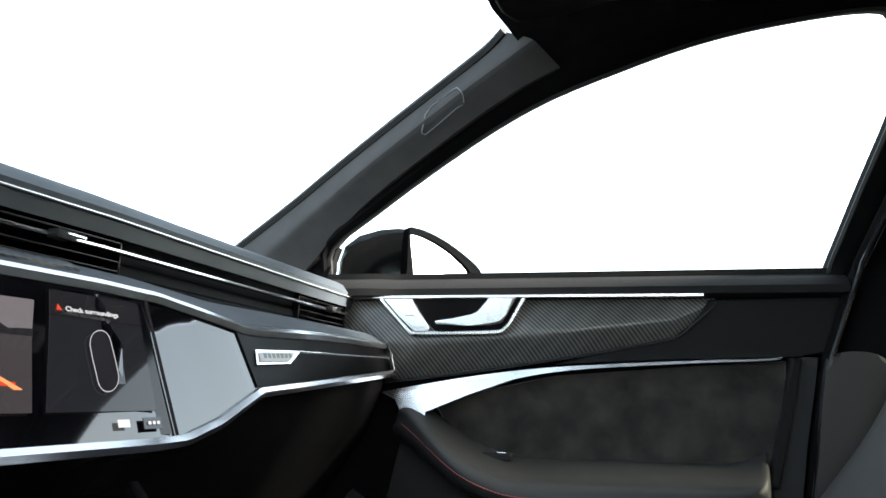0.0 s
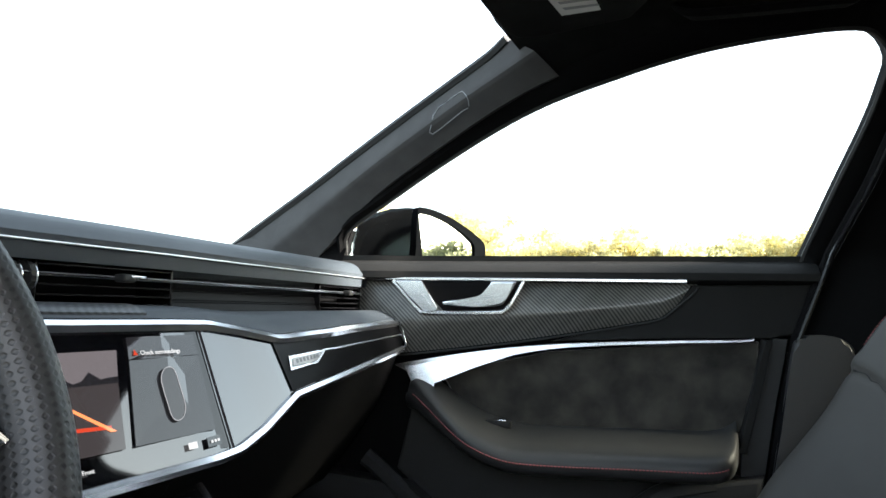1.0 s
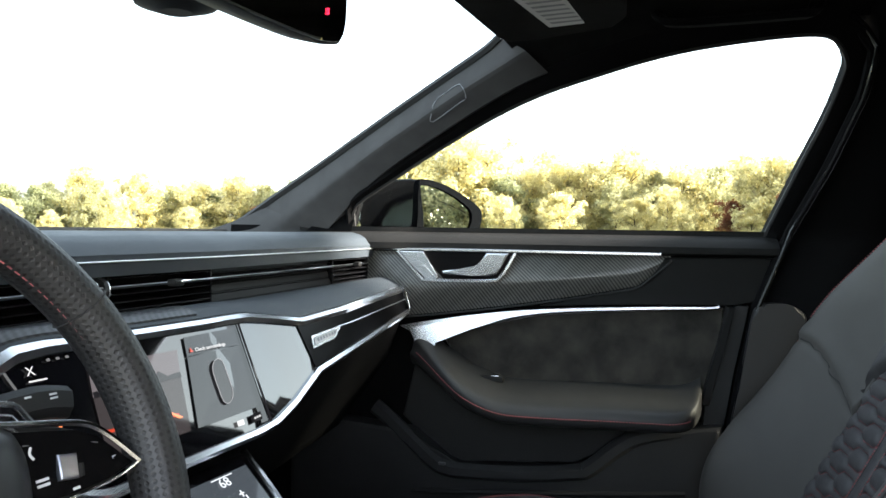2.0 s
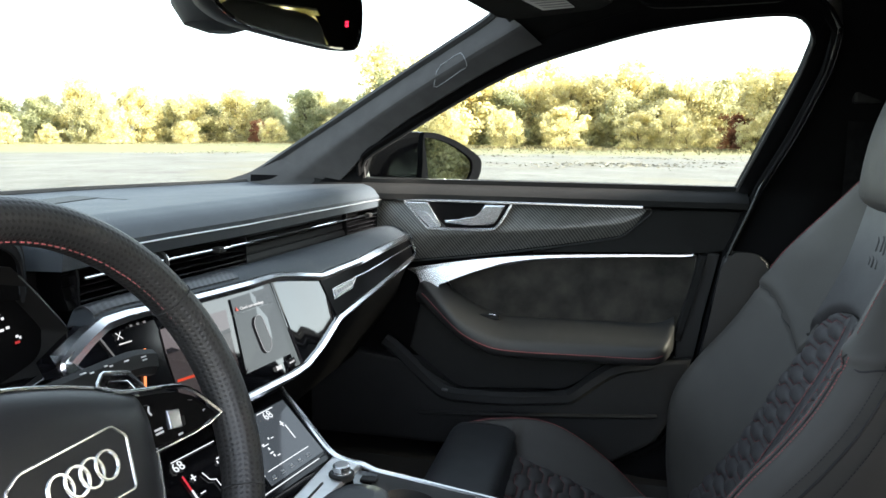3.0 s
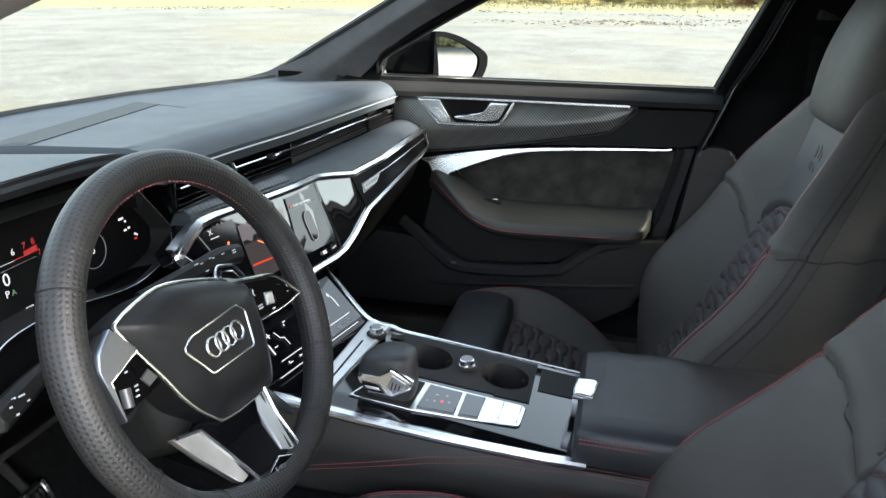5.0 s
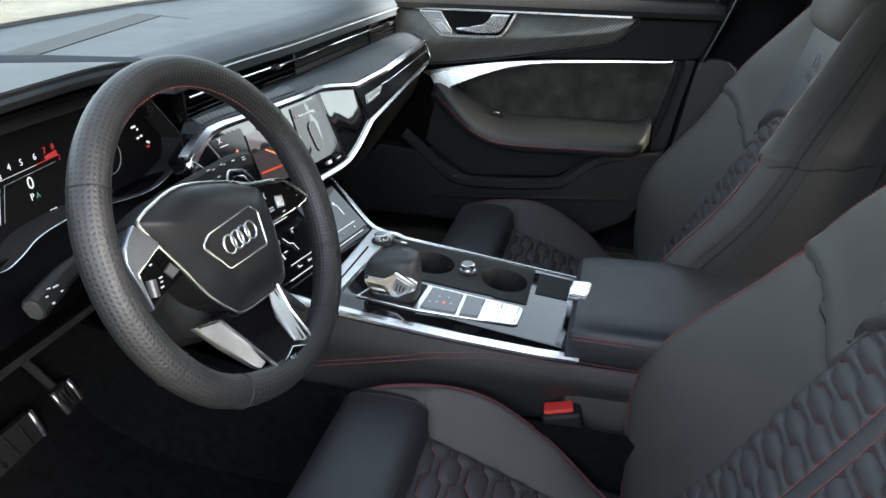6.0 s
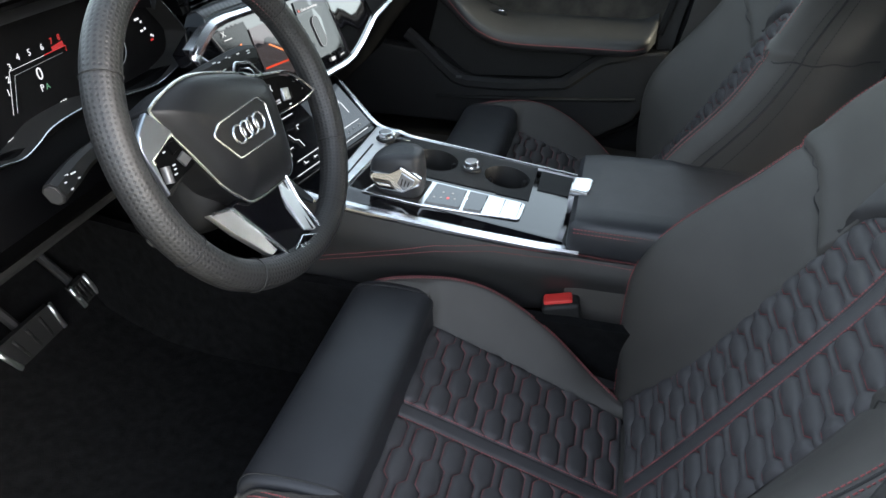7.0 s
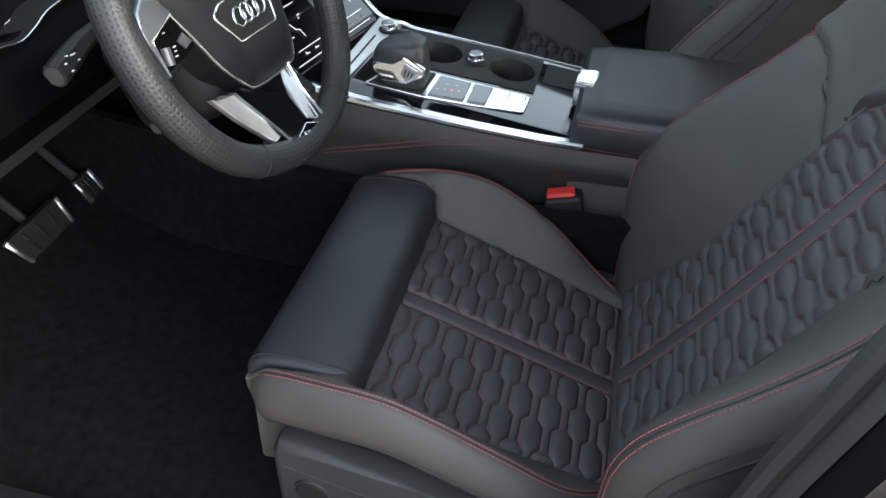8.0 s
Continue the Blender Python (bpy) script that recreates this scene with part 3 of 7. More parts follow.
def build_shell():
    # carpeted floor with raised footwell ends
    def fl(u, v):
        x = lerp(-1.0, 2.3, u)
        z = np.interp(x, [-1.0, -0.78, -0.5, -0.3, 2.3], [0.62, 0.48, 0.30, 0.265, 0.265])
        return (x, lerp(-0.70, 0.72, v), z)
    tagged(part("floor", sheet(fl, 40, 6, (0, 0, -0.04)), CARPET), "black carpeted car floor with footwells", "floor", kind="structure")
    # ceiling
    ztop = table([0.19, 0.28, 0.354, 0.423, 0.5, 0.573, 0.65, 2.3], [1.226, 1.252, 1.270, 1.282, 1.290, 1.296, 1.30, 1.28])

    def ce(u, v):
        w = 2 * v - 1
        x0 = np.interp(abs(w), [0, 0.5, 0.9, 1], [0.03, 0.055, 0.122, 0.19])
        x = lerp(x0, 2.35, u ** 1.6)
        zt = ztop(x) if x > 0.19 else 1.226
        z = 1.335 - (1.335 - zt) * abs(w) ** 7
        return (x, w * (side_y(zt) + 0.004), z)
    tagged(part("ceiling", sheet(ce, 30, 30, (0, 0, 0.05)), HEADLINER), "black cloth headliner of the car", "ceiling", kind="structure")
    # front bulkhead and cowl, rear and side walls that close the cabin
    tagged(part("wall_front", rbox((-1.0, 0, 0.51), (0.06, 1.5, 0.56), 0.01), PLASTIC), "black bulkhead ahead of the footwells", "wall", kind="structure")

    def cowl(u, v):
        return (lerp(-1.0, -0.56, u), lerp(-0.8, 0.8, v), lerp(0.78, 0.935, u))
    tagged(part("trim_cowl", sheet(cowl, 4, 8, (0, 0, -0.03)), RUBBER), "black cowl below the windscreen", "cowl", kind="structure")
    def rw(u, v):
        z = lerp(0.25, 1.30, u)
        return (2.3, lerp(-1, 1, v) * (side_y(z) - 0.01), z)
    ob = part("wall_rear", holed(rw, 21, 20, (0.05, 0, 0), lambda u, v: 0.70 < u < 0.85 and 0.12 < v < 0.88), HEADLINER)
    tagged(ob, "dark rear wall of the cabin round the rear screen", "wall", kind="structure")
    for s, name in ((1, "wall_right"), (-1, "wall_left")):
        def sd(u, v, s=s):
            z = lerp(0.24, 1.31, u)
            x0 = seal_x(z) + 0.012
            return (lerp(x0, 2.34, v ** 1.4), s * (side_y(z) - 0.012 - 0.03 * min(1, 8 * v)), z)
        def hole(u, v, s=s):
            z, x = lerp(0.24, 1.31, u), lerp(0.6, 2.34, v ** 1.4)
            return s > 0 and 1.0 < z < 1.25 and 0.80 + 0.35 * (1.22 - z) < x < 1.85
        ob = part(name, holed(sd, 68, 64, (0, s * 0.06, 0), hole), SOFT_BLACK)
        if s > 0:
            pane = sheet(lambda u, v: (lerp(0.76, 1.92, v), side_y(lerp(0.97, 1.28, u)) - 0.005, lerp(0.97, 1.28, u)), 4, 4, (0, 0.004, 0))
            part("pane", pane, TINTED, ob, "dark tinted rear side glass")
        tagged(ob, "black trimmed side of the cabin behind the door", "wall", kind="structure")
    for s in (1, -1):
        bm = sweep([(0.62, s * 0.555, 1.335), (0.80, s * 0.548, 1.345), (2.3, s * 0.545, 1.345)], rect(0.10, 0.09, 0.01))
        tagged(part("trim_roof", bm, SOFT_BLACK), "black roof edge trim above the doors", "trim", kind="structure")
    # lower trim of the B pillar with its moulded recess
    ob = part("trim_pillar", prism([tuple(p)[:2] for p in smooth_path([(0.512, 0.60, 0), (0.526, 0.72, 0), (0.543, 0.835, 0), (0.552, 0.856, 0), (0.572, 0.863, 0), (0.60, 0.862, 0), (0.622, 0.852, 0), (0.630, 0.83, 0), (0.620, 0.76, 0), (0.575, 0.57, 0)], 3, True)], "y", 0.694, 0.73, 0.006), SIDE_PLASTIC)
    tagged(ob, "grey moulded lower trim of the door pillar", "trim", kind="structure")
    def lp(u, v):
        z = lerp(0.30, 1.24, u)
        return (seal_x(z) + lerp(0.0, 0.30, v), -(side_y(z) - 0.004 - 0.050 * math.sin(math.pi / 2 * min(1.0, v * 5))), z)
    ob = part("trim_pillar", sheet(lp, 30, 24, (0.01, -0.02, 0)), SIDE_PLASTIC)
    tagged(ob, "dark grey moulded trim of the open door's pillar", "trim", kind="structure")
    part("pillar_seal", tube([(seal_x(z) - 0.004, -(side_y(z) - 0.002), z) for z in np.linspace(0.30, 1.24, 40)], 0.009, 8), RUBBER, ob, "rubber door seal")
    part("pillar_crease", tube([(seal_x(z) + 0.105, -(side_y(z) - 0.0545), z) for z in np.linspace(0.32, 1.0, 24)], 0.002, 5), RUBBER, ob)
    # sill along the passenger side and driver side
    for s in (1, -1):
        top = 0.40 if s > 0 else 0.30
        bm = prism([(0.66 if s < 0 else 0.60, 0.24), (0.78, 0.24), (0.78, top - 0.03), (0.74, top), (0.67, top - 0.01)], "x", -0.5, 2.3, 0.01)
        bmesh.ops.scale(bm, vec=(1, s, 1), verts=bm.verts)
        tagged(part("trim_sill", bm, PLASTIC), "black plastic door sill trim", "sill", kind="structure")
    # wall ahead of each door, below the windscreen pillars
    for s in (1, -1):
        ob = part("wall_kick", prism([(-1.0, 0.24), (-0.44, 0.24), (-0.44, 0.925), (-0.56, 0.91), (-1.0, 0.76)], "y", s * 0.755 - 0.03, s * 0.755 + 0.03, 0.01), PLASTIC)
        tagged(ob, "black footwell side panel", "wall", kind="structure")
    # windscreen pillars
    edge = [(-0.56, 0.84, 0.945), (-0.45, 0.785, 0.992), (-0.358, 0.748, 1.039), (-0.247, 0.704, 1.095), (-0.155, 0.661, 1.141), (-0.052, 0.617, 1.193), (0.042, 0.579, 1.240), (0.103, 0.552, 1.270), (0.13, 0.534, 1.287)]
    low = [(-0.33, 0.79, 0.94), (-0.27, 0.745, 0.96), (-0.215, 0.715, 1.00), (-0.165, 0.690, 1.044), (-0.09, 0.650, 1.092), (0.0, 0.610, 1.140), (0.085, 0.575, 1.183), (0.15, 0.555, 1.213), (0.20, 0.545, 1.232)]
    e1, e2 = smooth_path(edge, 5), smooth_path(low, 5)
    for s, group in ((1, "a"), (-1, "b")):
        def pf(u, v, s=s):
            k = u * (len(e1) - 1)
            a, b = e1[int(round(k))], e2[int(round(k))]
            p = a.lerp(b, v)
            bulge = 0.030 * float(np.interp(v, [0.0, 0.36, 0.44, 0.52, 1.0], [0.0, 0.86, 0.98, 0.92, 0.22]))
            return (p.x + bulge * 0.25, s * (p.y - bulge), p.z - bulge * 0.1)
        ob = part("pillar", sheet(pf, len(e1) - 1, 25, (0.0, s * 0.05, 0.0)), PILLAR, None)
        def flare(u, v, s=s):
            a, b = Vector(pf(0.2, v)), Vector((lerp(-0.585, -0.252, v ** 0.8), s * 0.724, 0.955))
            p = a.lerp(b, u)
            p.y += s * 0.012 * math.sin(math.pi * u)
            p.z -= 0.006 * math.sin(math.pi * u)
            return p
        part("pillar_foot", sheet(flare, 8, 25, (0, s * 0.03, 0)), PILLAR, ob)
        tagged(ob, "dark grey cloth-covered windscreen pillar trim", "pillar", "windscreen pillars", kind="structure")
        bm = tube([(p.x - 0.004, s * (p.y + 0.004), p.z + 0.004) for p in e1], 0.008, 6)
        part("windscreen_seal", bm, RUBBER, ob)
        if s > 0:
            tag = [(0.005, 0.0, 1.163), (0.055, 0, 1.190), (0.066, 0, 1.197), (0.066, 0, 1.206), (0.059, 0, 1.217), (0.05, 0, 1.2205), (0.0195, 0, 1.2045), (0.010, 0, 1.196), (0.0035, 0, 1.176)]
            pts = []
            for x, _, z in smooth_path(tag, 3, True):
                best = min((Vector(pf(i / 40, j / 20)) for i in range(41) for j in range(21)), key=lambda q: (q.x - x) ** 2 + (q.z - z) ** 2)
                pts.append((x, best.y - 0.0015, z))
            part("airbag_mark", tube(pts, 0.0008, 4, True), GREY_LINE, ob, "thin pale embossed outline")
    # windscreen
    hx = lambda w: float(np.interp(abs(w), [0, 0.5, 0.9, 1], [0.03, 0.055, 0.11, 0.13]))

    def ws(u, v):
        w = 2 * v - 1
        base = Vector((-0.66 + 0.10 * w * w, w * 0.89, 0.94))
        top = Vector((hx(w), w * 0.578, 1.335 - 0.05 * w * w))
        p = base.lerp(top, u)
        p.z += 0.025 * math.sin(math.pi * u)
        return p
    ob = part("window_1", sheet(ws, 14, 16, (-0.003, 0, 0.004)), GLASS)
    ob.visible_shadow = False
    tagged(ob, "clear raked car windscreen", "windscreen", kind="structure")


build_shell()


# ---- passenger door ----
def build_door():
    door = tagged(new("door_1"), "closed black front passenger door with carbon trim", "door", kind="structure")

    def skin(u, v):
        z = lerp(0.34, 0.984, u)
        return (lerp(-0.46, seal_x(z) + 0.03, v), 0.742 - 0.010 * math.sin(3.1 * u), z)
    part("door_panel", sheet(skin, 24, 20, (0, 0.05, 0)), SOFT_BLACK, door)
    # window frame, glass, seals
    line = smooth_path([(x, z, 0) for x, z in [(-0.212, 0.955)] + WINDOW + [(0.560, 0.955)]], 3)
    rings, inner = [], []
    for i, p in enumerate(line):
        t = (line[min(i + 1, len(line) - 1)] - line[max(i - 1, 0)]).normalized()
        q = p + Vector((-t.y, t.x, 0)) * float(np.interp(p.x, [-0.16, 0.0, 0.25], [0.013, 0.016, 0.032]) if i < len(line) * 0.6 else 0.032)
        a, b = Vector((p.x, side_y(p.y), p.y)), Vector((q.x, side_y(max(q.y, 0.9)) - 0.004, q.y))
        d = Vector((0, 0.035, 0.01))
        rings.append([a, a.lerp(b, 0.5) + Vector((0, -0.006, 0)), b, b + d, a + d])
        inner.append(a)
    part("window_frame", loft(rings), SOFT_BLACK, door)
    bm = bmesh.new()
    vs = [bm.verts.new((p.x, p.y + 0.02, p.z)) for p in inner]
    vs2 = [bm.verts.new((p.x, p.y + 0.024, p.z)) for p in inner]
    bm.faces.new(vs), bm.faces.new(vs2[::-1])
    pane = part("pane", bm, GLASS, door)
    pane.visible_shadow = False
    part("glass_seal", tube([(p.x, p.y + 0.004, p.z) for p in inner], 0.0045, 6), RUBBER, door)
    zs = np.linspace(0.40, 1.245, 40)
    path = [(0.0, 0.700, 0.385), (0.2, 0.700, 0.39)] + [(seal_x(z), side_y(z) - 0.020, z) for z in zs] + [(0.64, 0.515, 1.275), (0.60, 0.508, 1.292), (0.5, 0.510, 1.290)]
    part("door_seal", tube(path, 0.0075, 8), SOFT_BLACK, door)
    bright = [(seal_x(z) + 0.001, side_y(z) - 0.036, z) for z in zs[6:]] + [(0.648, 0.512, 1.275), (0.625, 0.50, 1.292)]
    part("seal_lip", tube(bright, 0.0040, 8), VENT_BLACK, door, "black pillar seal lip")
    part("mirror_sail", prism([(-0.32, 0.950), (-0.196, 0.950), (-0.190, 0.985), (-0.172, 1.028), (-0.21, 1.02), (-0.27, 0.985)], "y", 0.722, 0.742, 0.002), SOFT_BLACK, door, "black triangle behind the pillar foot")
    # window ledge: soft padded top rail
    prof = [(0.0, 0.984), (0.0, 0.975), (-0.024, 0.966), (-0.034, 0.955), (-0.034, 0.944), (-0.016, 0.938), (0.02, 0.938), (0.02, 0.984)]
    rings = [[(x, 0.735 + a - (0.01 if x < -0.1 else 0), z + 0.002 * x) for a, z in prof] for x in np.linspace(-0.30, 0.585, 24)]
    part("window_ledge", loft(rings), DOOR_SKIN, door, "soft padded black ledge")
    # carbon inlay

    def inlay(u, v):
        x = lerp(-0.16, 0.409, v)
        zb = float(np.interp(x, [-0.16, -0.072, 0.008, 0.112, 0.236, 0.30, 0.352, 0.376, 0.405, 0.409], [0.806, 0.815, 0.825, 0.840, 0.861, 0.873, 0.884, 0.902, 0.930, 0.936]))
        crease = 0.42
        z = lerp(zb, 0.940, u)
        d = 0.016 * (1 - (abs(u - crease) / (crease if u < crease else 1 - crease)) ** 1.35) * min(1, (0.43 - x) / 0.2)
        return (x, 0.718 - d, z)
    part("carbon_inlay", sheet(inlay, 24, 60, (0, 0.03, 0)), CARBON, door, "grey carbon twill inlay", sharp=60)
    bm = sweep([(x, 0.704, 0.9425) for x in np.linspace(-0.135, 0.392, 12)], rect(0.008, 0.0050, 0.001))
    part("top_strip", bm, SATIN, door, "thin bright aluminium strip")
    # lower edge of the inlay: shadow gap
    low_edge = [(x, 0.7135, z - 0.003) for x, z in ((-0.16, 0.806), (-0.072, 0.815), (0.008, 0.825), (0.112, 0.840), (0.236, 0.861), (0.30, 0.873), (0.352, 0.884), (0.376, 0.902), (0.407, 0.930), (0.409, 0.937))]
    part("inlay_edge", tube(smooth_path(low_edge, 4), 0.0022, 6), RUBBER, door)
    # handle: dark cup, bezel frame, lock switch plate and pull lever
    bm = prism([(-0.05, 0.9385), (0.0, 0.888), (0.1, 0.889), (0.135, 0.9385)], "y", 0.701, 0.716, 0.002)
    handle = part("handle", bm, SOFT_BLACK, door, "dark cup of the inside door handle")
    rim = smooth_path([(-0.088, 0.697, 0.9385), (-0.060, 0.696, 0.9085), (-0.040, 0.695, 0.888), (-0.030, 0.695, 0.8852), (0.03, 0.695, 0.8858), (0.094, 0.695, 0.8872), (0.108, 0.695, 0.8935), (0.117, 0.695, 0.904), (0.136, 0.697, 0.9385)], 4)
    part("bezel", sweep(rim, rect(0.006, 0.0065, 0.0015), up=(0, 1, 0)), SATIN, handle, "satin aluminium handle bezel")
    part("switch_plate", prism([(-0.0835, 0.9385), (-0.0375, 0.9385), (-0.0075, 0.8930), (-0.0110, 0.8878), (-0.0330, 0.8880), (-0.0550, 0.9090)], "y", 0.693, 0.701, 0.0012), SATIN, handle, "aluminium plate of the lock switch")
    part("lock_switch", prism([(-0.0600, 0.9200), (-0.0400, 0.9200), (-0.0160, 0.8945), (-0.0330, 0.8930)], "y", 0.6915, 0.6935, 0.0006), SATIN, handle)
    part("switch_mark", prism([(-0.0470, 0.9130), (-0.0330, 0.9130), (-0.0322, 0.9118), (-0.0462, 0.9118)], "y", 0.6908, 0.6918, 0.0), GREY_LINE, handle)
    pull = [(0.0004, 0.9040), (0.0026, 0.8985), (0.0545, 0.8958), (0.0899, 0.8968), (0.1035, 0.9006), (0.1110, 0.9120), (0.1255, 0.9384), (0.0850, 0.9384), (0.0783, 0.9281), (0.0699, 0.9142), (0.0600, 0.9098), (0.0300, 0.9068)]
    part("pull", prism(pull, "y", 0.686, 0.696, 0.003, 3, warp=lambda p: (p.x, p.y - 0.006 * min(1.0, max(0.0, p.x / 0.08)), p.z)), SATIN, handle, "satin aluminium pull lever")
    # bright spear that sweeps from the dash end to the rear of the door
    top = smooth_path([(-0.085, 0, 0.796), (0.052, 0, 0.821), (0.179, 0, 0.837), (0.355, 0, 0.848), (0.475, 0, 0.853), (0.490, 0, 0.857)], 6)
    bot = smooth_path([(-0.030, 0, 0.770), (0.053, 0, 0.800), (0.179, 0, 0.8300), (0.355, 0, 0.8440), (0.475, 0, 0.8502), (0.490, 0, 0.8550)], 6)
    rings = []
    for a, b in zip(top, bot):
        m = (a + b) / 2
        rings.append([(a.x, 0.716, a.z + 0.001), (a.x, 0.7000 + 0.22 * (a.z - b.z), a.z), (m.x, 0.7000 + 0.22 * (m.z - b.z), m.z), (b.x, 0.7000, b.z), (b.x, 0.716, b.z)])
    part("chrome_spear", loft(rings), SATIN, door, "tapering bright metal trim spear")
    foot = [(-0.0652, 0.7941), (-0.0469, 0.7633), (-0.0282, 0.7541), (-0.0082, 0.7576), (-0.0123, 0.7684), (0.0075, 0.7757), (0.0546, 0.7954), (0.1162, 0.8162), (0.1083, 0.8236), (-0.0010, 0.8067)]
    part("spear_foot", prism(foot, "y", 0.694, 0.716, 0.0010, 1, warp=lambda p: (p.x, p.y + 0.22 * (p.z - 0.785), p.z)), SATIN, door, "wide satin aluminium foot of the spear")
    # panel behind the arm rest
    ins = [(0.0, 0.775), (0.053, 0.798), (0.179, 0.825), (0.355, 0.840), (0.500, 0.850), (0.496, 0.80), (0.462, 0.665), (0.10, 0.655), (0.06, 0.69), (0.03, 0.73)]
    part("suede_insert", prism(ins, "y", 0.716, 0.735, 0.003), ALCANTARA, door, "mottled charcoal suede door insert")
    part("rear_moulding", prism([(0.503, 0.855), (0.517, 0.853), (0.503, 0.79), (0.478, 0.68), (0.462, 0.68), (0.490, 0.79)], "y", 0.700, 0.73, 0.004), DOOR_SKIN, door)
    part("side_pad", prism([(0.40, 0.937), (0.575, 0.94), (0.552, 0.862), (0.515, 0.857), (0.36, 0.852), (0.18, 0.842), (0.24, 0.858), (0.352, 0.88), (0.378, 0.90)], "y", 0.714, 0.735, 0.003), DOOR_SKIN, door)
    zs2 = np.linspace(0.47, 0.856, 14)
    edge = [(seal_x(z) - 0.012, z) for z in zs2] + [(lerp(0.470, 0.519, max(0.0, (z - 0.68) / 0.176)), z) for z in zs2[::-1]]
    part("rear_skin", prism(edge, "y", 0.710, 0.735, 0.002), LOWER_SKIN, door, "dark moulded rear edge of the door")
    # arm rest: a padded shelf that curves up to the foot of the spear
    sect = [(0.716, 0.706), (0.66, 0.694), (0.622, 0.686), (0.606, 0.680), (0.599, 0.671), (0.599, 0.660), (0.606, 0.651), (0.63, 0.643), (0.68, 0.637), (0.716, 0.634)]
    rings = []
    for x, yi, dz in ((-0.052, 0.690, 0.088), (-0.035, 0.674, 0.082), (-0.005, 0.648, 0.064), (0.030, 0.622, 0.040), (0.060, 0.608, 0.022), (0.100, 0.600, 0.007), (0.140, 0.598, 0.0), (0.22, 0.597, 0.0), (0.30, 0.598, 0.002), (0.38, 0.599, 0.003), (0.415, 0.602, 0.004), (0.438, 0.614, 0.008), (0.452, 0.640, 0.014), (0.464, 0.690, 0.022)):
        k = (0.716 - yi) / 0.117
        rings.append([Vector((x - 0.12 * max(0.0, dz - 0.03) * (z < 0.67), 0.716 - (0.716 - y) * k, z + dz)) for y, z in sect])
    fine = [smooth_path([r[i] for r in rings], 4) for i in range(len(sect))]
    rings = [smooth_path([f[j] for f in fine], 2) for j in range(len(fine[0]))]
    arm = part("armrest", loft(rings), FLANK_LEATHER, door, "padded black leather armrest", sharp=50)
    part("red_seam", dashes([r[9] for r in rings[3:-8]], 0.0038, 0.0014, 0.0010, (0, -1, 0.2), lift=0.0006), RED_STITCH, arm, "red stitching")
    # flat dark sheet paints the shade inside the map pocket
    part("pocket_shade", prism([(-0.08, 0.62), (-0.01, 0.56), (0.04, 0.54), (0.25, 0.555), (0.33, 0.60), (0.42, 0.645), (0.10, 0.66), (0.02, 0.70), (-0.05, 0.75)], "y", 0.722, 0.736, 0.002), RUBBER, door, "flat dark sheet for the shade inside the map pocket")
    part("window_switch", rbox((0.095, 0.688, 0.708), (0.05, 0.014, 0.012), 0.003, m=None), PLASTIC, door)
    part("switch_tab", rbox((0.105, 0.684, 0.7145), (0.014, 0.006, 0.002), 0.0008), SATIN, door)
    # map pocket: raised lip below the dark sheet
    lip = smooth_path([(-0.13, 0.700, 0.640), (-0.095, 0.698, 0.615), (-0.015, 0.693, 0.548), (0.015, 0.691, 0.535), (0.05, 0.690, 0.533), (0.15, 0.690, 0.536), (0.25, 0.690, 0.548), (0.275, 0.690, 0.556), (0.328, 0.692, 0.600), (0.365, 0.694, 0.620), (0.43, 0.70, 0.633)], 5)
    part("pocket_lip", sweep(lip, rect(0.030, 0.022, 0.008), up=(0, 1, 0)), LOWER_SKIN, door)
    low_poly = [(-0.30, 0.42), (0.36, 0.42), (0.44, 0.47), (0.485, 0.56), (0.50, 0.65), (0.38, 0.63), (0.335, 0.612), (0.27, 0.555), (0.22, 0.545), (0.03, 0.54), (-0.05, 0.60), (-0.30, 0.62)]
    part("lower_panel", prism(low_poly, "y", 0.690, 0.735, 0.008), LOWER_SKIN, door)
    part("lower_trim", sweep(smooth_path([(-0.05, 0.686, 0.488), (0.1, 0.686, 0.499), (0.3, 0.688, 0.514), (0.44, 0.690, 0.527)], 5), rect(0.008, 0.012, 0.003), up=(0, 1, 0)), RUBBER, door)
    part("pull_tag", rbox((0.008, 0.682, 0.545), (0.014, 0.006, 0.006), 0.002), KEY_GREY, door)


build_door()


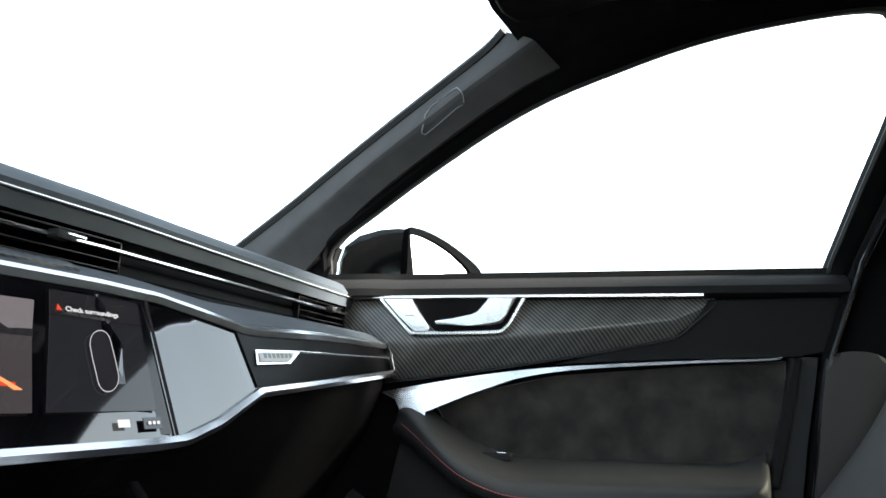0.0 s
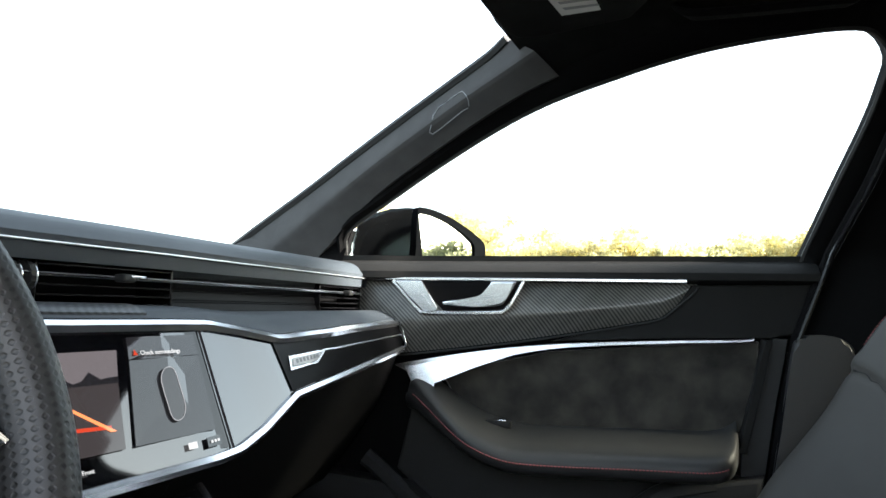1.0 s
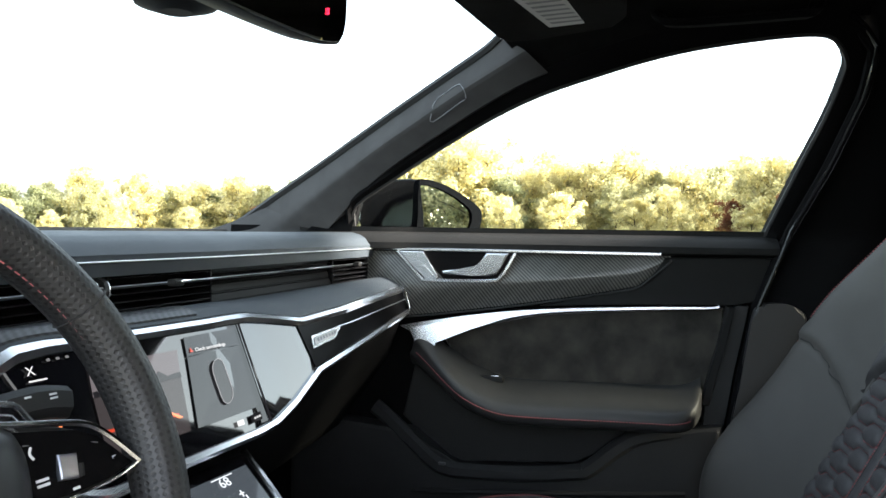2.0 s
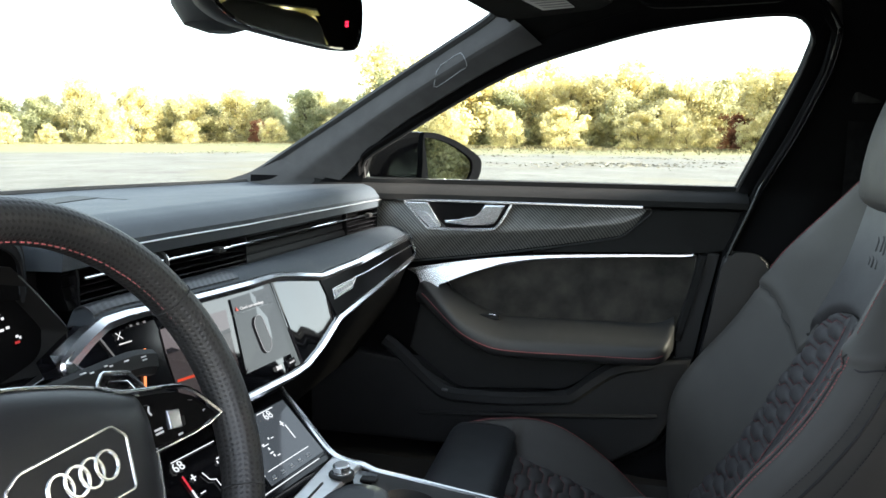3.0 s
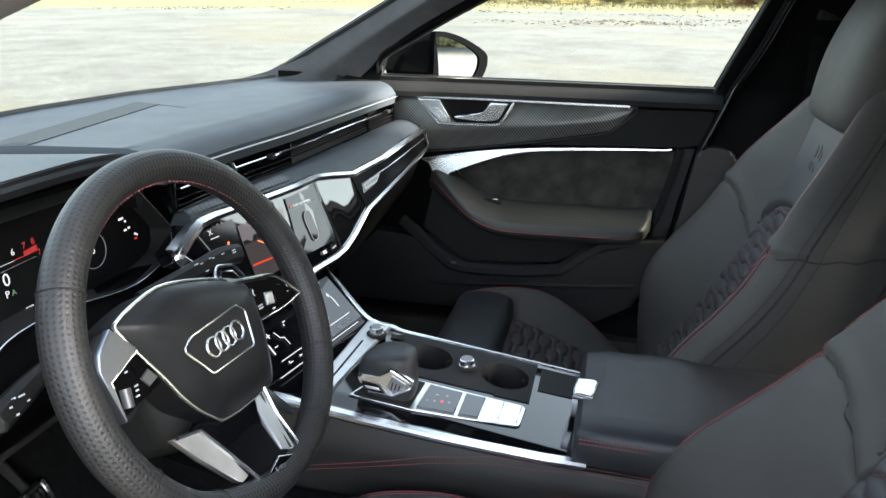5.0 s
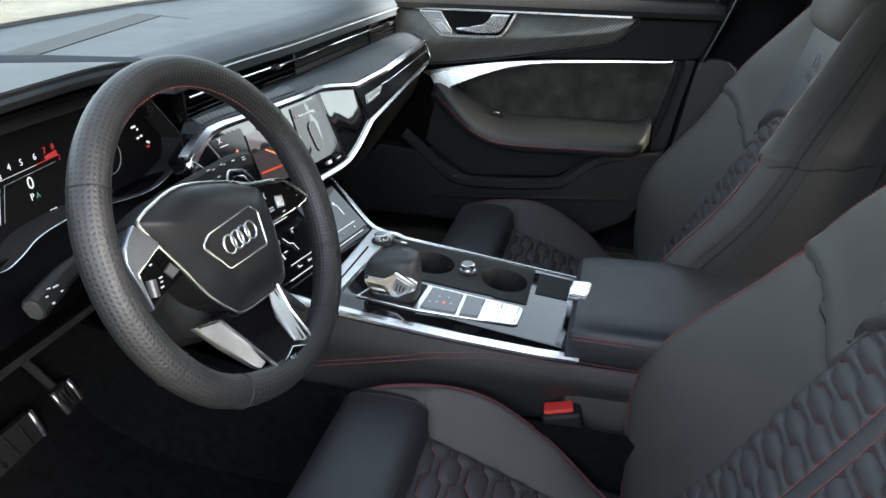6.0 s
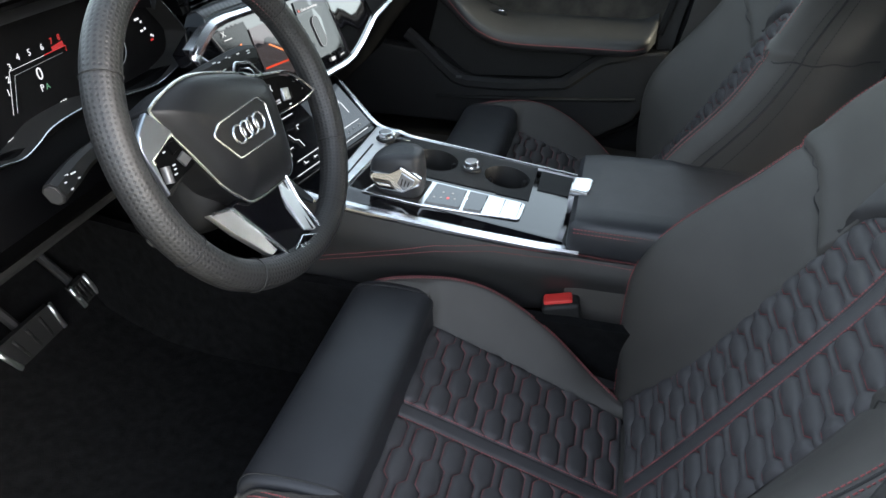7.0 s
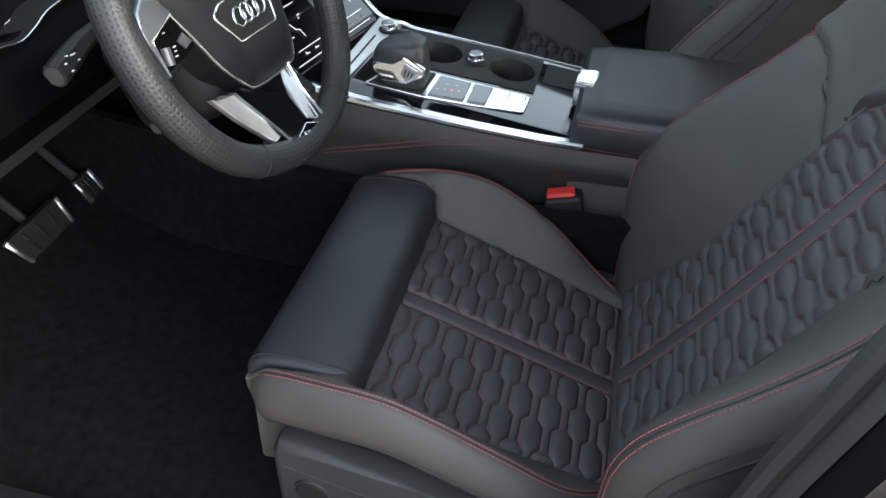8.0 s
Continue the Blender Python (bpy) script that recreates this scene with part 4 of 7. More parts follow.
# ---- the driver's door, open beside the camera; unseen, added to cut side light ----
def build_open_door():
    door = tagged(new("door_2"), "unseen open black driver's door with its window raised", "door", kind="structure")
    hinge, along = Vector((-0.42, -0.80, 0)), Vector((0.375, -0.927, 0)).normalized()
    at = lambda k, z, d=0.0: hinge + along * k + Vector((along.y, -along.x, 0)) * d + Vector((0, 0, z))
    part("door_panel", sheet(lambda u, v: at(lerp(0.0, 1.12, v), lerp(0.30, 0.985, u), 0.014 * math.sin(3.1 * u)), 12, 12, tuple(at(0, 0, -0.07) - hinge)), SOFT_BLACK, door)
    part("window_ledge", sweep([at(k, 0.972, 0.02) for k in (0.02, 0.5, 1.10)], rect(0.05, 0.03, 0.008)), DOOR_SKIN, door)
    part("armrest", sweep(smooth_path([at(0.34, 0.76, 0.03), at(0.42, 0.69, 0.06), at(0.55, 0.67, 0.07), at(0.88, 0.67, 0.06)], 5), rect(0.10, 0.06, 0.02)), FLANK_LEATHER, door)
    line = smooth_path([at(0.20, 0.985, -0.03), at(0.36, 1.09, -0.05), at(0.58, 1.20, -0.09), at(0.80, 1.255, -0.11), at(1.02, 1.27, -0.12), at(1.08, 1.24, -0.11), at(1.02, 0.985, -0.03)], 4)
    part("window_frame", sweep(line, rect(0.045, 0.03, 0.006)), SOFT_BLACK, door)
    bm = bmesh.new()
    bm.faces.new([bm.verts.new(p) for p in line])
    bmesh.ops.solidify(bm, geom=list(bm.faces), thickness=0.004)
    pane = part("pane", bm, GLASS, door)
    pane.visible_shadow = False


build_open_door()


# ---- outside mirror ----
def build_side_mirror():
    root = thing("side_mirror", "gloss black door mirror reflecting trees", "mirror", at=(-0.10, 0.84, 0.95))
    inv = Matrix.Translation((0.10, -0.84, -0.95))
    case = smooth_path([(0.0, -0.085, 0), (-0.003, -0.02, 0), (0.0, 0.046, 0), (0.012, 0.053, 0), (0.045, 0.050, 0), (0.09, 0.037, 0), (0.135, 0.017, 0), (0.166, -0.002, 0), (0.172, -0.020, 0), (0.166, -0.045, 0), (0.14, -0.075, 0), (0.09, -0.090, 0)], 3, True)
    pane = smooth_path([(0.018, -0.072, 0), (0.010, -0.02, 0), (0.003, 0.030, 0), (0.006, 0.040, 0), (0.035, 0.039, 0), (0.075, 0.028, 0), (0.112, 0.011, 0), (0.138, -0.007, 0), (0.143, -0.022, 0), (0.138, -0.042, 0), (0.118, -0.064, 0), (0.07, -0.076, 0)], 3, True)
    r, n, o = Vector((0.695, 0.719, 0)), Vector((0.719, -0.695, 0.03)).normalized(), Vector((-0.095, 0.836, 1.030))

    def ring(loop, lift, k=1.0, d=0.0, cx=0.06, shift=0.0, tilt=0.0):
        return [o + r * (cx + (p.x - cx) * k + shift) + Vector((0, 0, -0.020 + (p.y + 0.020) * k)) + n * (lift + tilt * (0.155 - p.x - 0.24 * p.y)) + Vector((-1, 0.0, 0)) * d for p in loop]
    shell = [ring(case, 0.0), ring(case, 0.0, 1.02, 0.012), ring(case, 0.0, 0.99, 0.04, shift=-0.006), ring(case, 0.0, 0.84, 0.075, shift=-0.020), ring(case, 0.0, 0.58, 0.102, shift=-0.034), ring(case, 0.0, 0.25, 0.118, shift=-0.045)]
    part("housing", loft(shell), BODY, root, "gloss black mirror housing").matrix_parent_inverse = inv
    part("rim", loft([ring(case, -0.002), ring(case, 0.006, tilt=0.1), ring(pane, 0.007, tilt=0.1), ring(pane, -0.002)], True, False), RIM_BLACK, root, "black rim round the glass").matrix_parent_inverse = inv
    part("glass", loft([ring(pane, 0.0005), ring(pane, 0.002, tilt=0.108)]), MIRROR, root, "mirror glass").matrix_parent_inverse = inv
    part("foot", rbox((-0.12, 0.80, 0.935), (0.10, 0.10, 0.03), 0.012), BODY, root).matrix_parent_inverse = inv


build_side_mirror()


# ---- dashboard ----
lip_x = table([-0.7, -0.2, -0.05, 0.02, 0.167, 0.4, 0.616, 0.70, 0.76], [-0.21, -0.20, -0.192, -0.187, -0.170, -0.158, -0.146, -0.140, -0.138])
chrome_z = table([-0.20, -0.189, -0.156, -0.130, -0.10, 0.0, 0.11, 0.168, 0.21, 0.275, 0.30, 0.46, 0.72], [0.8425, 0.8475, 0.862, 0.8715, 0.8735, 0.8715, 0.871, 0.870, 0.864, 0.853, 0.853, 0.860, 0.866])
lower_z = table([-0.20, -0.183, -0.15, -0.10, 0.10, 0.14, 0.19, 0.262, 0.395, 0.65, 0.72], [0.838, 0.822, 0.77, 0.753, 0.754, 0.755, 0.766, 0.792, 0.801, 0.820, 0.825])


def fas(y, z, off=0.0):
    """A point on the raked black fascia."""
    base = float(np.interp(y, [-0.22, -0.10, 0.10, 0.14, 0.19, 0.262, 0.395, 0.65, 0.72], [0.752, 0.752, 0.752, 0.755, 0.766, 0.792, 0.801, 0.820, 0.825]))
    x = -0.068 - float(np.interp(y, [0.30, 0.40], [0.51, 0.28])) * (z - base) - 0.05 * min(1.15, max(0.0, (0.1 - y) / 0.28))
    return Vector((x + off, y, z + 0.5 * off))


def chrome_x(y):
    return fas(y, chrome_z(y)).x


def quad_on_fascia(pts, off, bm=None):
    bm = bm or bmesh.new()
    a = [bm.verts.new(fas(y, z, off)) for y, z in pts]
    b = [bm.verts.new(fas(y, z, off - 0.0006)) for y, z in pts]
    bm.faces.new(a), bm.faces.new(b[::-1])
    for i in range(len(a)):
        bm.faces.new((a[i], a[(i + 1) % len(a)], b[(i + 1) % len(a)], b[i]))
    return bm


def fascia_matrix(y, z, off=0.002):
    r = (fas(y + 0.02, z) - fas(y - 0.02, z)).normalized()
    n = r.cross(fas(y, z + 0.01) - fas(y, z - 0.01)).normalized()
    n = n if n.x > 0 else -n
    u = n.cross(r)
    m = Matrix((r, u, n)).transposed().to_4x4()
    m.translation = fas(y, z, off)
    return m


def build_dashboard():
    dash = thing("dashboard", "black leather dashboard with chrome trim and screens", "dashboard")
    back = table([-0.8, 0.1, 0.34, 0.75, 0.8], [-0.60, -0.610, -0.585, -0.465, -0.445])

    # the pad's front edge, which gives way to the binnacle on the driver's side
    rim_x = lambda y: lip_x(y) if y > -0.15 else lerp(lip_x(-0.15), -0.42, min(1.0, (-0.15 - y) / 0.03))
    crease = table([-0.45, -0.11, 0.2, 0.45, 0.72], [0.60, 0.46, 0.34, 0.23, 0.16])

    def top(u, v):
        y = lerp(-0.70, 0.745, v)
        k = crease(y)
        z = float(np.interp(u, [0, k - 0.02, k + 0.02, 0.86, 0.93, 0.97, 1.0], [0.968, 0.9635, 0.9638, 0.9720, 0.9670, 0.960, 0.9482]))
        return (lerp(back(y), rim_x(y), u), y, z)
    part("top_pad", sheet(top, 60, 60, (-0.004, 0, -0.022)), DASH_SKIN, dash, "grained blue-black dashboard top")
    # seams and demister grille on the pad
    def pad_z(x, y):
        return top(min(1.0, (x - back(y)) / (rim_x(y) - back(y))), (y + 0.70) / 1.445)[2]
    def slot(u, v):
        y = lerp(-0.42, 0.255, v)
        x = lerp(lerp(-0.418, -0.520, v), lerp(-0.365, -0.472, v), u)
        return (x, y, pad_z(x, y) + 0.0012)
    part("demister_grille", sheet(slot, 4, 20, (0, 0, -0.006)), PLASTIC, dash, "dark demister grille")
    part("pad_seam", tube([(x, y, pad_z(x, y)) for x, y in ((-0.475, 0.255), (-0.45, 0.247), (-0.42, 0.235), (-0.395, 0.222))], 0.0008, 5), PILLAR, dash)
    part("screen_edge", tube([(back(y) - 0.004, y, pad_z(back(y) + 0.004, y) + 0.001) for y in np.linspace(-0.70, 0.74, 40)], 0.006, 6), RUBBER, dash, "black band at the foot of the windscreen")
    # bright line and body under the lip
    ys = np.linspace(-0.12, 0.735, 46)
    part("lip_strip", sweep([(lip_x(y) + 0.001, y, 0.9415) for y in ys], rect(0.004, 0.0016, 0.0005)), BRUSHED, dash, "thin bright line below the pad")

    vents = ((-0.118, -0.014), (0.022, 0.190), (0.550, 0.705))
    for y0, y1 in ((-0.13, -0.118), (-0.014, 0.022), (0.190, 0.550), (0.705, 0.740)):
        def band(u, v):
            y = lerp(y0, y1, v)
            rib = 0.0014 if (u * 5) % 1.0 < 0.16 else 0.0
            return (lip_x(y) - 0.012 - 0.008 * math.sin(math.pi * u) - rib, y, lerp(0.882, 0.941, u))
        part("vent_band", sheet(band, 50, max(2, int((y1 - y0) / 0.02)), (-0.03, 0, 0)), BAND_BLACK, dash, "ribbed satin black band between the vents", sharp=30)
    part("centre_strip", sweep([(lip_x(y) - 0.006, y, 0.9145) for y in np.linspace(-0.118, 0.70, 40)], rect(0.010, 0.0034, 0.001)), CHROME, dash, "thin chrome strip along the vents")
    for y0, y1 in vents:
        vent = part("air_vent", sheet(lambda u, v: (lip_x(lerp(y0, y1, v)) - 0.052, lerp(y0, y1, v), lerp(0.882, 0.941, u)), 2, 8, (-0.006, 0, 0)), SOFT_BLACK, dash, "dark slatted air vent")
        for y in (y0, y1):
            part("vent_side", rbox((lip_x(y) - 0.032, y, 0.9115), (0.044, 0.003, 0.058), 0.001), VENT_BLACK, vent)
        for z in (0.883, 0.9405):
            part("vent_edge", sweep([(lip_x(y) - 0.032, y, z) for y in np.linspace(y0, y1, 6)], rect(0.044, 0.003, 0.0008)), VENT_BLACK, vent)
        for z in (0.8895, 0.8975, 0.9060, 0.9235, 0.9320):
            part("slat", sweep([(lip_x(y) - 0.024, y, z) for y in np.linspace(y0 + 0.002, y1 - 0.002, 6)], rect(0.030, 0.0020, 0.0007)), VENT_BLACK, vent)
        ym = lerp(y0, y1, 0.52)
        part("vent_tab", rbox((lip_x(ym) + 0.001, ym, 0.9145), (0.012, 0.018, 0.008), 0.002), PLASTIC, vent)
        part("tab_inlay", rbox((lip_x(ym) + 0.0065, ym + 0.012, 0.916), (0.003, 0.022, 0.003), 0.001), CHROME, vent)
    for y in (-0.004, 0.011):
        wheel = [(0.0125 + (0.0009 if k % 2 else 0.0)) for k in range(36)]
        prof = [(a * math.cos(k * math.pi / 18), a * math.sin(k * math.pi / 18)) for k, a in enumerate(wheel)]
        tw = part("vent_wheel", sweep([(lip_x(y) - 0.013, y - 0.0030, 0.912), (lip_x(y) - 0.013, y + 0.0030, 0.912)], prof, up=(1, 0, 0)), PLASTIC, dash, "ribbed vent thumbwheel")
        part("wheel_edge", tube([(lip_x(y) - 0.013 + 0.0131 * math.cos(q), y + 0.0030, 0.912 + 0.0131 * math.sin(q)) for q in np.linspace(0, 6.283, 24, endpoint=False)], 0.0007, 5, True, up=(0, 1, 0)), SATIN, tw)
    # leather shelf between vents and fascia
    def shelf(u, v):
        y = lerp(-0.135, 0.735, v)
        a = Vector((lip_x(y) - 0.004, y, 0.884))
        b = Vector((chrome_x(y) - 0.004, y, chrome_z(y) + 0.003))
        p = a.lerp(b, u)
        p.z += 0.008 * math.sin(math.pi * u) + 0.004 * u
        return p
    part("shelf", sheet(shelf, 10, 44, (-0.01, 0, -0.02)), DASH_SKIN, dash, "padded shelf above the screen")

    def carb(u, v):
        p = Vector(shelf(lerp(0.02, 0.9, u), lerp(0.0, 0.26, v)))
        return p + Vector((0.001, 0, 0.0016))
    part("weave_inlay", sheet(carb, 8, 16, (0, 0, -0.003)), CARBON_FINE, dash, "dark woven inlay")
    # black glass fascia and bright surround
    def face(u, v):
        y = lerp(-0.190, 0.712, v)
        return fas(y, lerp(lower_z(y) + 0.001, chrome_z(y) - 0.001, u))
    fascia = part("fascia", sheet(face, 10, 60, (-0.03, 0, 0)), GLOSS, dash, "gloss black fascia panel")
    ys = np.linspace(-0.189, 0.705, 90)
    upper = [fas(y, chrome_z(y), 0.001) for y in ys]
    part("upper_chrome", sweep(upper, [(-0.006, -0.004), (0.004, -0.005), (0.005, 0.001), (0.0, 0.005), (-0.007, 0.005)], scale=lambda u: 1.0 + 0.7 * max(0.0, 1 - u / 0.13)), SATIN, dash, "bright aluminium trim line")
    ys = np.linspace(-0.184, 0.700, 90)
    lower = [fas(y, lower_z(y), 0.002) for y in ys]
    part("lower_chrome", sweep(lower, [(-0.006, -0.004), (0.003, -0.005), (0.005, 0.0), (0.001, 0.004), (-0.006, 0.003)]), SATIN, dash, "bright aluminium trim line")
    left = [fas(-0.178, chrome_z(-0.178), 0.001), fas(-0.1890, 0.8470, 0.002), fas(-0.1905, 0.8420, 0.003), fas(-0.186, 0.8345, 0.003), fas(-0.178, 0.8270, 0.002)]
    part("left_chrome", sweep(smooth_path(left, 5), rect(0.017, 0.010, 0.003), up=(1, 0, 0)), SATIN, dash, "broad aluminium bracket end")
    part("end_cap", sweep(smooth_path([fas(0.700, 0.868, 0.004), fas(0.706, 0.852, 0.005), fas(0.702, 0.826, 0.005)], 4), rect(0.005, 0.003, 0.001), up=(1, 0, 0)), SATIN, dash, "bright end edge")
    part("fascia_line", sweep([fas(y, float(np.interp(y, [0.38, 0.70], [0.836, 0.846])), 0.002) for y in np.linspace(0.37, 0.70, 12)], rect(0.003, 0.0024, 0.0006)), SATIN, dash)
    part("fascia_inlay", sheet(lambda u, v: fas(lerp(0.262, 0.697, v), lerp(lower_z(lerp(0.262, 0.697, v)) + 0.005, chrome_z(lerp(0.262, 0.697, v)) - 0.005, u), 0.0014), 6, 30, (-0.002, 0, 0)), BAND_BLACK, fascia, "dark satin inlay of the fascia")
    badge = part("badge_plate", quad_on_fascia([(0.274, 0.8175), (0.345, 0.8215), (0.374, 0.8355), (0.370, 0.8365), (0.283, 0.8325)], 0.003), SATIN, dash, "small rectangular silver badge")
    part("badge_field", quad_on_fascia([(0.281, 0.8205), (0.342, 0.8238), (0.360, 0.8330), (0.287, 0.8298)], 0.0045), WHITE_PRINT, badge)
    for k in range(7):
        y = 0.290 + k * 0.0085
        part("script_bar", quad_on_fascia([(y, 0.8235 + 0.0005 * k), (y + 0.005, 0.8237 + 0.0005 * k), (y + 0.007, 0.8282 + 0.0005 * k), (y + 0.001, 0.828 + 0.0005 * k)], 0.0055), GREY_LINE, badge)
    # central touch screen
    screen = part("touch_screen", quad_on_fascia([(-0.140, 0.762), (0.128, 0.760), (0.146, 0.864), (-0.140, 0.861)], 0.0012), PANEL_GLASS, dash, "lit central touch screen")
    part("screen_gap", sweep([fas(0.1325, 0.7555, 0.0016), fas(0.1515, 0.8665, 0.0016)], rect(0.002, 0.0016)), SCREEN_DARK, screen)
    G = lambda n, c, s: glow("screen_" + n, c, s * 0.48)
    cam_sky, cam_road, panel, red, orange, white = G("haze", (0.50, 0.44, 0.46), 0.07), G("road", (0.30, 0.25, 0.25), 0.035), G("panel", (0.24, 0.24, 0.26), 0.010), G("red", (0.9, 0.08, 0.03), 0.16), G("orange", (1.0, 0.28, 0.10), 0.30), G("white", (0.9, 0.9, 0.9), 0.18)
    part("road_picture", quad_on_fascia([(-0.085, 0.777), (0.012, 0.777), (0.028, 0.826), (-0.075, 0.826)], 0.002), cam_road, screen)
    part("haze_picture", quad_on_fascia([(-0.075, 0.8265), (0.0282, 0.8265), (0.038, 0.851), (-0.068, 0.851)], 0.002), cam_sky, screen)
    treeline = [(-0.075, 0.8255)] + [(-0.074 + 0.0086 * k, 0.8305 + 0.003 * math.sin(k * 2.3) + 0.002 * math.sin(k * 5.1)) for k in range(13)] + [(0.0285, 0.8255)]
    part("treeline_picture", quad_on_fascia(treeline, 0.0024), SCREEN_DARK, screen)
    part("red_guide", quad_on_fascia([(-0.078, 0.799), (0.006, 0.795), (0.005, 0.7925), (-0.079, 0.7965)], 0.0028), red, screen)
    part("orange_guide", quad_on_fascia([(-0.048, 0.824), (-0.045, 0.824), (0.009, 0.7905), (0.004, 0.7905)], 0.0030), orange, screen)
    part("orange_guide", quad_on_fascia([(-0.130, 0.790), (-0.127, 0.790), (-0.098, 0.838), (-0.101, 0.838)], 0.0030), orange, screen)
    part("plan_panel", quad_on_fascia([(0.022, 0.777), (0.117, 0.777), (0.134, 0.842), (0.047, 0.842)], 0.002), panel, screen)
    part("title_panel", quad_on_fascia([(0.047, 0.8425), (0.1342, 0.8425), (0.139, 0.861), (0.053, 0.861)], 0.0021), G("title", (0.2, 0.18, 0.19), 0.012), screen)
    words("Check surroundings", 0.0058, fascia_matrix(0.060, 0.8455, 0.003), white, screen)
    part("warning_mark", quad_on_fascia([(0.0530, 0.8458), (0.0572, 0.8458), (0.0551, 0.8500)], 0.003), red, screen)
    words("Front", 0.0048, fascia_matrix(-0.034, 0.7655, 0.0035), white, screen)
    ring = [(0.080 + 0.010 * math.cos(a) + 0.006 * math.sin(a), 0.812 + 0.022 * math.copysign(abs(math.sin(a)) ** 0.5, math.sin(a))) for a in np.linspace(0, 6.28, 28, endpoint=False)]
    part("car_picture", quad_on_fascia(ring, 0.0026), SCREEN_DARK, screen)
    part("car_outline", tube([fas(y, z, 0.0028) for y, z in ring], 0.0004, 4, True, up=(1, 0, 0)), G("grey", (0.6, 0.6, 0.62), 0.16), screen)
    part("icon_plate", quad_on_fascia([(0.096, 0.764), (0.116, 0.764), (0.118, 0.772), (0.098, 0.772)], 0.0028), panel, screen)
    part("icon_camera", quad_on_fascia([(0.074, 0.766), (0.084, 0.766), (0.085, 0.771), (0.075, 0.771)], 0.0028), white, screen)
    for k in range(3):
        part("icon_dot", quad_on_fascia([(0.101 + k * 0.005, 0.767), (0.1035 + k * 0.005, 0.767), (0.104 + k * 0.005, 0.769), (0.1015 + k * 0.005, 0.769)], 0.0036), white, screen)
    part("tab_strip", quad_on_fascia([(-0.132, 0.822), (-0.130, 0.822), (-0.142, 0.862), (-0.144, 0.862)], 0.002), G("line", (0.5, 0.5, 0.5), 0.06), screen)
    words("X", 0.011, fascia_matrix(-0.126, 0.853, 0.003), white, screen)
    part("icon_bar", quad_on_fascia([(-0.126, 0.848), (-0.110, 0.848), (-0.110, 0.8492), (-0.126, 0.8492)], 0.003), white, screen)
    for k in range(3):
        part("icon_bar", quad_on_fascia([(-0.104 + k * 0.009, 0.8615), (-0.101 + k * 0.009, 0.8615), (-0.101 + k * 0.009, 0.8635), (-0.104 + k * 0.009, 0.8635)], 0.003), G("faint", (0.6, 0.6, 0.6), 0.06), screen)
    part("dash_core", rbox((-0.44, 0.02, 0.785), (0.30, 1.43, 0.28), 0.01), RUBBER, dash)
    # lower dash, glove box and knee bolster
    def glove(u, v):
        y = lerp(0.10, 0.70, v)
        p = [(-0.076, lower_z(y) - 0.004), (-0.105, 0.74), (-0.145, 0.68), (-0.20, 0.60), (-0.32, 0.545), (-0.55, 0.56)]
        k = u * (len(p) - 1)
        i = min(int(k), len(p) - 2)
        t = k - i
        return (lerp(p[i][0], p[i + 1][0], t), y, lerp(p[i][1], p[i + 1][1], t))
    part("glove_box", sheet(glove, 15, 12, (-0.03, 0, -0.005)), SOFT_BLACK, dash, "black glove box lid")

    def knee(u, v):
        y = lerp(-0.70, -0.085, v)
        p = [(-0.215, 0.826), (-0.195, 0.80), (-0.185, 0.76), (-0.22, 0.715), (-0.33, 0.67), (-0.55, 0.62)]
        k = u * (len(p) - 1)
        i = min(int(k), len(p) - 2)
        t = k - i
        return (lerp(p[i][0], p[i + 1][0], t), y, lerp(p[i][1], p[i + 1][1], t))
    part("knee_panel", sheet(knee, 15, 12, (-0.03, 0, -0.005)), BAND_BLACK, dash, "black panel below the steering column")
    # instrument binnacle
    def hood(u, v):
        a = lerp(math.pi, 0, v)
        y = -0.41 + 0.235 * math.copysign(abs(math.cos(a)) ** 0.5, math.cos(a))
        z = 0.920 + 0.070 * abs(math.sin(a)) ** 0.45
        x = lerp(-0.205 - 0.012 * abs(math.cos(a)) ** 3, -0.50, u)
        return (x, y, z - 0.02 * u - 0.045 * max(0, u - 0.6))
    part("binnacle_hood", sheet(hood, 10, 28, (0, 0, -0.012)), DASH_SKIN, dash, "leather-covered binnacle hood")
    part("hood_front", sheet(lambda u, v: Vector(hood(0.0, v)) + Vector((0.001 - 0.004 * u, 0, -0.002 - 0.018 * u)), 4, 28, (-0.004, 0, 0)), WHEEL_LEATHER, dash, "black leather front lip of the hood")
    part("hood_liner", sheet(lambda u, v: Vector(hood(lerp(0.03, 1, u), v)) + Vector((0, 0, -0.0145)), 6, 28, (0, 0, -0.003)), SOFT_BLACK, dash, "black lining under the hood")
    outline = [(-0.66, 0.955), (-0.16, 0.950), (-0.07, 0.88), (-0.07, 0.82), (-0.15, 0.795), (-0.66, 0.795)]
    cl = lambda y, z, o=0.0: Vector((-0.238 - 0.10 * (z - 0.82) + o, y, z))
    bm = bmesh.new()
    a = [bm.verts.new(cl(y, z)) for y, z in outline]
    b = [bm.verts.new(cl(y, z, -0.03)) for y, z in outline]
    bm.faces.new(a), bm.faces.new(b[::-1])
    for i in range(len(a)):
        bm.faces.new((a[i], a[(i + 1) % len(a)], b[(i + 1) % len(a)], b[i]))
    clus = part("instrument_display", bm, SOFT_BLACK, dash, "lit digital instrument display")
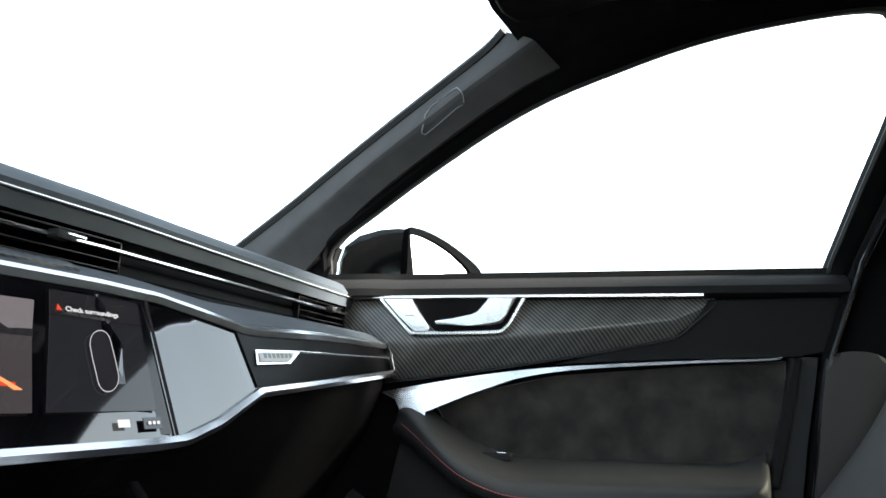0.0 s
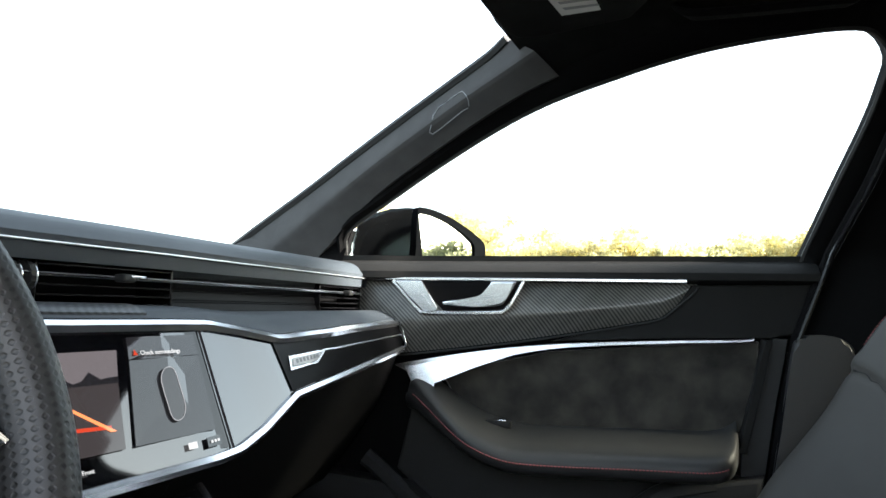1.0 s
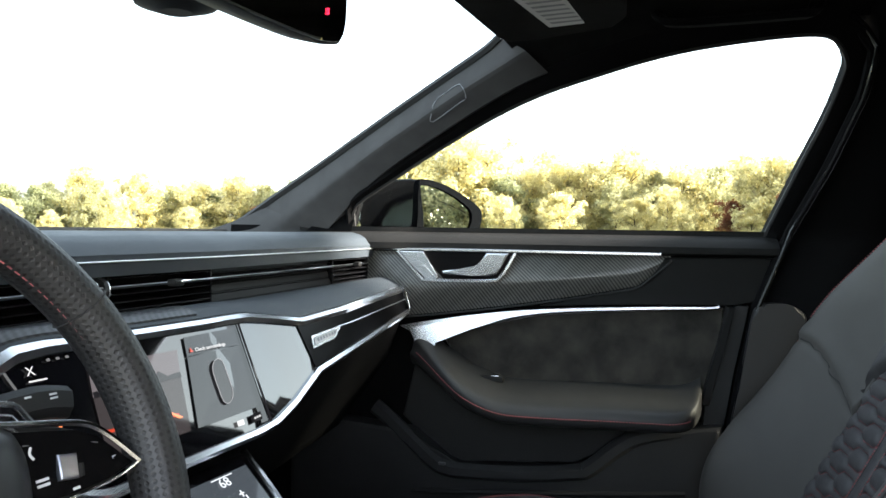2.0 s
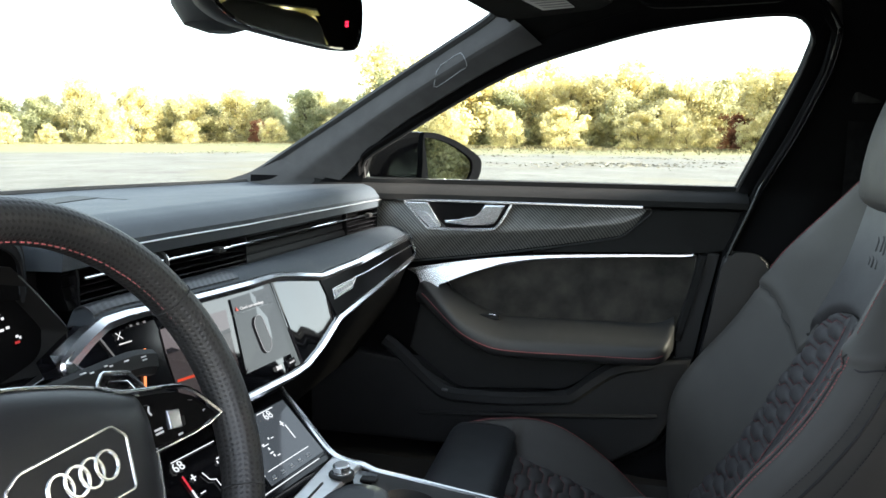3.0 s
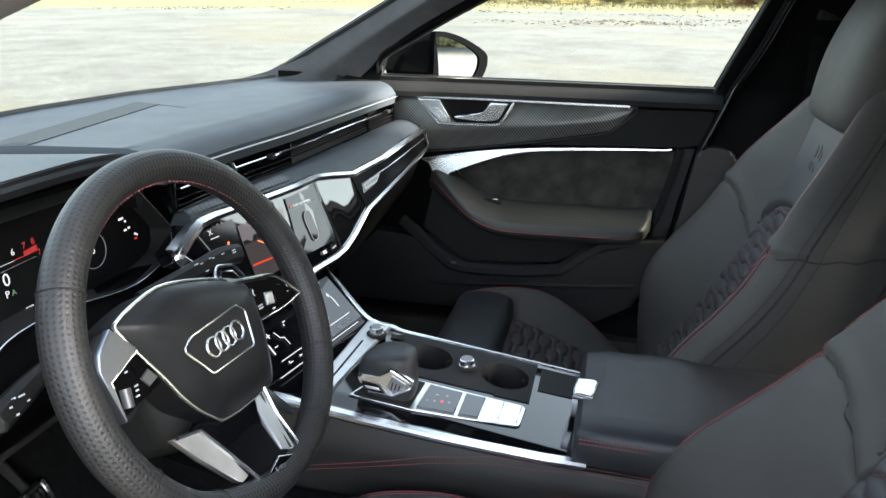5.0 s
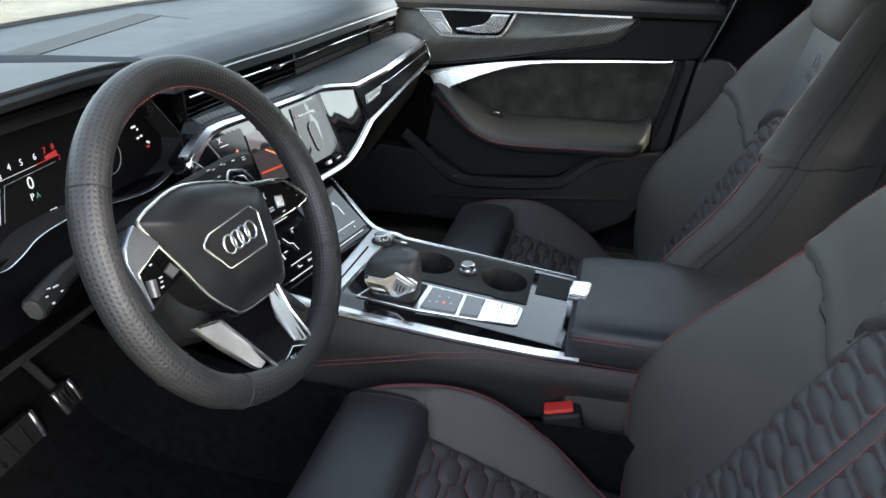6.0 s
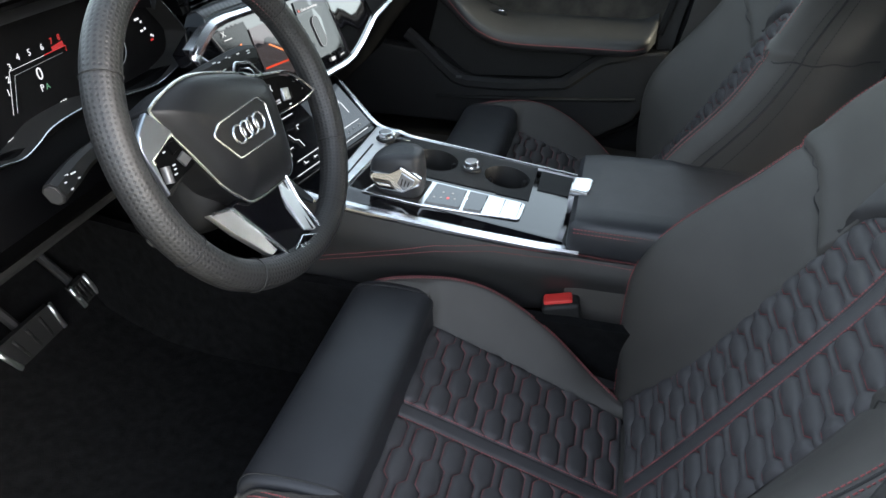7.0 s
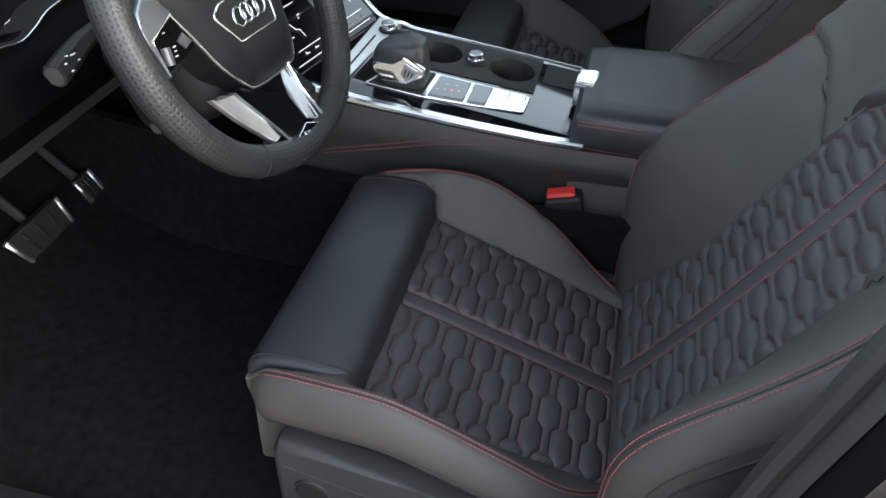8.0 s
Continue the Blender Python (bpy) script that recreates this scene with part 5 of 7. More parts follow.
    ring = [(-0.64, 0.952), (-0.30, 0.946), (-0.212, 0.941), (-0.190, 0.930), (-0.140, 0.870), (-0.136, 0.855), (-0.142, 0.838), (-0.165, 0.828), (-0.228, 0.819), (-0.300, 0.829), (-0.345, 0.838), (-0.394, 0.839), (-0.425, 0.836), (-0.448, 0.828), (-0.474, 0.823), (-0.51, 0.829), (-0.64, 0.840)]
    ring = smooth_path([(-0.203 - 0.08 * (z - 0.83), y, z) for y, z in ring], 4)
    part("cluster_rim", tube([p for p in ring if p.z < 0.935], 0.0009, 6, up=(1, 0, 0)), SATIN, clus, "thin silver rim")
    part("cluster_hollow", loft([[(p.x - d, p.y + 0.002, p.z) for p in ring] for d in (0.001, 0.045)], False), RUBBER, clus, "black inner wall of the display hollow")
    part("cluster_apron", loft([[(p.x - 0.004, p.y, p.z - 0.001) for p in ring[36:]], [(-0.225, p.y, 0.80) for p in ring[36:]]], False), SOFT_BLACK, clus)
    cw, cr, cg = glow("dial_white", (0.9, 0.92, 0.95), 0.09), glow("dial_red", (0.9, 0.06, 0.06), 0.045), glow("dial_green", (0.2, 0.5, 0.3), 0.05)

    def cm(y, z):
        n = Vector((0.995, 0, 0.10)).normalized()
        r = Vector((0, 1, 0))
        m = Matrix((r, n.cross(r), n)).transposed().to_4x4()
        m.translation = cl(y, z, 0.0015)
        return m
    for t, y, z, s, k in (("1", -0.428, 0.870, 0.010, cw), ("2", -0.422, 0.882, 0.010, cw), ("3", -0.414, 0.893, 0.010, cw), ("4", -0.399, 0.899, 0.010, cw), ("5", -0.382, 0.899, 0.010, cw), ("6", -0.362, 0.899, 0.010, cw), ("7", -0.346, 0.901, 0.010, cr), ("8", -0.333, 0.902, 0.010, cr),
                          ("0", -0.381, 0.871, 0.020, cw), ("P", -0.382, 0.859, 0.011, cw), ("A", -0.374, 0.859, 0.009, cg), ("53\u00b0", -0.362, 0.835, 0.008, cw), ("8:17", -0.412, 0.831, 0.008, cw)):
        words(t, s, cm(y, z), k, clus)
    part("gauge_line", tube([cl(-0.430, 0.850, 0.001), cl(-0.414, 0.892, 0.001), cl(-0.36, 0.893, 0.001)], 0.0003, 4), cw, clus)
    part("gauge_line", tube([cl(-0.36, 0.8932, 0.001), cl(-0.324, 0.894, 0.001), cl(-0.325, 0.888, 0.001)], 0.0006, 4), cr, clus)
    part("gauge_line", tube([cl(-0.424, 0.850, 0.001), cl(-0.409, 0.886, 0.001), cl(-0.332, 0.888, 0.001)], 0.00035, 4), GREY_LINE, clus)
    part("rule_line", tube([cl(-0.45, 0.828, 0.001), cl(-0.40, 0.836, 0.001), cl(-0.335, 0.836, 0.001)], 0.0004, 4), cw, clus)
    part("red_zone", quad_flat([cl(-0.345, 0.894, 0.0008), cl(-0.326, 0.894, 0.0008), cl(-0.326, 0.900, 0.0008), cl(-0.345, 0.898, 0.0008)]), cr, clus)
    part("warning_lamp", quad_flat([cl(-0.412, 0.829, 0.001), cl(-0.408, 0.829, 0.001), cl(-0.408, 0.836, 0.001), cl(-0.412, 0.836, 0.001)]), cr, clus)
    for y, z, w, k in ((-0.190, 0.887, 0.006, cw), (-0.184, 0.887, 0.003, cw), (-0.180, 0.882, 0.003, cw), (-0.184, 0.871, 0.005, cw), (-0.176, 0.872, 0.004, cw), (-0.168, 0.855, 0.006, cr), (-0.166, 0.861, 0.003, cw), (-0.162, 0.859, 0.002, cw)):
        part("telltale", quad_flat([cl(y, z, 0.001), cl(y + w, z, 0.001), cl(y + w, z + 0.0026, 0.001), cl(y, z + 0.0026, 0.001)]), k, clus)
    part("gauge_ring", tube([cl(-0.245 + 0.022 * math.cos(q), 0.866 + 0.022 * math.sin(q), 0.001) for q in np.linspace(0, 6.28, 28, endpoint=False)], 0.0006, 4, True, up=(1, 0, 0)), GREY_LINE, clus)
    words("0", 0.012, cm(-0.249, 0.862), cw, clus)


def quad_flat(pts):
    bm = bmesh.new()
    a = [bm.verts.new(p) for p in pts]
    b = [bm.verts.new(Vector(p) + Vector((-0.0006, 0, 0))) for p in pts]
    bm.faces.new(a), bm.faces.new(b[::-1])
    for i in range(len(a)):
        bm.faces.new((a[i], a[(i + 1) % len(a)], b[(i + 1) % len(a)], b[i]))
    return bm


build_dashboard()


# ---- steering wheel ----
def build_wheel():
    az, el = radians(-4), radians(22.9)
    n = Vector((math.cos(az) * math.cos(el), math.sin(az) * math.cos(el), math.sin(el)))
    r = Vector((0, 0, 1)).cross(n).normalized()
    u = n.cross(r)
    m = (Matrix((r, u, n)).transposed()).to_4x4() @ Matrix.Rotation(radians(-2.5), 4, "Z")
    m.translation = Vector((-0.015, -0.368, 0.838)) + r * 0.004
    root = thing("steering_wheel", "flat-bottomed perforated leather steering wheel with chrome emblem", "steering wheel")
    root.matrix_world = m

    # rim, turned a little clockwise
    turn = radians(8)

    def rim_pt(a):
        x, y = 0.171 * math.cos(a + turn), 0.171 * math.sin(a + turn)
        if y < -0.14:
            y = -0.14 + (y + 0.14) * 0.84
        return Vector((-0.006 + x * math.cos(turn) + y * math.sin(turn), 0.005 + y * math.cos(turn) - x * math.sin(turn), 0.009))
    nu, nv = 160, 18
    bm = bmesh.new()
    uvl = bm.loops.layers.uv.new("UVMap")
    grid = []
    for i in range(nu):
        a = 2 * math.pi * i / nu
        p, q = rim_pt(a), rim_pt(a + 0.01)
        t = (q - p).normalized()
        out = Vector((t.y, -t.x, 0))
        fat = 1.0 + 0.06 * abs(math.cos(a))
        grid.append([bm.verts.new(p + out * (0.0165 * fat * math.cos(b)) + Vector((0, 0, 0.0174 * fat * math.sin(b)))) for b in (2 * math.pi * j / nv for j in range(nv))])
    for i in range(nu):
        for j in range(nv):
            f = bm.faces.new((grid[i][j], grid[(i + 1) % nu][j], grid[(i + 1) % nu][(j + 1) % nv], grid[i][(j + 1) % nv]))
            for l, (s, w) in zip(f.loops, ((i, j), (i + 1, j), (i + 1, j + 1), (i, j + 1))):
                l[uvl].uv = (s / nu, w / nv)
    rim = part("rim", bm, PERFORATED, root, "black perforated leather rim")
    for a in (148, 32, 238, -28, 302, 208):
        a = radians(a)
        p, q = rim_pt(a), rim_pt(a + 0.01)
        t = (q - p).normalized()
        out = Vector((t.y, -t.x, 0))
        ring = [p + out * (0.0179 * math.cos(b)) + Vector((0, 0, 0.0189 * math.sin(b))) for b in (2 * math.pi * j / 24 for j in range(24))]
        part("rim_seam", tube(ring, 0.0006, 4, True, up=t), DARK_STITCH, rim)
    pts = []
    for i in range(200):
        a = radians(-30) + radians(240) * i / 199
        p = rim_pt(a) * (1 - 0.0165 / 0.171)
        pts.append(p + Vector((0, 0, 0.004)))
    part("inner_stitching", dashes(pts, 0.0035, 0.002, 0.0007, (0, 0, 1)), RED_STITCH, rim, "red cross stitching on the inner rim")
    # airbag pad
    pad = [(-0.1035, 0.0515), (-0.097, 0.0555), (-0.079, 0.061), (-0.040, 0.067), (0.0035, 0.060), (0.048, 0.0465), (0.078, 0.0335), (0.0845, 0.026), (0.087, 0.010), (0.082, -0.020), (0.072, -0.0575), (0.064, -0.074), (0.055, -0.080), (0.044, -0.081), (0.0, -0.0815), (-0.027, -0.0785), (-0.037, -0.0725), (-0.0595, -0.0455), (-0.076, -0.010), (-0.090, 0.018), (-0.100, 0.040)]
    loop = smooth_path([(x, y, 0) for x, y in pad], 3, True)
    dome = lambda q: -0.007 + 0.0215 * (1 - q ** 5)

    def on_pad(x, y, lift):
        """The height of the pad's face over a point of its outline plan."""
        q = 0.0
        for a, b in zip(loop, loop[1:] + loop[:1]):
            den = x * (b.y - a.y) - y * (b.x - a.x)
            if abs(den) > 1e-9:
                k = (a.x * (b.y - a.y) - a.y * (b.x - a.x)) / den
                w = ((x * k - a.x) * (b.x - a.x) + (y * k - a.y) * (b.y - a.y)) / (b - a).length_squared
                if k > 0 and 0 <= w <= 1:
                    q = max(q, 1 / k)
        return Vector((x, y, dome(min(1.0, q)) + lift))
    rings = [[Vector((p.x * k, p.y * k, z)) for p in loop] for z, k in ((-0.05, 0.96), (-0.012, 1.0)) + tuple((dome(q), q) for q in (0.99, 0.975, 0.95, 0.91, 0.85, 0.75, 0.62, 0.48, 0.34, 0.2, 0.06))]
    hub = part("airbag_pad", loft(rings), WHEEL_LEATHER, root, "smooth black leather hub pad", sharp=60)
    rimline = [Vector((p.x * 1.006, p.y * 1.006, -0.006)) for p in loop]
    part("pad_line", tube(rimline, 0.0017, 6, True, up=(0, 0, 1)), SATIN, hub)
    # emblem: shield outline and four interlaced rings as plain shapes
    hexa = [(-0.057, 0.003), (-0.056, 0.007), (-0.0485, 0.0127), (-0.045, 0.0140), (0.027, 0.0185), (0.0305, 0.0178), (0.0388, 0.0095), (0.0396, 0.0065), (0.0338, -0.0255), (0.0315, -0.0280), (-0.034, -0.0285), (-0.0375, -0.0272)]
    em = part("emblem", tube([on_pad(x, y, 0.0006) for x, y in hexa], 0.0012, 6, True, up=(0, 0, 1)), SATIN, root, "chrome shield outline with four rings")
    for k in range(4):
        cx, cy = -0.0047 + (-1.5 + k) * 0.0130, -0.0052 + (-1.5 + k) * 0.0005
        part("ring", tube([on_pad(cx + 0.0092 * math.cos(a), cy + 0.0098 * math.sin(a), 0.0012 + 0.0006 * (k % 2)) for a in np.linspace(0, 6.283, 30, endpoint=False)], 0.0014, 6, True, up=(0, 0, 1)), SATIN, em)
    # side spokes with silver edges and switch clusters
    spoke = part("spoke", prism([(-0.080, 0.050), (-0.110, 0.050), (-0.150, 0.030), (-0.164, -0.022), (-0.120, -0.028), (-0.078, -0.012)], "z", -0.028, -0.012, 0.003), PLASTIC, root)
    part("silver_blade", prism([(-0.1085, 0.0525), (-0.1300, 0.0373), (-0.1375, 0.0250), (-0.1372, 0.0080), (-0.1385, -0.0236), (-0.1351, -0.0230), (-0.1330, 0.0120), (-0.1055, 0.0220), (-0.0940, 0.0275)], "z", -0.012, -0.003, 0.0015, warp=lambda p: (p.x, p.y, p.z - 0.12 * (p.y - 0.02) + 0.10 * (p.x + 0.12))), SPOKE_METAL, spoke, "broad satin silver blade")
    part("switch_panel", prism([(-0.0930, 0.0230), (-0.1055, 0.0205), (-0.1325, 0.0100), (-0.1345, -0.0215), (-0.0795, -0.0115)], "z", -0.012, -0.005, 0.0015), BAND_BLACK, spoke, "satin black switch panel")
    part("silver_edge", tube([(-0.0935, 0.0250, -0.004), (-0.1052, 0.0215, -0.004), (-0.1322, 0.0115, -0.004), (-0.1358, -0.0220, -0.004)], 0.0015, 6, up=(0, 0, 1)), SATIN, spoke, "bright edge of the switch panel")
    part("key_face", prism([(-0.1063, 0.0190), (-0.0955, 0.0188), (-0.0918, 0.0095), (-0.1045, 0.0071)], "z", -0.006, -0.0030, 0.0008), BAND_BLACK, spoke, "dark switch key")
    part("key_face", prism([(-0.0908, 0.0057), (-0.0840, -0.0052), (-0.0965, -0.0088), (-0.1022, 0.0012)], "z", -0.006, -0.0030, 0.0008), KEY_GREY, spoke, "grey switch key")
    part("roller", sweep([(-0.1225, 0.0010, -0.004), (-0.1262, -0.0150, -0.004)], circle(0.0052, 14), up=(1, 0, 0)), KEY_GREY, spoke, "small ribbed roller")
    for x, y, w in ((-0.113, 0.0130, 0.003), (-0.109, -0.0020, 0.004), (-0.110, -0.0060, 0.003), (-0.112, -0.0105, 0.004)):
        part("key_mark", rbox((x, y, -0.0046), (w, 0.0014, 0.0010), 0.0), WHITE_PRINT, spoke)
    rise = lambda x: 0.016 * min(1.0, max(0.0, (x - 0.100) / 0.070)) ** 1.2
    up_tip = lambda p: (p.x - 1.4 * rise(p.x), p.y + 0.23 * rise(p.x), p.z + rise(p.x))
    spoke = part("spoke", prism([(0.060, 0.040), (0.095, 0.0325), (0.1216, 0.0265), (0.146, 0.0140), (0.171, -0.012), (0.141, -0.0165), (0.110, -0.0175), (0.072, -0.018)], "z", -0.028, -0.010, 0.003, warp=up_tip), PLASTIC, root)
    part("switch_panel", prism([(0.080, 0.0310), (0.102, 0.0265), (0.124, 0.0220), (0.143, 0.0120), (0.1655, -0.0112), (0.140, -0.0140), (0.112, -0.0135), (0.079, -0.0125)], "z", -0.010, -0.004, 0.0015, warp=up_tip), BAND_BLACK, spoke, "satin black switch panel")
    line = lambda pts, r: tube([up_tip(p) for p in smooth_path(pts, 4)], r, 6)
    part("silver_edge", line([(0.046, 0.0475, -0.006), (0.062, 0.0385, -0.003), (0.1216, 0.0262, -0.003), (0.1450, 0.0145, -0.003), (0.1700, -0.0115, -0.003)], 0.0020), SATIN, spoke, "satin silver edge")
    part("silver_edge", line([(0.1700, -0.0115, -0.003), (0.141, -0.0155, -0.003), (0.0766, -0.0145, -0.003)], 0.0009), SATIN, spoke, "satin silver edge")
    part("roller", prism([(0.1012, 0.0113), (0.1160, 0.0083), (0.1130, -0.0060), (0.0992, -0.0035)], "z", -0.005, 0.0006, 0.0016, 3, warp=up_tip), SPOKE_METAL, spoke, "small metal roller")
    part("roller_drum", prism([(0.1168, 0.0080), (0.1225, 0.0062), (0.1195, -0.0060), (0.1140, -0.0060)], "z", -0.005, -0.0012, 0.001, warp=up_tip), PLASTIC, spoke)
    part("key_groove", line([(0.084, 0.0215, -0.0036), (0.112, 0.0172, -0.0036), (0.139, 0.0090, -0.0036)], 0.0004), KEY_GREY, spoke)
    part("phone_mark", line([(0.0885, 0.0195, -0.0036), (0.0868, 0.0160, -0.0036), (0.0885, 0.0125, -0.0036)], 0.0008), WHITE_PRINT, spoke)
    for x, y, w in ((0.090, 0.000, 0.008), (0.090, -0.003, 0.008), (0.1195, 0.0155, 0.004), (0.1195, 0.0125, 0.006), (0.131, 0.0035, 0.0024), (0.1365, 0.0045, 0.007), (0.132, -0.0005, 0.0024), (0.148, -0.0030, 0.003), (0.112, -0.0112, 0.004)):
        part("key_mark", rbox(up_tip(Vector((x, y, -0.0036))), (w, 0.0016, 0.0020), 0.0), WHITE_PRINT, spoke)
    # lower spoke: gloss web framed by a bright edge, a brushed wedge, a slim arm and a small badge
    def tip(p):
        return (p.x, p.y, p.z + float(np.interp(-p.y, [0.07, 0.115, 0.15, 0.175], [-0.008, 0.002, 0.020, 0.028])))
    web = part("lower_spoke", prism([(-0.0606, -0.0700), (0.0450, -0.0700), (0.0400, -0.1100), (0.0340, -0.1420), (0.0265, -0.1565), (0.0129, -0.1590), (-0.0090, -0.1618), (-0.0310, -0.1612), (-0.0367, -0.1560), (-0.0400, -0.1400), (-0.0464, -0.1081)], "z", -0.014, -0.003, 0.002, warp=tip), GLOSS, root, "gloss black lower spoke")
    part("silver_wedge", prism([(-0.0889, -0.0654), (-0.0606, -0.0734), (-0.0470, -0.1080), (-0.0440, -0.1200), (-0.0430, -0.1350), (-0.0530, -0.1368), (-0.0564, -0.1330), (-0.0730, -0.0975)], "z", -0.010, -0.0015, 0.0015, warp=lambda p: (*tip(p)[:2], tip(p)[2] - 0.16 * max(0.0, -0.060 - p.x - 0.4 * (p.y + 0.07)))), BRUSHED, web, "brushed silver wedge")
    edge = [(-0.0889, -0.0650, 0), (-0.0606, -0.0728, 0), (-0.0464, -0.1081, 0), (-0.0395, -0.1420, 0), (-0.0367, -0.1550, 0), (-0.0310, -0.1609, 0), (-0.0090, -0.1612, 0), (0.0129, -0.1583, 0), (0.0262, -0.1558, 0), (0.0344, -0.1420, 0), (0.0400, -0.1100, 0), (0.0449, -0.0769, 0)]
    part("silver_edge", tube([tip(Vector((x, y, 0.0))) for x, y, _ in edge], 0.0021, 7, up=(0, 0, 1)), SATIN, web, "bright edge round the spoke")
    part("silver_arm", prism([(0.0425, -0.0780), (0.0284, -0.0823), (0.0213, -0.0950), (0.0120, -0.1389), (0.0264, -0.1482), (0.0370, -0.1100)], "z", -0.006, -0.0012, 0.0012, warp=tip), BRUSHED, web, "slim silver arm")
    part("arm_groove", tube([tip(Vector(p)) for p in ((0.0370, -0.0830, -0.001), (0.0310, -0.1100, -0.001), (0.0215, -0.1430, -0.001))], 0.0014, 5, up=(0, 0, 1)), RUBBER, web)
    part("silver_trim", prism([(0.0647, -0.0821), (0.082, -0.112), (0.0974, -0.1293), (0.0928, -0.1350), (0.076, -0.1188), (0.060, -0.090)], "z", -0.026, -0.020, 0.0015), SPOKE_METAL, web, "slim silver trim behind the spoke")
    badge = part("model_badge", prism([(-0.0330, -0.1470), (-0.0017, -0.1400), (0.0190, -0.1503), (-0.0120, -0.1580)], "z", -0.004, 0.0010, 0.001, warp=tip), GLOSS, web, "small black badge with silver letters")
    part("badge_frame", tube([tip(Vector((x, y, 0.0012))) for x, y in ((-0.0330, -0.1470), (-0.0017, -0.1400), (0.0190, -0.1503), (-0.0120, -0.1580))], 0.0007, 5, True, up=(0, 0, 1)), SATIN, badge)
    for a in (0.30, 0.58):
        q = [(lerp(-0.024, 0.004, a) + dx, lerp(-0.1470, -0.1520, a) + dy) for dx, dy in ((-0.003, -0.0028), (0.003, -0.0046), (0.006, 0.0016), (0.0, 0.0034))]
        part("badge_bar", prism(q, "z", 0.0008, 0.0018, 0.0, warp=tip), SATIN, badge)
    # column shroud and stalks
    col = part("column_shroud", rbox((0, -0.035, -0.105), (0.12, 0.13, 0.13), 0.03, 4), PLASTIC, root, "black steering column shroud")

    def stalk(name, path, wide, label, marks):
        path = smooth_path(path, 4)
        st = part(name, sweep(path, rect(wide, wide * 0.8, wide * 0.24), up=(0, 0, 1), scale=lambda q: 0.72 + 0.36 * min(1, q * 1.5)), PLASTIC, col, label)
        d = (path[-1] - path[-2]).normalized()
        cap = [path[-1] + d * 0.0006]
        part("stalk_end", sweep([cap[0] - d * 0.002, cap[0] + d * 0.0012], rect(wide * 0.86, wide * 0.66, wide * 0.2), up=(0, 0, 1)), SIDE_PLASTIC, st, "grey end button")
        for k, (x, y, w) in enumerate(marks):
            p = min(path, key=lambda q: abs(q.x - x))
            part("stalk_mark", rbox((x, p.y + y, p.z + wide * 0.44), (w, 0.0014, 0.0014), 0.0), WHITE_PRINT, st)
        return st
    stalk("indicator_stalk", [(-0.04, 0.040, -0.108), (-0.11, 0.032, -0.102), (-0.145, 0.024, -0.096), (-0.178, 0.016, -0.088)], 0.021, "black indicator stalk with white symbols", ((-0.150, 0.004, 0.006), (-0.158, 0.005, 0.004), (-0.146, -0.005, 0.005), (-0.166, 0.002, 0.005), (-0.162, -0.006, 0.003)))
    stalk("cruise_stalk", [(-0.04, -0.060, -0.105), (-0.070, -0.068, -0.100), (-0.098, -0.076, -0.094)], 0.015, "small black lower stalk", ((-0.080, 0.002, 0.004), (-0.086, -0.002, 0.003)))
    stalk("wiper_stalk", [(0.04, 0.053, -0.112), (0.12, 0.056, -0.106), (0.185, 0.058, -0.101), (0.212, 0.053, -0.098)], 0.023, "black wiper stalk with white symbols", ((0.128, 0.0075, 0.006), (0.136, 0.0050, 0.004), (0.152, 0.0060, 0.003), (0.158, 0.0045, 0.003), (0.176, 0.0040, 0.005), (0.196, 0.0035, 0.006), (0.196, 0.0005, 0.006), (0.140, -0.0060, 0.005)))
    # shift paddle behind the spoke, framed in metal
    pad_face = part("shift_paddle", prism([(0.078, 0.010), (0.0815, 0.048), (0.0905, 0.0566), (0.117, 0.0503), (0.128, 0.034), (0.134, 0.000)], "z", -0.044, -0.038, 0.002), GLOSS, root, "black shift paddle with a bright frame")
    part("paddle_frame", tube([(0.0795, 0.030, -0.038), (0.0815, 0.0465, -0.038), (0.0828, 0.0500, -0.038), (0.0890, 0.0555, -0.038), (0.0920, 0.0563, -0.038), (0.1150, 0.0510, -0.038), (0.1180, 0.0490, -0.038), (0.1270, 0.0345, -0.038), (0.131, 0.012, -0.038)], 0.0019, 6, up=(0, 0, 1)), SATIN, pad_face, "satin silver frame")
    part("paddle_line", tube([(0.0890, 0.034, -0.0375), (0.0900, 0.0455, -0.0375), (0.0940, 0.0490, -0.0375), (0.1120, 0.0445, -0.0375), (0.1185, 0.033, -0.0375)], 0.0007, 5, up=(0, 0, 1)), SATIN, pad_face)


build_wheel()


# ---- centre console ----
def con_z(x):
    return 0.600 + 0.13 * (0.35 - x)


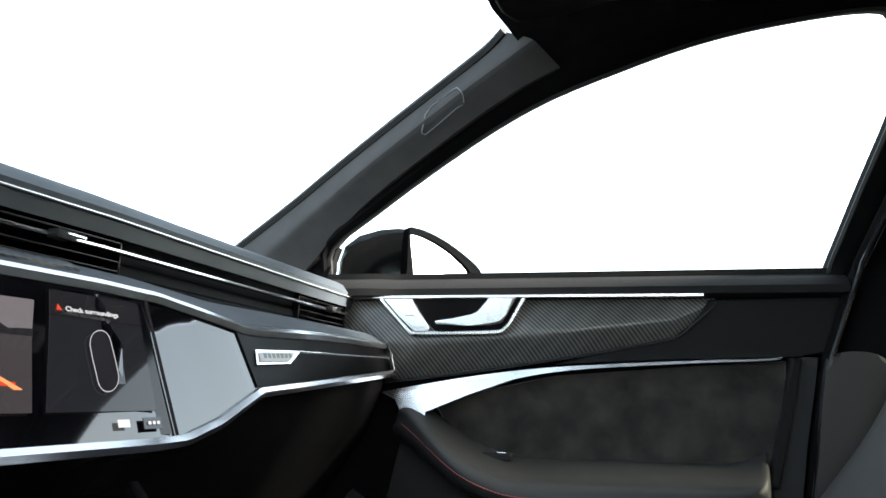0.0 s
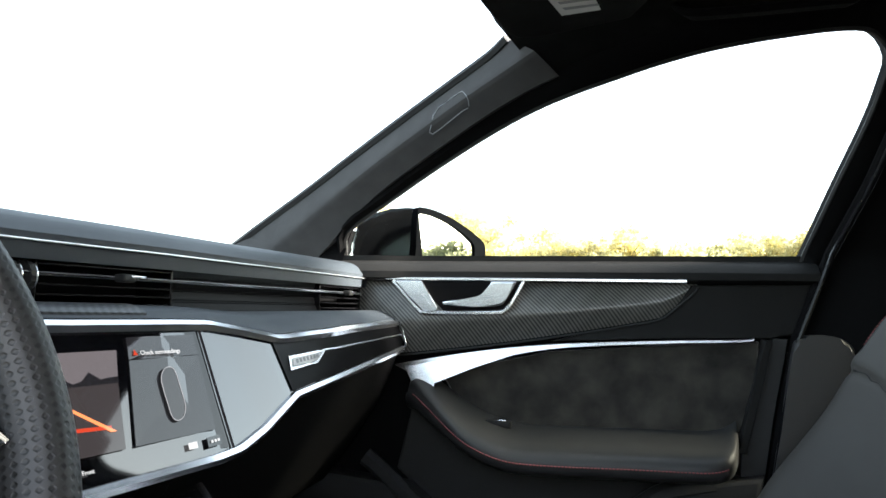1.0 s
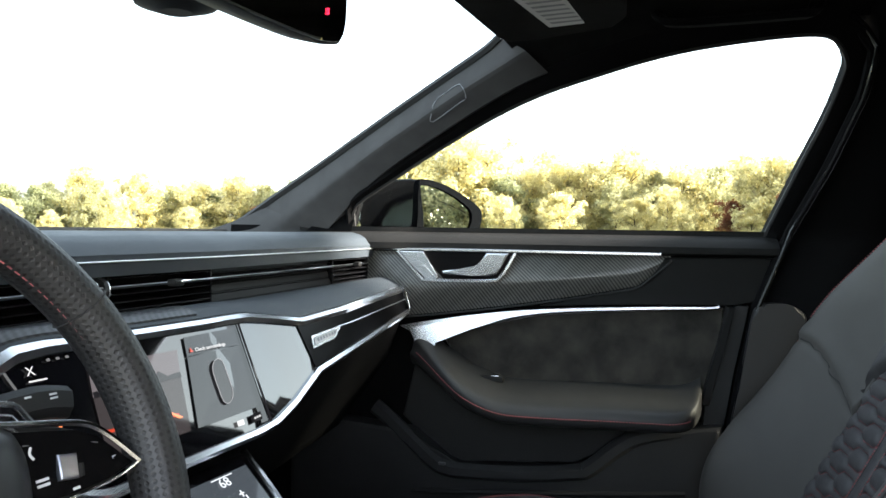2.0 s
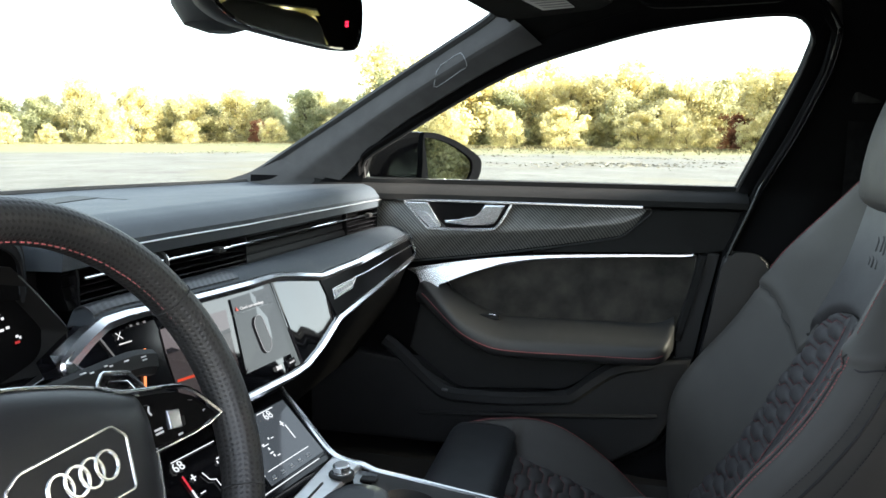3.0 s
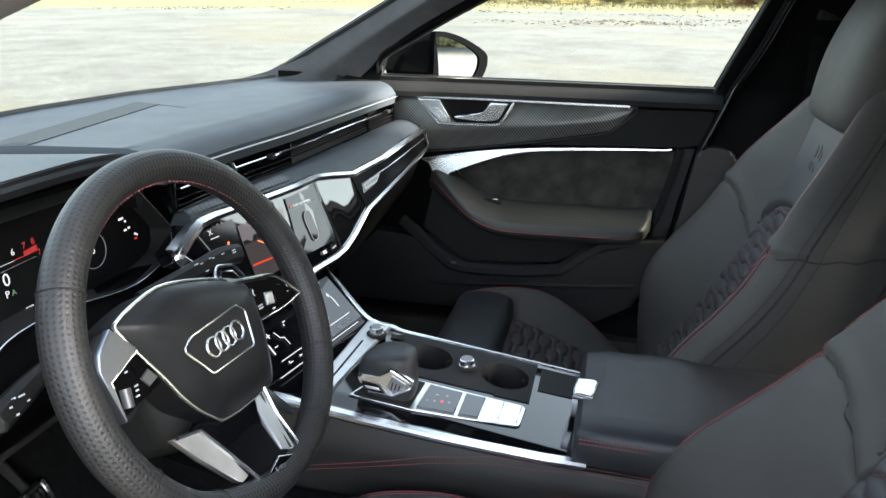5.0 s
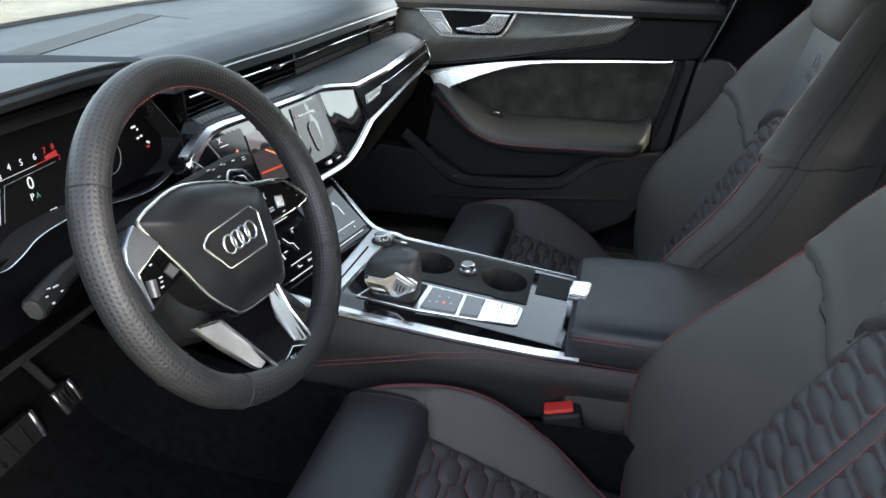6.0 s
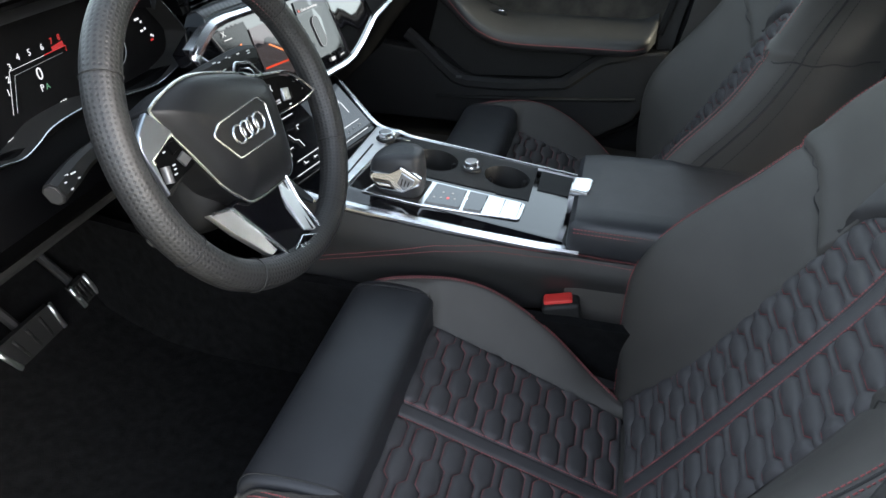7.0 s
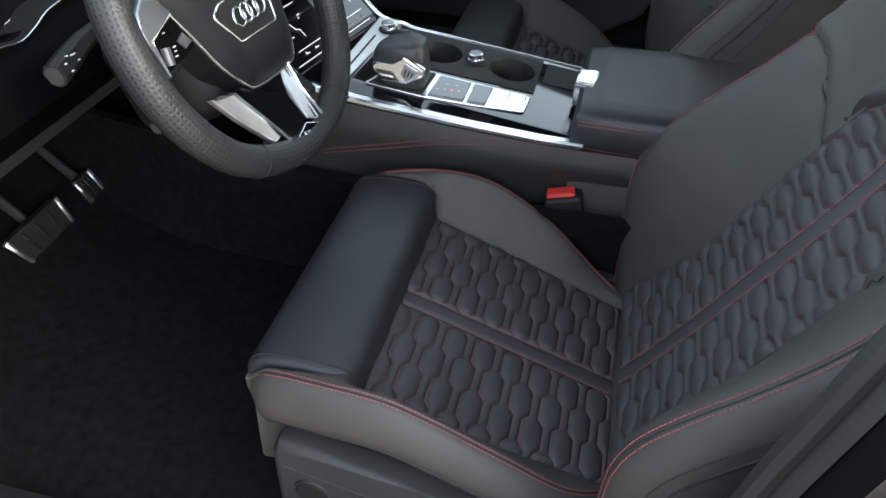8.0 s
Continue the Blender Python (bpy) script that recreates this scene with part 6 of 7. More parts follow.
def build_console():
    con = thing("centre_console", "black centre console with shifter and cup holders", "console")
    yl = table([-0.1, 0.04, 0.185, 0.304, 0.36], [-0.165, -0.165, -0.158, -0.146, -0.136])
    yr = table([-0.1, 0.04, 0.36], [0.090, 0.084, 0.084])

    def cap(u, v):
        x = lerp(0.012, 0.348, u)
        return (x, lerp(yl(x) + 0.006, yr(x), v), con_z(x))
    # deck with round cup openings: a grid with the cup cells left out, split into gloss deck and matt cup bed
    cups = [(0.112, 0.026), (0.232, 0.026)]
    nx, ny = 84, 62

    def deck_grid(keep, drop):
        bm = bmesh.new()
        vs = []
        for i in range(nx + 1):
            x = lerp(0.012, 0.348, i / nx)
            ys = [lerp(yl(x) + 0.006, yr(0.2), j / ny) for j in range(ny + 1)]
            vs.append([bm.verts.new((x, y, con_z(x) - 0.20 * max(0.0, -0.126 - y) + drop)) for y in ys])
        for i in range(nx):
            for j in range(ny):
                c = (vs[i][j].co + vs[i + 1][j + 1].co) / 2
                if keep(c.x, c.y) and all((c.x - a) ** 2 + (c.y - b) ** 2 > 0.0375 ** 2 for a, b in cups):
                    bm.faces.new((vs[i][j], vs[i + 1][j], vs[i + 1][j + 1], vs[i][j + 1]))
        for v in [v for v in bm.verts if not v.link_faces]:
            bm.verts.remove(v)
        for v in bm.verts:
            for a, b in cups:
                d = math.hypot(v.co.x - a, v.co.y - b)
                if d < 0.0405:
                    v.co.x, v.co.y = a + (v.co.x - a) * 0.0375 / d, b + (v.co.y - b) * 0.0375 / d
        ext = bmesh.ops.extrude_face_region(bm, geom=list(bm.faces))
        for e in ext["geom"]:
            if isinstance(e, bmesh.types.BMVert):
                e.co.z -= 0.012
        return bm
    in_bed = lambda x, y: 0.055 < x < 0.277 and y > -0.034 + 0.0 * x
    part("deck", deck_grid(lambda x, y: not in_bed(x, y), 0.0), DECK_GLOSS, con, "gloss black console deck")
    part("cup_bed", deck_grid(in_bed, 0.0015), PLASTIC, con, "matt black cup holder bed")
    # thin dark plate laid on the deck for the darkness of a recess
    part("deck_shade_plate", prism([(0.284, 0.008), (0.340, 0.010), (0.340, 0.078), (0.284, 0.078)], "z", 0.0, 0.0015, 0.0005, warp=lambda p: (p.x, p.y, p.z + con_z(p.x))), RUBBER, con)
    for a, b in cups:
        z = con_z(a)
        prof = [(0.0378, 0.001), (0.0365, 0.003), (0.0345, 0.0), (0.033, -0.05), (0.030, -0.062), (0.0, -0.063)]
        rings = [[(a + r * math.cos(t), b + r * math.sin(t), z + h - 0.13 * (r * math.cos(t))) for t in np.linspace(0, 6.283, 28, endpoint=False)] for r, h in ((0.0395, -0.004), (0.0392, 0.0015), (0.0375, 0.002), (0.0365, 0.0), (0.034, -0.05), (0.030, -0.064), (0.001, -0.065))]
        cup = part("cup_holder", loft(rings, True, False), PLASTIC, con, "round black cup holder", sharp=50)
        for k in range(3):
            t = 0.6 + k * 2.09
            part("cup_tab", rbox((a + 0.033 * math.cos(t), b + 0.033 * math.sin(t), z - 0.018), (0.008, 0.008, 0.016), 0.003), PLASTIC, cup)
    thing_part_knob(0.172, 0.026, con_z(0.172) + 0.002, 0.0115, 0.013, con, "start_knob", "black knob with ribbed silver collar")
    # shift plate
    plate = [(0.032, -0.126), (0.060, -0.044), (0.128, -0.046), (0.122, -0.130), (0.045, -0.134)]
    w = lambda p: (p.x, p.y, p.z + con_z(p.x))
    part("shift_plate", prism([(0.036, -0.128), (0.062, -0.048), (0.268, -0.046), (0.274, -0.052), (0.271, -0.098), (0.266, -0.102), (0.128, -0.126)], "z", 0.0, 0.0025, 0.001, warp=w), SATIN, con, "satin aluminium control plate")
    part("shift_well", prism([(0.042, -0.124), (0.065, -0.052), (0.126, -0.052), (0.122, -0.122)], "z", 0.0015, 0.0045, 0.001, warp=w), PLASTIC, con)
    part("shift_display", prism([(0.130, -0.118), (0.134, -0.054), (0.182, -0.054), (0.182, -0.112)], "z", 0.0015, 0.0048, 0.001, warp=w), GLOSS, con, "dark gear display")
    part("park_button", prism([(0.187, -0.111), (0.187, -0.054), (0.216, -0.053), (0.214, -0.107)], "z", 0.0015, 0.005, 0.001, warp=w), GLOSS, con)
    part("silver_button", prism([(0.218, -0.104), (0.219, -0.054), (0.243, -0.053), (0.241, -0.101)], "z", 0.0015, 0.005, 0.001, warp=w), SATIN, con)
    part("silver_button", prism([(0.245, -0.101), (0.247, -0.053), (0.268, -0.052), (0.266, -0.098)], "z", 0.0015, 0.005, 0.001, warp=w), SATIN, con)
    lw, lr = glow("gear_white", (0.8, 0.8, 0.8), 0.04), glow("gear_red", (0.9, 0.05, 0.05), 0.22)
    for k, (x, y) in enumerate(((0.140, -0.098), (0.150, -0.095), (0.160, -0.092), (0.170, -0.090), (0.164, -0.075), (0.150, -0.078))):
        part("gear_mark", rbox((x, y, con_z(x) + 0.0050), (0.003, 0.004, 0.0005), 0.0), lr if k == 2 else lw, con)
    # gear selector
    rows = ((0.630, 0.80, 0.0), (0.648, 0.94, 0.0), (0.664, 1.0, 0.0), (0.680, 1.0, 0.0), (0.690, 0.97, 0.001), (0.697, 0.90, 0.003), (0.7005, 0.78, 0.004), (0.7015, 0.5, 0.004))
    plan = smooth_path([(0.046, -0.098, 0), (0.050, -0.118, 0), (0.062, -0.124, 0), (0.100, -0.123, 0), (0.118, -0.116, 0), (0.124, -0.100, 0), (0.123, -0.078, 0), (0.114, -0.064, 0), (0.094, -0.058, 0), (0.066, -0.062, 0), (0.052, -0.074, 0)], 4, True)
    rings = [[(0.087 + (p.x - 0.087) * k + d - 0.10 * (z - 0.664), -0.092 + (p.y + 0.092) * k, z - 0.18 * max(0.0, 0.075 - p.x) * (z > 0.67)) for p in plan] for z, k, d in rows]
    sel = part("gear_selector", loft(rings), THIGH_LEATHER, con, "chunky leather gear selector with chrome grip", sharp=50)
    face = [(0.049, 0.674), (0.056, 0.679), (0.082, 0.674), (0.096, 0.690), (0.101, 0.689), (0.127, 0.673), (0.124, 0.662), (0.100, 0.647), (0.063, 0.649), (0.051, 0.664)]
    part("selector_chrome", prism(face, "y", -0.1285, -0.116, 0.003, 2), SATIN, sel, "polished metal grip")
    part("grip_slot", prism([(0.055, 0.668), (0.081, 0.6655), (0.090, 0.652), (0.065, 0.653), (0.057, 0.661)], "y", -0.1300, -0.127, 0.0008), GLOSS, sel, "dark slot in the grip")
    part("grip_bar", prism([(0.060, 0.663), (0.080, 0.661), (0.083, 0.657), (0.064, 0.658)], "y", -0.1312, -0.1295, 0.0005), SATIN, sel)
    part("release_button", prism([(0.092, 0.664), (0.099, 0.681), (0.118, 0.671), (0.116, 0.664), (0.101, 0.653)], "y", -0.1302, -0.127, 0.0012), SPOKE_METAL, sel, "ribbed side button")
    for k in range(3):
        part("button_rib", prism([(0.097 + 0.005 * k, 0.661), (0.100 + 0.005 * k, 0.673 - 0.002 * k), (0.1015 + 0.005 * k, 0.672 - 0.002 * k), (0.0985 + 0.005 * k, 0.660)], "y", -0.1314, -0.1298, 0.0003), RUBBER, sel)
    # raked climate screen, silver shelf and volume knob
    def slope(u, y, o=0.0):
        k = (o * 0.593, o * 0.805)
        return Vector((lerp(-0.105, -0.012, u) + 0.20 * (y - 0.094) + k[0], y + 0.040 * (1 - u), lerp(0.718, 0.650, u) + k[1]))
    bm = sheet(lambda u, v: slope(u, lerp(-0.160, 0.094, v)), 6, 10, (-0.02, 0, -0.02))
    clim = part("climate_screen", bm, PANEL_GLASS, con, "black glass climate control screen")
    part("climate_picture", sheet(lambda u, v: slope(lerp(0.13, 0.90, u), lerp(-0.020, 0.086, v), 0.0015), 2, 2, (-0.0006, 0, -0.0006)), glow("climate_field", (0.30, 0.36, 0.42), 0.022), clim, "lit picture of the seat climate")
    cwt = glow("climate_white", (0.85, 0.9, 0.95), 0.11)
    n, r = Vector((0.593, -0.10, 0.805)).normalized(), Vector((0.20, 1, 0)).normalized()

    def sm(u, y):
        m = Matrix((r, n.cross(r), n)).transposed().to_4x4()
        m.translation = slope(u, y, 0.003)
        return m
    words("68", 0.0165, sm(0.262, 0.036), cwt, clim)
    words("68", 0.0165, sm(0.300, -0.121), cwt, clim)
    cred = glow("climate_red", (0.9, 0.05, 0.08), 0.07)

    def icon(u, y, du, dy, m=cwt):
        part("climate_icon", sheet(lambda a, b: slope(u + du * a, y + dy * b, 0.0025), 1, 1, (-0.0004, 0, -0.0004)), m, clim)
    icon(0.36, -0.1165, 0.16, 0.0022, cred)
    icon(0.52, -0.1160, 0.15, 0.0022)
    icon(0.41, 0.0585, 0.19, 0.0014)
    for u, y in ((0.415, -0.108), (0.375, 0.052)):
        icon(u, y, 0.012, 0.007)
        icon(u - 0.03, y + 0.0027, 0.072, 0.0016)
    icon(0.585, -0.108, 0.012, 0.007)
    for a, b, y0, y1 in ((0.42, 0.52, -0.092, -0.088), (0.52, 0.55, -0.088, -0.080), (0.55, 0.66, -0.081, -0.080)):
        part("climate_line", tube([slope(a, y0, 0.0028), slope(b, y1, 0.0028)], 0.0007, 4), cwt, clim)
    for u, y, du, dy in ((0.36, -0.064, 0.014, 0.006), (0.39, -0.066, 0.03, 0.0015), (0.48, 0.005, 0.03, 0.003), (0.50, 0.009, 0.012, 0.006), (0.54, 0.010, 0.03, 0.002), (0.60, 0.008, 0.014, 0.006), (0.63, 0.011, 0.03, 0.002), (0.66, 0.016, 0.012, 0.005), (0.44, 0.020, 0.025, 0.0015), (0.46, 0.024, 0.010, 0.005)):
        icon(u, y, du, dy)
    for k in range(5):
        icon(0.820, -0.012 + 0.017 * k, 0.022, 0.0045, GREY_LINE)
        icon(0.852, -0.013 + 0.017 * k, 0.008, 0.0065, GREY_LINE)
    icon(0.825, -0.104, 0.035, 0.002)
    icon(0.850, -0.102, 0.012, 0.006)
    icon(0.835, -0.079, 0.030, 0.002)
    icon(0.845, -0.076, 0.012, 0.005)
    for u, y0, y1 in ((0.185, -0.118, -0.052), (0.150, 0.029, 0.060), (0.775, -0.114, -0.020), (0.755, -0.012, 0.068), (0.935, -0.135, 0.070)):
        part("climate_rule", sheet(lambda a, b: slope(u + 0.010 * a, lerp(y0, y1, b), 0.0025), 1, 1, (-0.0004, 0, -0.0004)), cwt, clim)
    part("screen_split", sheet(lambda a, b: slope(0.928 + 0.008 * a, lerp(-0.158, 0.093, b), 0.0012), 1, 4, (-0.0008, 0, -0.0008)), RUBBER, clim)
    edge = [slope(-0.02, 0.0965, 0.002), slope(0.5, 0.0955, 0.002), slope(0.95, 0.0945, 0.002), (0.006, 0.094, 0.647), (0.03, 0.090, con_z(0.03) + 0.004)]
    xs = np.linspace(0.05, 0.352, 10)
    part("right_strip", sweep(smooth_path(edge + [(x, yr(x) + 0.004, con_z(x) + 0.001) for x in xs], 4), rect(0.008, 0.007, 0.002)), SATIN, con, "bright aluminium edge strip")
    xs = np.linspace(-0.06, 0.362, 16)
    part("left_strip", sweep([(x, yl(x), con_z(x) - 0.006) for x in xs], rect(0.016, 0.010, 0.003)), SATIN, con, "bright aluminium edge strip")
    part("left_step", sweep([(x, yl(x) + 0.009, con_z(x) - 0.009) for x in xs], rect(0.010, 0.010, 0.002)), GLOSS, con)
    shelf = [(-0.016, -0.160), (-0.012, 0.092), (0.030, 0.090), (0.016, -0.06), (0.012, -0.160)]
    part("silver_shelf", prism(shelf, "z", 0.632, 0.650, 0.003, warp=lambda p: (p.x, p.y, p.z + 0.10 * (0.0 - p.x))), BRUSHED, con, "satin aluminium shelf with the volume knob")
    def lower_row(u, v):
        y = lerp(-0.158, 0.092, v)
        a = slope(1.0, y, 0.0)
        return a.lerp(Vector((-0.014, y, 0.651)), u)
    part("glass_strip", sheet(lower_row, 2, 8, (0, 0, -0.012)), PANEL_GLASS, con, "black glass row below the climate screen")
    part("hazard_switch", sheet(lambda u, v: Vector(lower_row(lerp(0.30, 0.62, u), lerp(0.375, 0.425, v))) + Vector((0.0004, 0, 0.0012)), 1, 1, (0, 0, -0.0008)), RED_PLASTIC, con)
    part("shelf_groove", prism([(0.000, -0.12), (0.004, 0.02), (0.006, 0.02), (0.002, -0.12)], "z", 0.6495, 0.6515, 0.0), RUBBER, con)
    thing_part_knob(0.018, 0.050, 0.649, 0.011, 0.013, con, "volume_knob", "ribbed silver volume knob")
    part("memory_slot", rbox((0.050, 0.062, con_z(0.05) + 0.002), (0.022, 0.012, 0.004), 0.002, m=None), PLASTIC, con)
    # body: leather-wrapped sides
    def side(s):
        def f(u, v):
            x = lerp(-0.13, 0.72, v)
            y0 = (yl(min(max(x, -0.1), 0.36)) - 0.006) if s < 0 else yr(0.1) + 0.008
            top = con_z(min(x, 0.36)) - 0.012 if x > -0.06 else lerp(0.69, con_z(-0.06) - 0.012, (x + 0.13) / 0.07)
            z = lerp(top, 0.475, u)
            bulge = 0.006 * math.sin(math.pi * min(1, u * 1.6)) - 0.034 * max(0.0, u - 0.25)
            return (x, y0 + s * bulge, z)
        return f
    for s in (-1, 1):
        body = part("side_panel", sheet(side(s), 12, 34, (0, -s * 0.02, 0)), FLANK_LEATHER, con, "black leather console flank")
        f = side(s)
        for du in (0.0, 0.032):
            line = []
            for v in np.linspace(0.12, 0.70, 30):
                x = lerp(-0.13, 0.72, v)
                z = float(np.interp(x, [-0.05, 0.05, 0.155, 0.24, 0.34, 0.45], [0.530, 0.563, 0.592, 0.600, 0.594, 0.590])) - 0.28 * du
                us = np.linspace(0, 1, 60)
                line.append(Vector(min((f(u, v) for u in us), key=lambda q: abs(q[2] - z))) + Vector((0, s * 0.001, 0.0005)))
                line[-1].z = z
            part("flank_stitching", dashes(line, 0.0030, 0.0018, 0.0006, (0, s, 0.3)), RED_STITCH, body, "red double stitching")
    for s in (-1, 1):
        def tun(u, v, s=s):
            x = lerp(-0.95, 0.72, v)
            k0 = float(np.interp(x, [-0.55, -0.30, -0.10, 0.72], [0.06, 0.105, 0.150, 0.160]))
            k1 = float(np.interp(x, [-0.55, -0.40, 0.10, 0.72], [0.065, 0.105, 0.120, 0.150]))
            return (x, s * (lerp(k0, k1, u) - 0.012 * math.sin(3.14 * u)) - 0.03, lerp(0.50, 0.255, u))
        part("tunnel_carpet", sheet(tun, 8, 20, (0, -s * 0.02, 0)), CARPET, con, "dark carpet along the tunnel")
    # padded armrest
    prof = []
    for x, zt, zb, a, b in ((0.343, 0.606, 0.600, -0.128, 0.086), (0.345, 0.638, 0.592, -0.138, 0.096), (0.352, 0.646, 0.586, -0.142, 0.100), (0.38, 0.650, 0.584, -0.145, 0.104), (0.50, 0.652, 0.582, -0.150, 0.108), (0.66, 0.648, 0.58, -0.150, 0.108), (0.70, 0.64, 0.59, -0.142, 0.10)):
        c, w2, h2, zc = (a + b) / 2, (b - a) / 2, (zt - zb) / 2, (zt + zb) / 2
        ring = []
        for k in range(28):
            t = 2 * math.pi * k / 28
            sg = lambda q, e: math.copysign(abs(q) ** e, q)
            ring.append((x, c + w2 * sg(math.cos(t), 0.28), zc + h2 * sg(math.sin(t), 0.42)))
        prof.append(ring)
    arm = part("armrest", loft(prof), THIGH_LEATHER, con, "padded black leather armrest lid")
    for dz in (0.0, 0.006):
        line = [(x, -0.1435 - 0.02 * (x - 0.36), 0.629 + dz) for x in np.linspace(0.352, 0.68, 20)]
        part("lid_stitching", dashes(line, 0.0034, 0.0016, 0.0007, (0, -1, 0.2), lift=0.0012), RED_STITCH, arm, "red double stitching")
        line = [(0.3440, y, 0.622 + dz) for y in np.linspace(-0.13, 0.09, 20)]
    part("box_body", prism([(0.35, -0.138), (0.70, -0.140), (0.70, 0.10), (0.35, 0.098)], "z", 0.42, 0.583, 0.006), LEATHER_SOFT, con)
    part("release_tab", prism([(0.338, -0.060), (0.364, -0.066), (0.372, -0.022), (0.366, -0.014), (0.340, -0.016)], "z", 0.642, 0.653, 0.003), SATIN, con, "bright aluminium release tab")
    part("tab_front", prism([(0.337, -0.058), (0.345, -0.060), (0.346, -0.016), (0.338, -0.018)], "z", 0.612, 0.646, 0.002), SATIN, con)


def thing_part_knob(x, y, z, r, h, parent, name, label):
    prof = [(r * 1.25, 0.0), (r * 1.25, 0.003), (r * 0.9, 0.004), (r * 0.85, h * 0.45), (r * 0.98, h * 0.5), (r * 0.98, h * 0.95), (r * 0.9, h), (0.0005, h)]
    n = 36
    rings = []
    for i, (a, hh) in enumerate(prof):
        rings.append([(x + a * (1 + (0.03 if (k % 2 and 3 < i < 6) else 0)) * math.cos(6.2832 * k / n), y + a * (1 + (0.03 if (k % 2 and 3 < i < 6) else 0)) * math.sin(6.2832 * k / n), z + hh) for k in range(n)])
    ob = part(name, loft(rings), SATIN, parent, label)
    part("knob_base", loft([[(x + a * math.cos(6.2832 * k / n), y + a * math.sin(6.2832 * k / n), z + hh) for k in range(n)] for a, hh in ((r * 1.45, -0.004), (r * 1.45, 0.002), (r * 1.2, 0.0035))]), RUBBER, ob)
    part("knob_cap", loft([[(x + a * math.cos(6.2832 * k / n), y + a * math.sin(6.2832 * k / n), z + hh) for k in range(n)] for a, hh in ((r * 0.8, h), (r * 0.8, h + 0.0012), (r * 0.7, h + 0.0016))]), GREY_LINE, ob)
    return ob


build_console()


# ---- rear-view mirror, sun visor, grab handle, pedals, belt parts ----
def build_small():
    root = thing("rearview_mirror", "frameless dark rear-view mirror on the windscreen", "mirror")
    r = Vector((0.325, 1.0, 0.0)).normalized()
    n = Vector((1.0, -0.325, -0.10)).normalized()
    up = n.cross(r)
    up = up if up.z > 0 else -up
    o = Vector((-0.006, -0.030, 1.197))
    outl = [(-0.118, 0.004), (-0.108, 0.026), (-0.085, 0.033), (0.085, 0.037), (0.112, 0.033), (0.123, 0.022), (0.126, -0.008), (0.121, -0.026), (0.108, -0.033), (0.06, -0.036), (-0.06, -0.030), (-0.100, -0.020), (-0.115, -0.008)]
    loop = smooth_path([(a, b, 0) for a, b in outl], 3, True)
    ring = lambda k, d: [o + r * (p.x * k * 0.975) + up * (p.y * k) + n * d for p in loop]
    part("casing", loft([ring(0.97, 0.004), ring(1.0, 0.0), ring(1.0, -0.010), ring(0.93, -0.028), ring(0.72, -0.045), ring(0.4, -0.052)]), PLASTIC, root, "black plastic casing")
    part("glass", loft([ring(0.965, 0.004), ring(0.955, 0.0052), ring(0.9, 0.0054)]), DARK_MIRROR, root, "dark dimming mirror glass")
    mt = Matrix((r, up, n)).transposed().to_4x4()
    mt.translation = o + r * 0.086 - up * 0.008 + n * 0.0066
    words("S", 0.009, mt, glow("compass_red", (1.0, 0.02, 0.06), 0.5), root)
    part("stem", tube([o - n * 0.04, o - n * 0.07 + up * 0.02, Vector((-0.13, -0.06, 1.275))], 0.016, 10), PLASTIC, root)
    part("sensor_pod", loft([[Vector((-0.09, -0.025, 1.225)) + Vector((0.05 * k * math.cos(t), 0.045 * k * math.sin(t), z)) for t in np.linspace(0, 6.283, 20, endpoint=False)] for k, z in ((0.3, -0.052), (0.75, -0.045), (1.0, -0.025), (1.05, 0.0), (1.1, 0.08))]), PLASTIC, root)

    vis = thing("sun_visor", "black folded sun visor with a white warning label", "visor")
    poly = [(0.085, 0.03), (0.10, 0.20), (0.135, 0.440), (0.150, 0.466), (0.185, 0.470), (0.300, 0.440), (0.318, 0.40), (0.310, 0.03)]
    lean = lambda p: (p.x, p.y, p.z + 0.009 + 0.05 * p.x + 0.0105 * (0.24 - p.y))
    part("panel", prism(poly, "z", 1.247, 1.262, 0.006, 3, warp=lean), HEADLINER, vis, "black cloth visor board")
    lab = part("warning_label", prism([(0.178, 0.262), (0.214, 0.402), (0.262, 0.398), (0.236, 0.255)], "z", 1.2455, 1.2465, 0.0, warp=lean), WHITE_PRINT, vis, "white printed warning label")
    for k in range(7):
        q = 0.27 + k * 0.018
        x0 = 0.186 + (q - 0.262) * 0.26
        part("print_bar", prism([(x0, q), (x0 + 0.003, q + 0.007), (x0 + 0.045, q + 0.005), (x0 + 0.042, q)], "z", 1.2448, 1.2453, 0.0, warp=lean), GREY_LINE, lab)
    gh = thing("grab_handle", "black roof grab handle above the door", "handle")
    pts = smooth_path([(0.36, 0.49, 1.310), (0.37, 0.475, 1.288), (0.40, 0.468, 1.280), (0.54, 0.468, 1.284), (0.57, 0.475, 1.290), (0.58, 0.49, 1.32)], 5)
    part("grip", sweep(pts, rect(0.022, 0.012, 0.004)), SOFT_BLACK, gh)

    # pedals: brake pad and hanging accelerator, metal-edged
    def pedal(name, label, pts, h):
        p = thing(name, label, "pedal", "pedals")
        a, b, c, d = (Vector(q) for q in pts)
        nn = (b - a).cross(d - a).normalized()
        nn = nn if nn.x > 0 else -nn
        bm = bmesh.new()
        loft([[a, b, c, d], [a + nn * h, b + nn * h, c + nn * h, d + nn * h]], True, True, bm)
        part("pad", bm, RUBBER, p, "ribbed black rubber pad")
        for e, f in ((a, d), (b, c)):
            part("metal_edge", sweep([e + nn * h, f + nn * h], rect(0.009, 0.006, 0.0015), up=nn), BRUSHED, p, "bright metal edge")
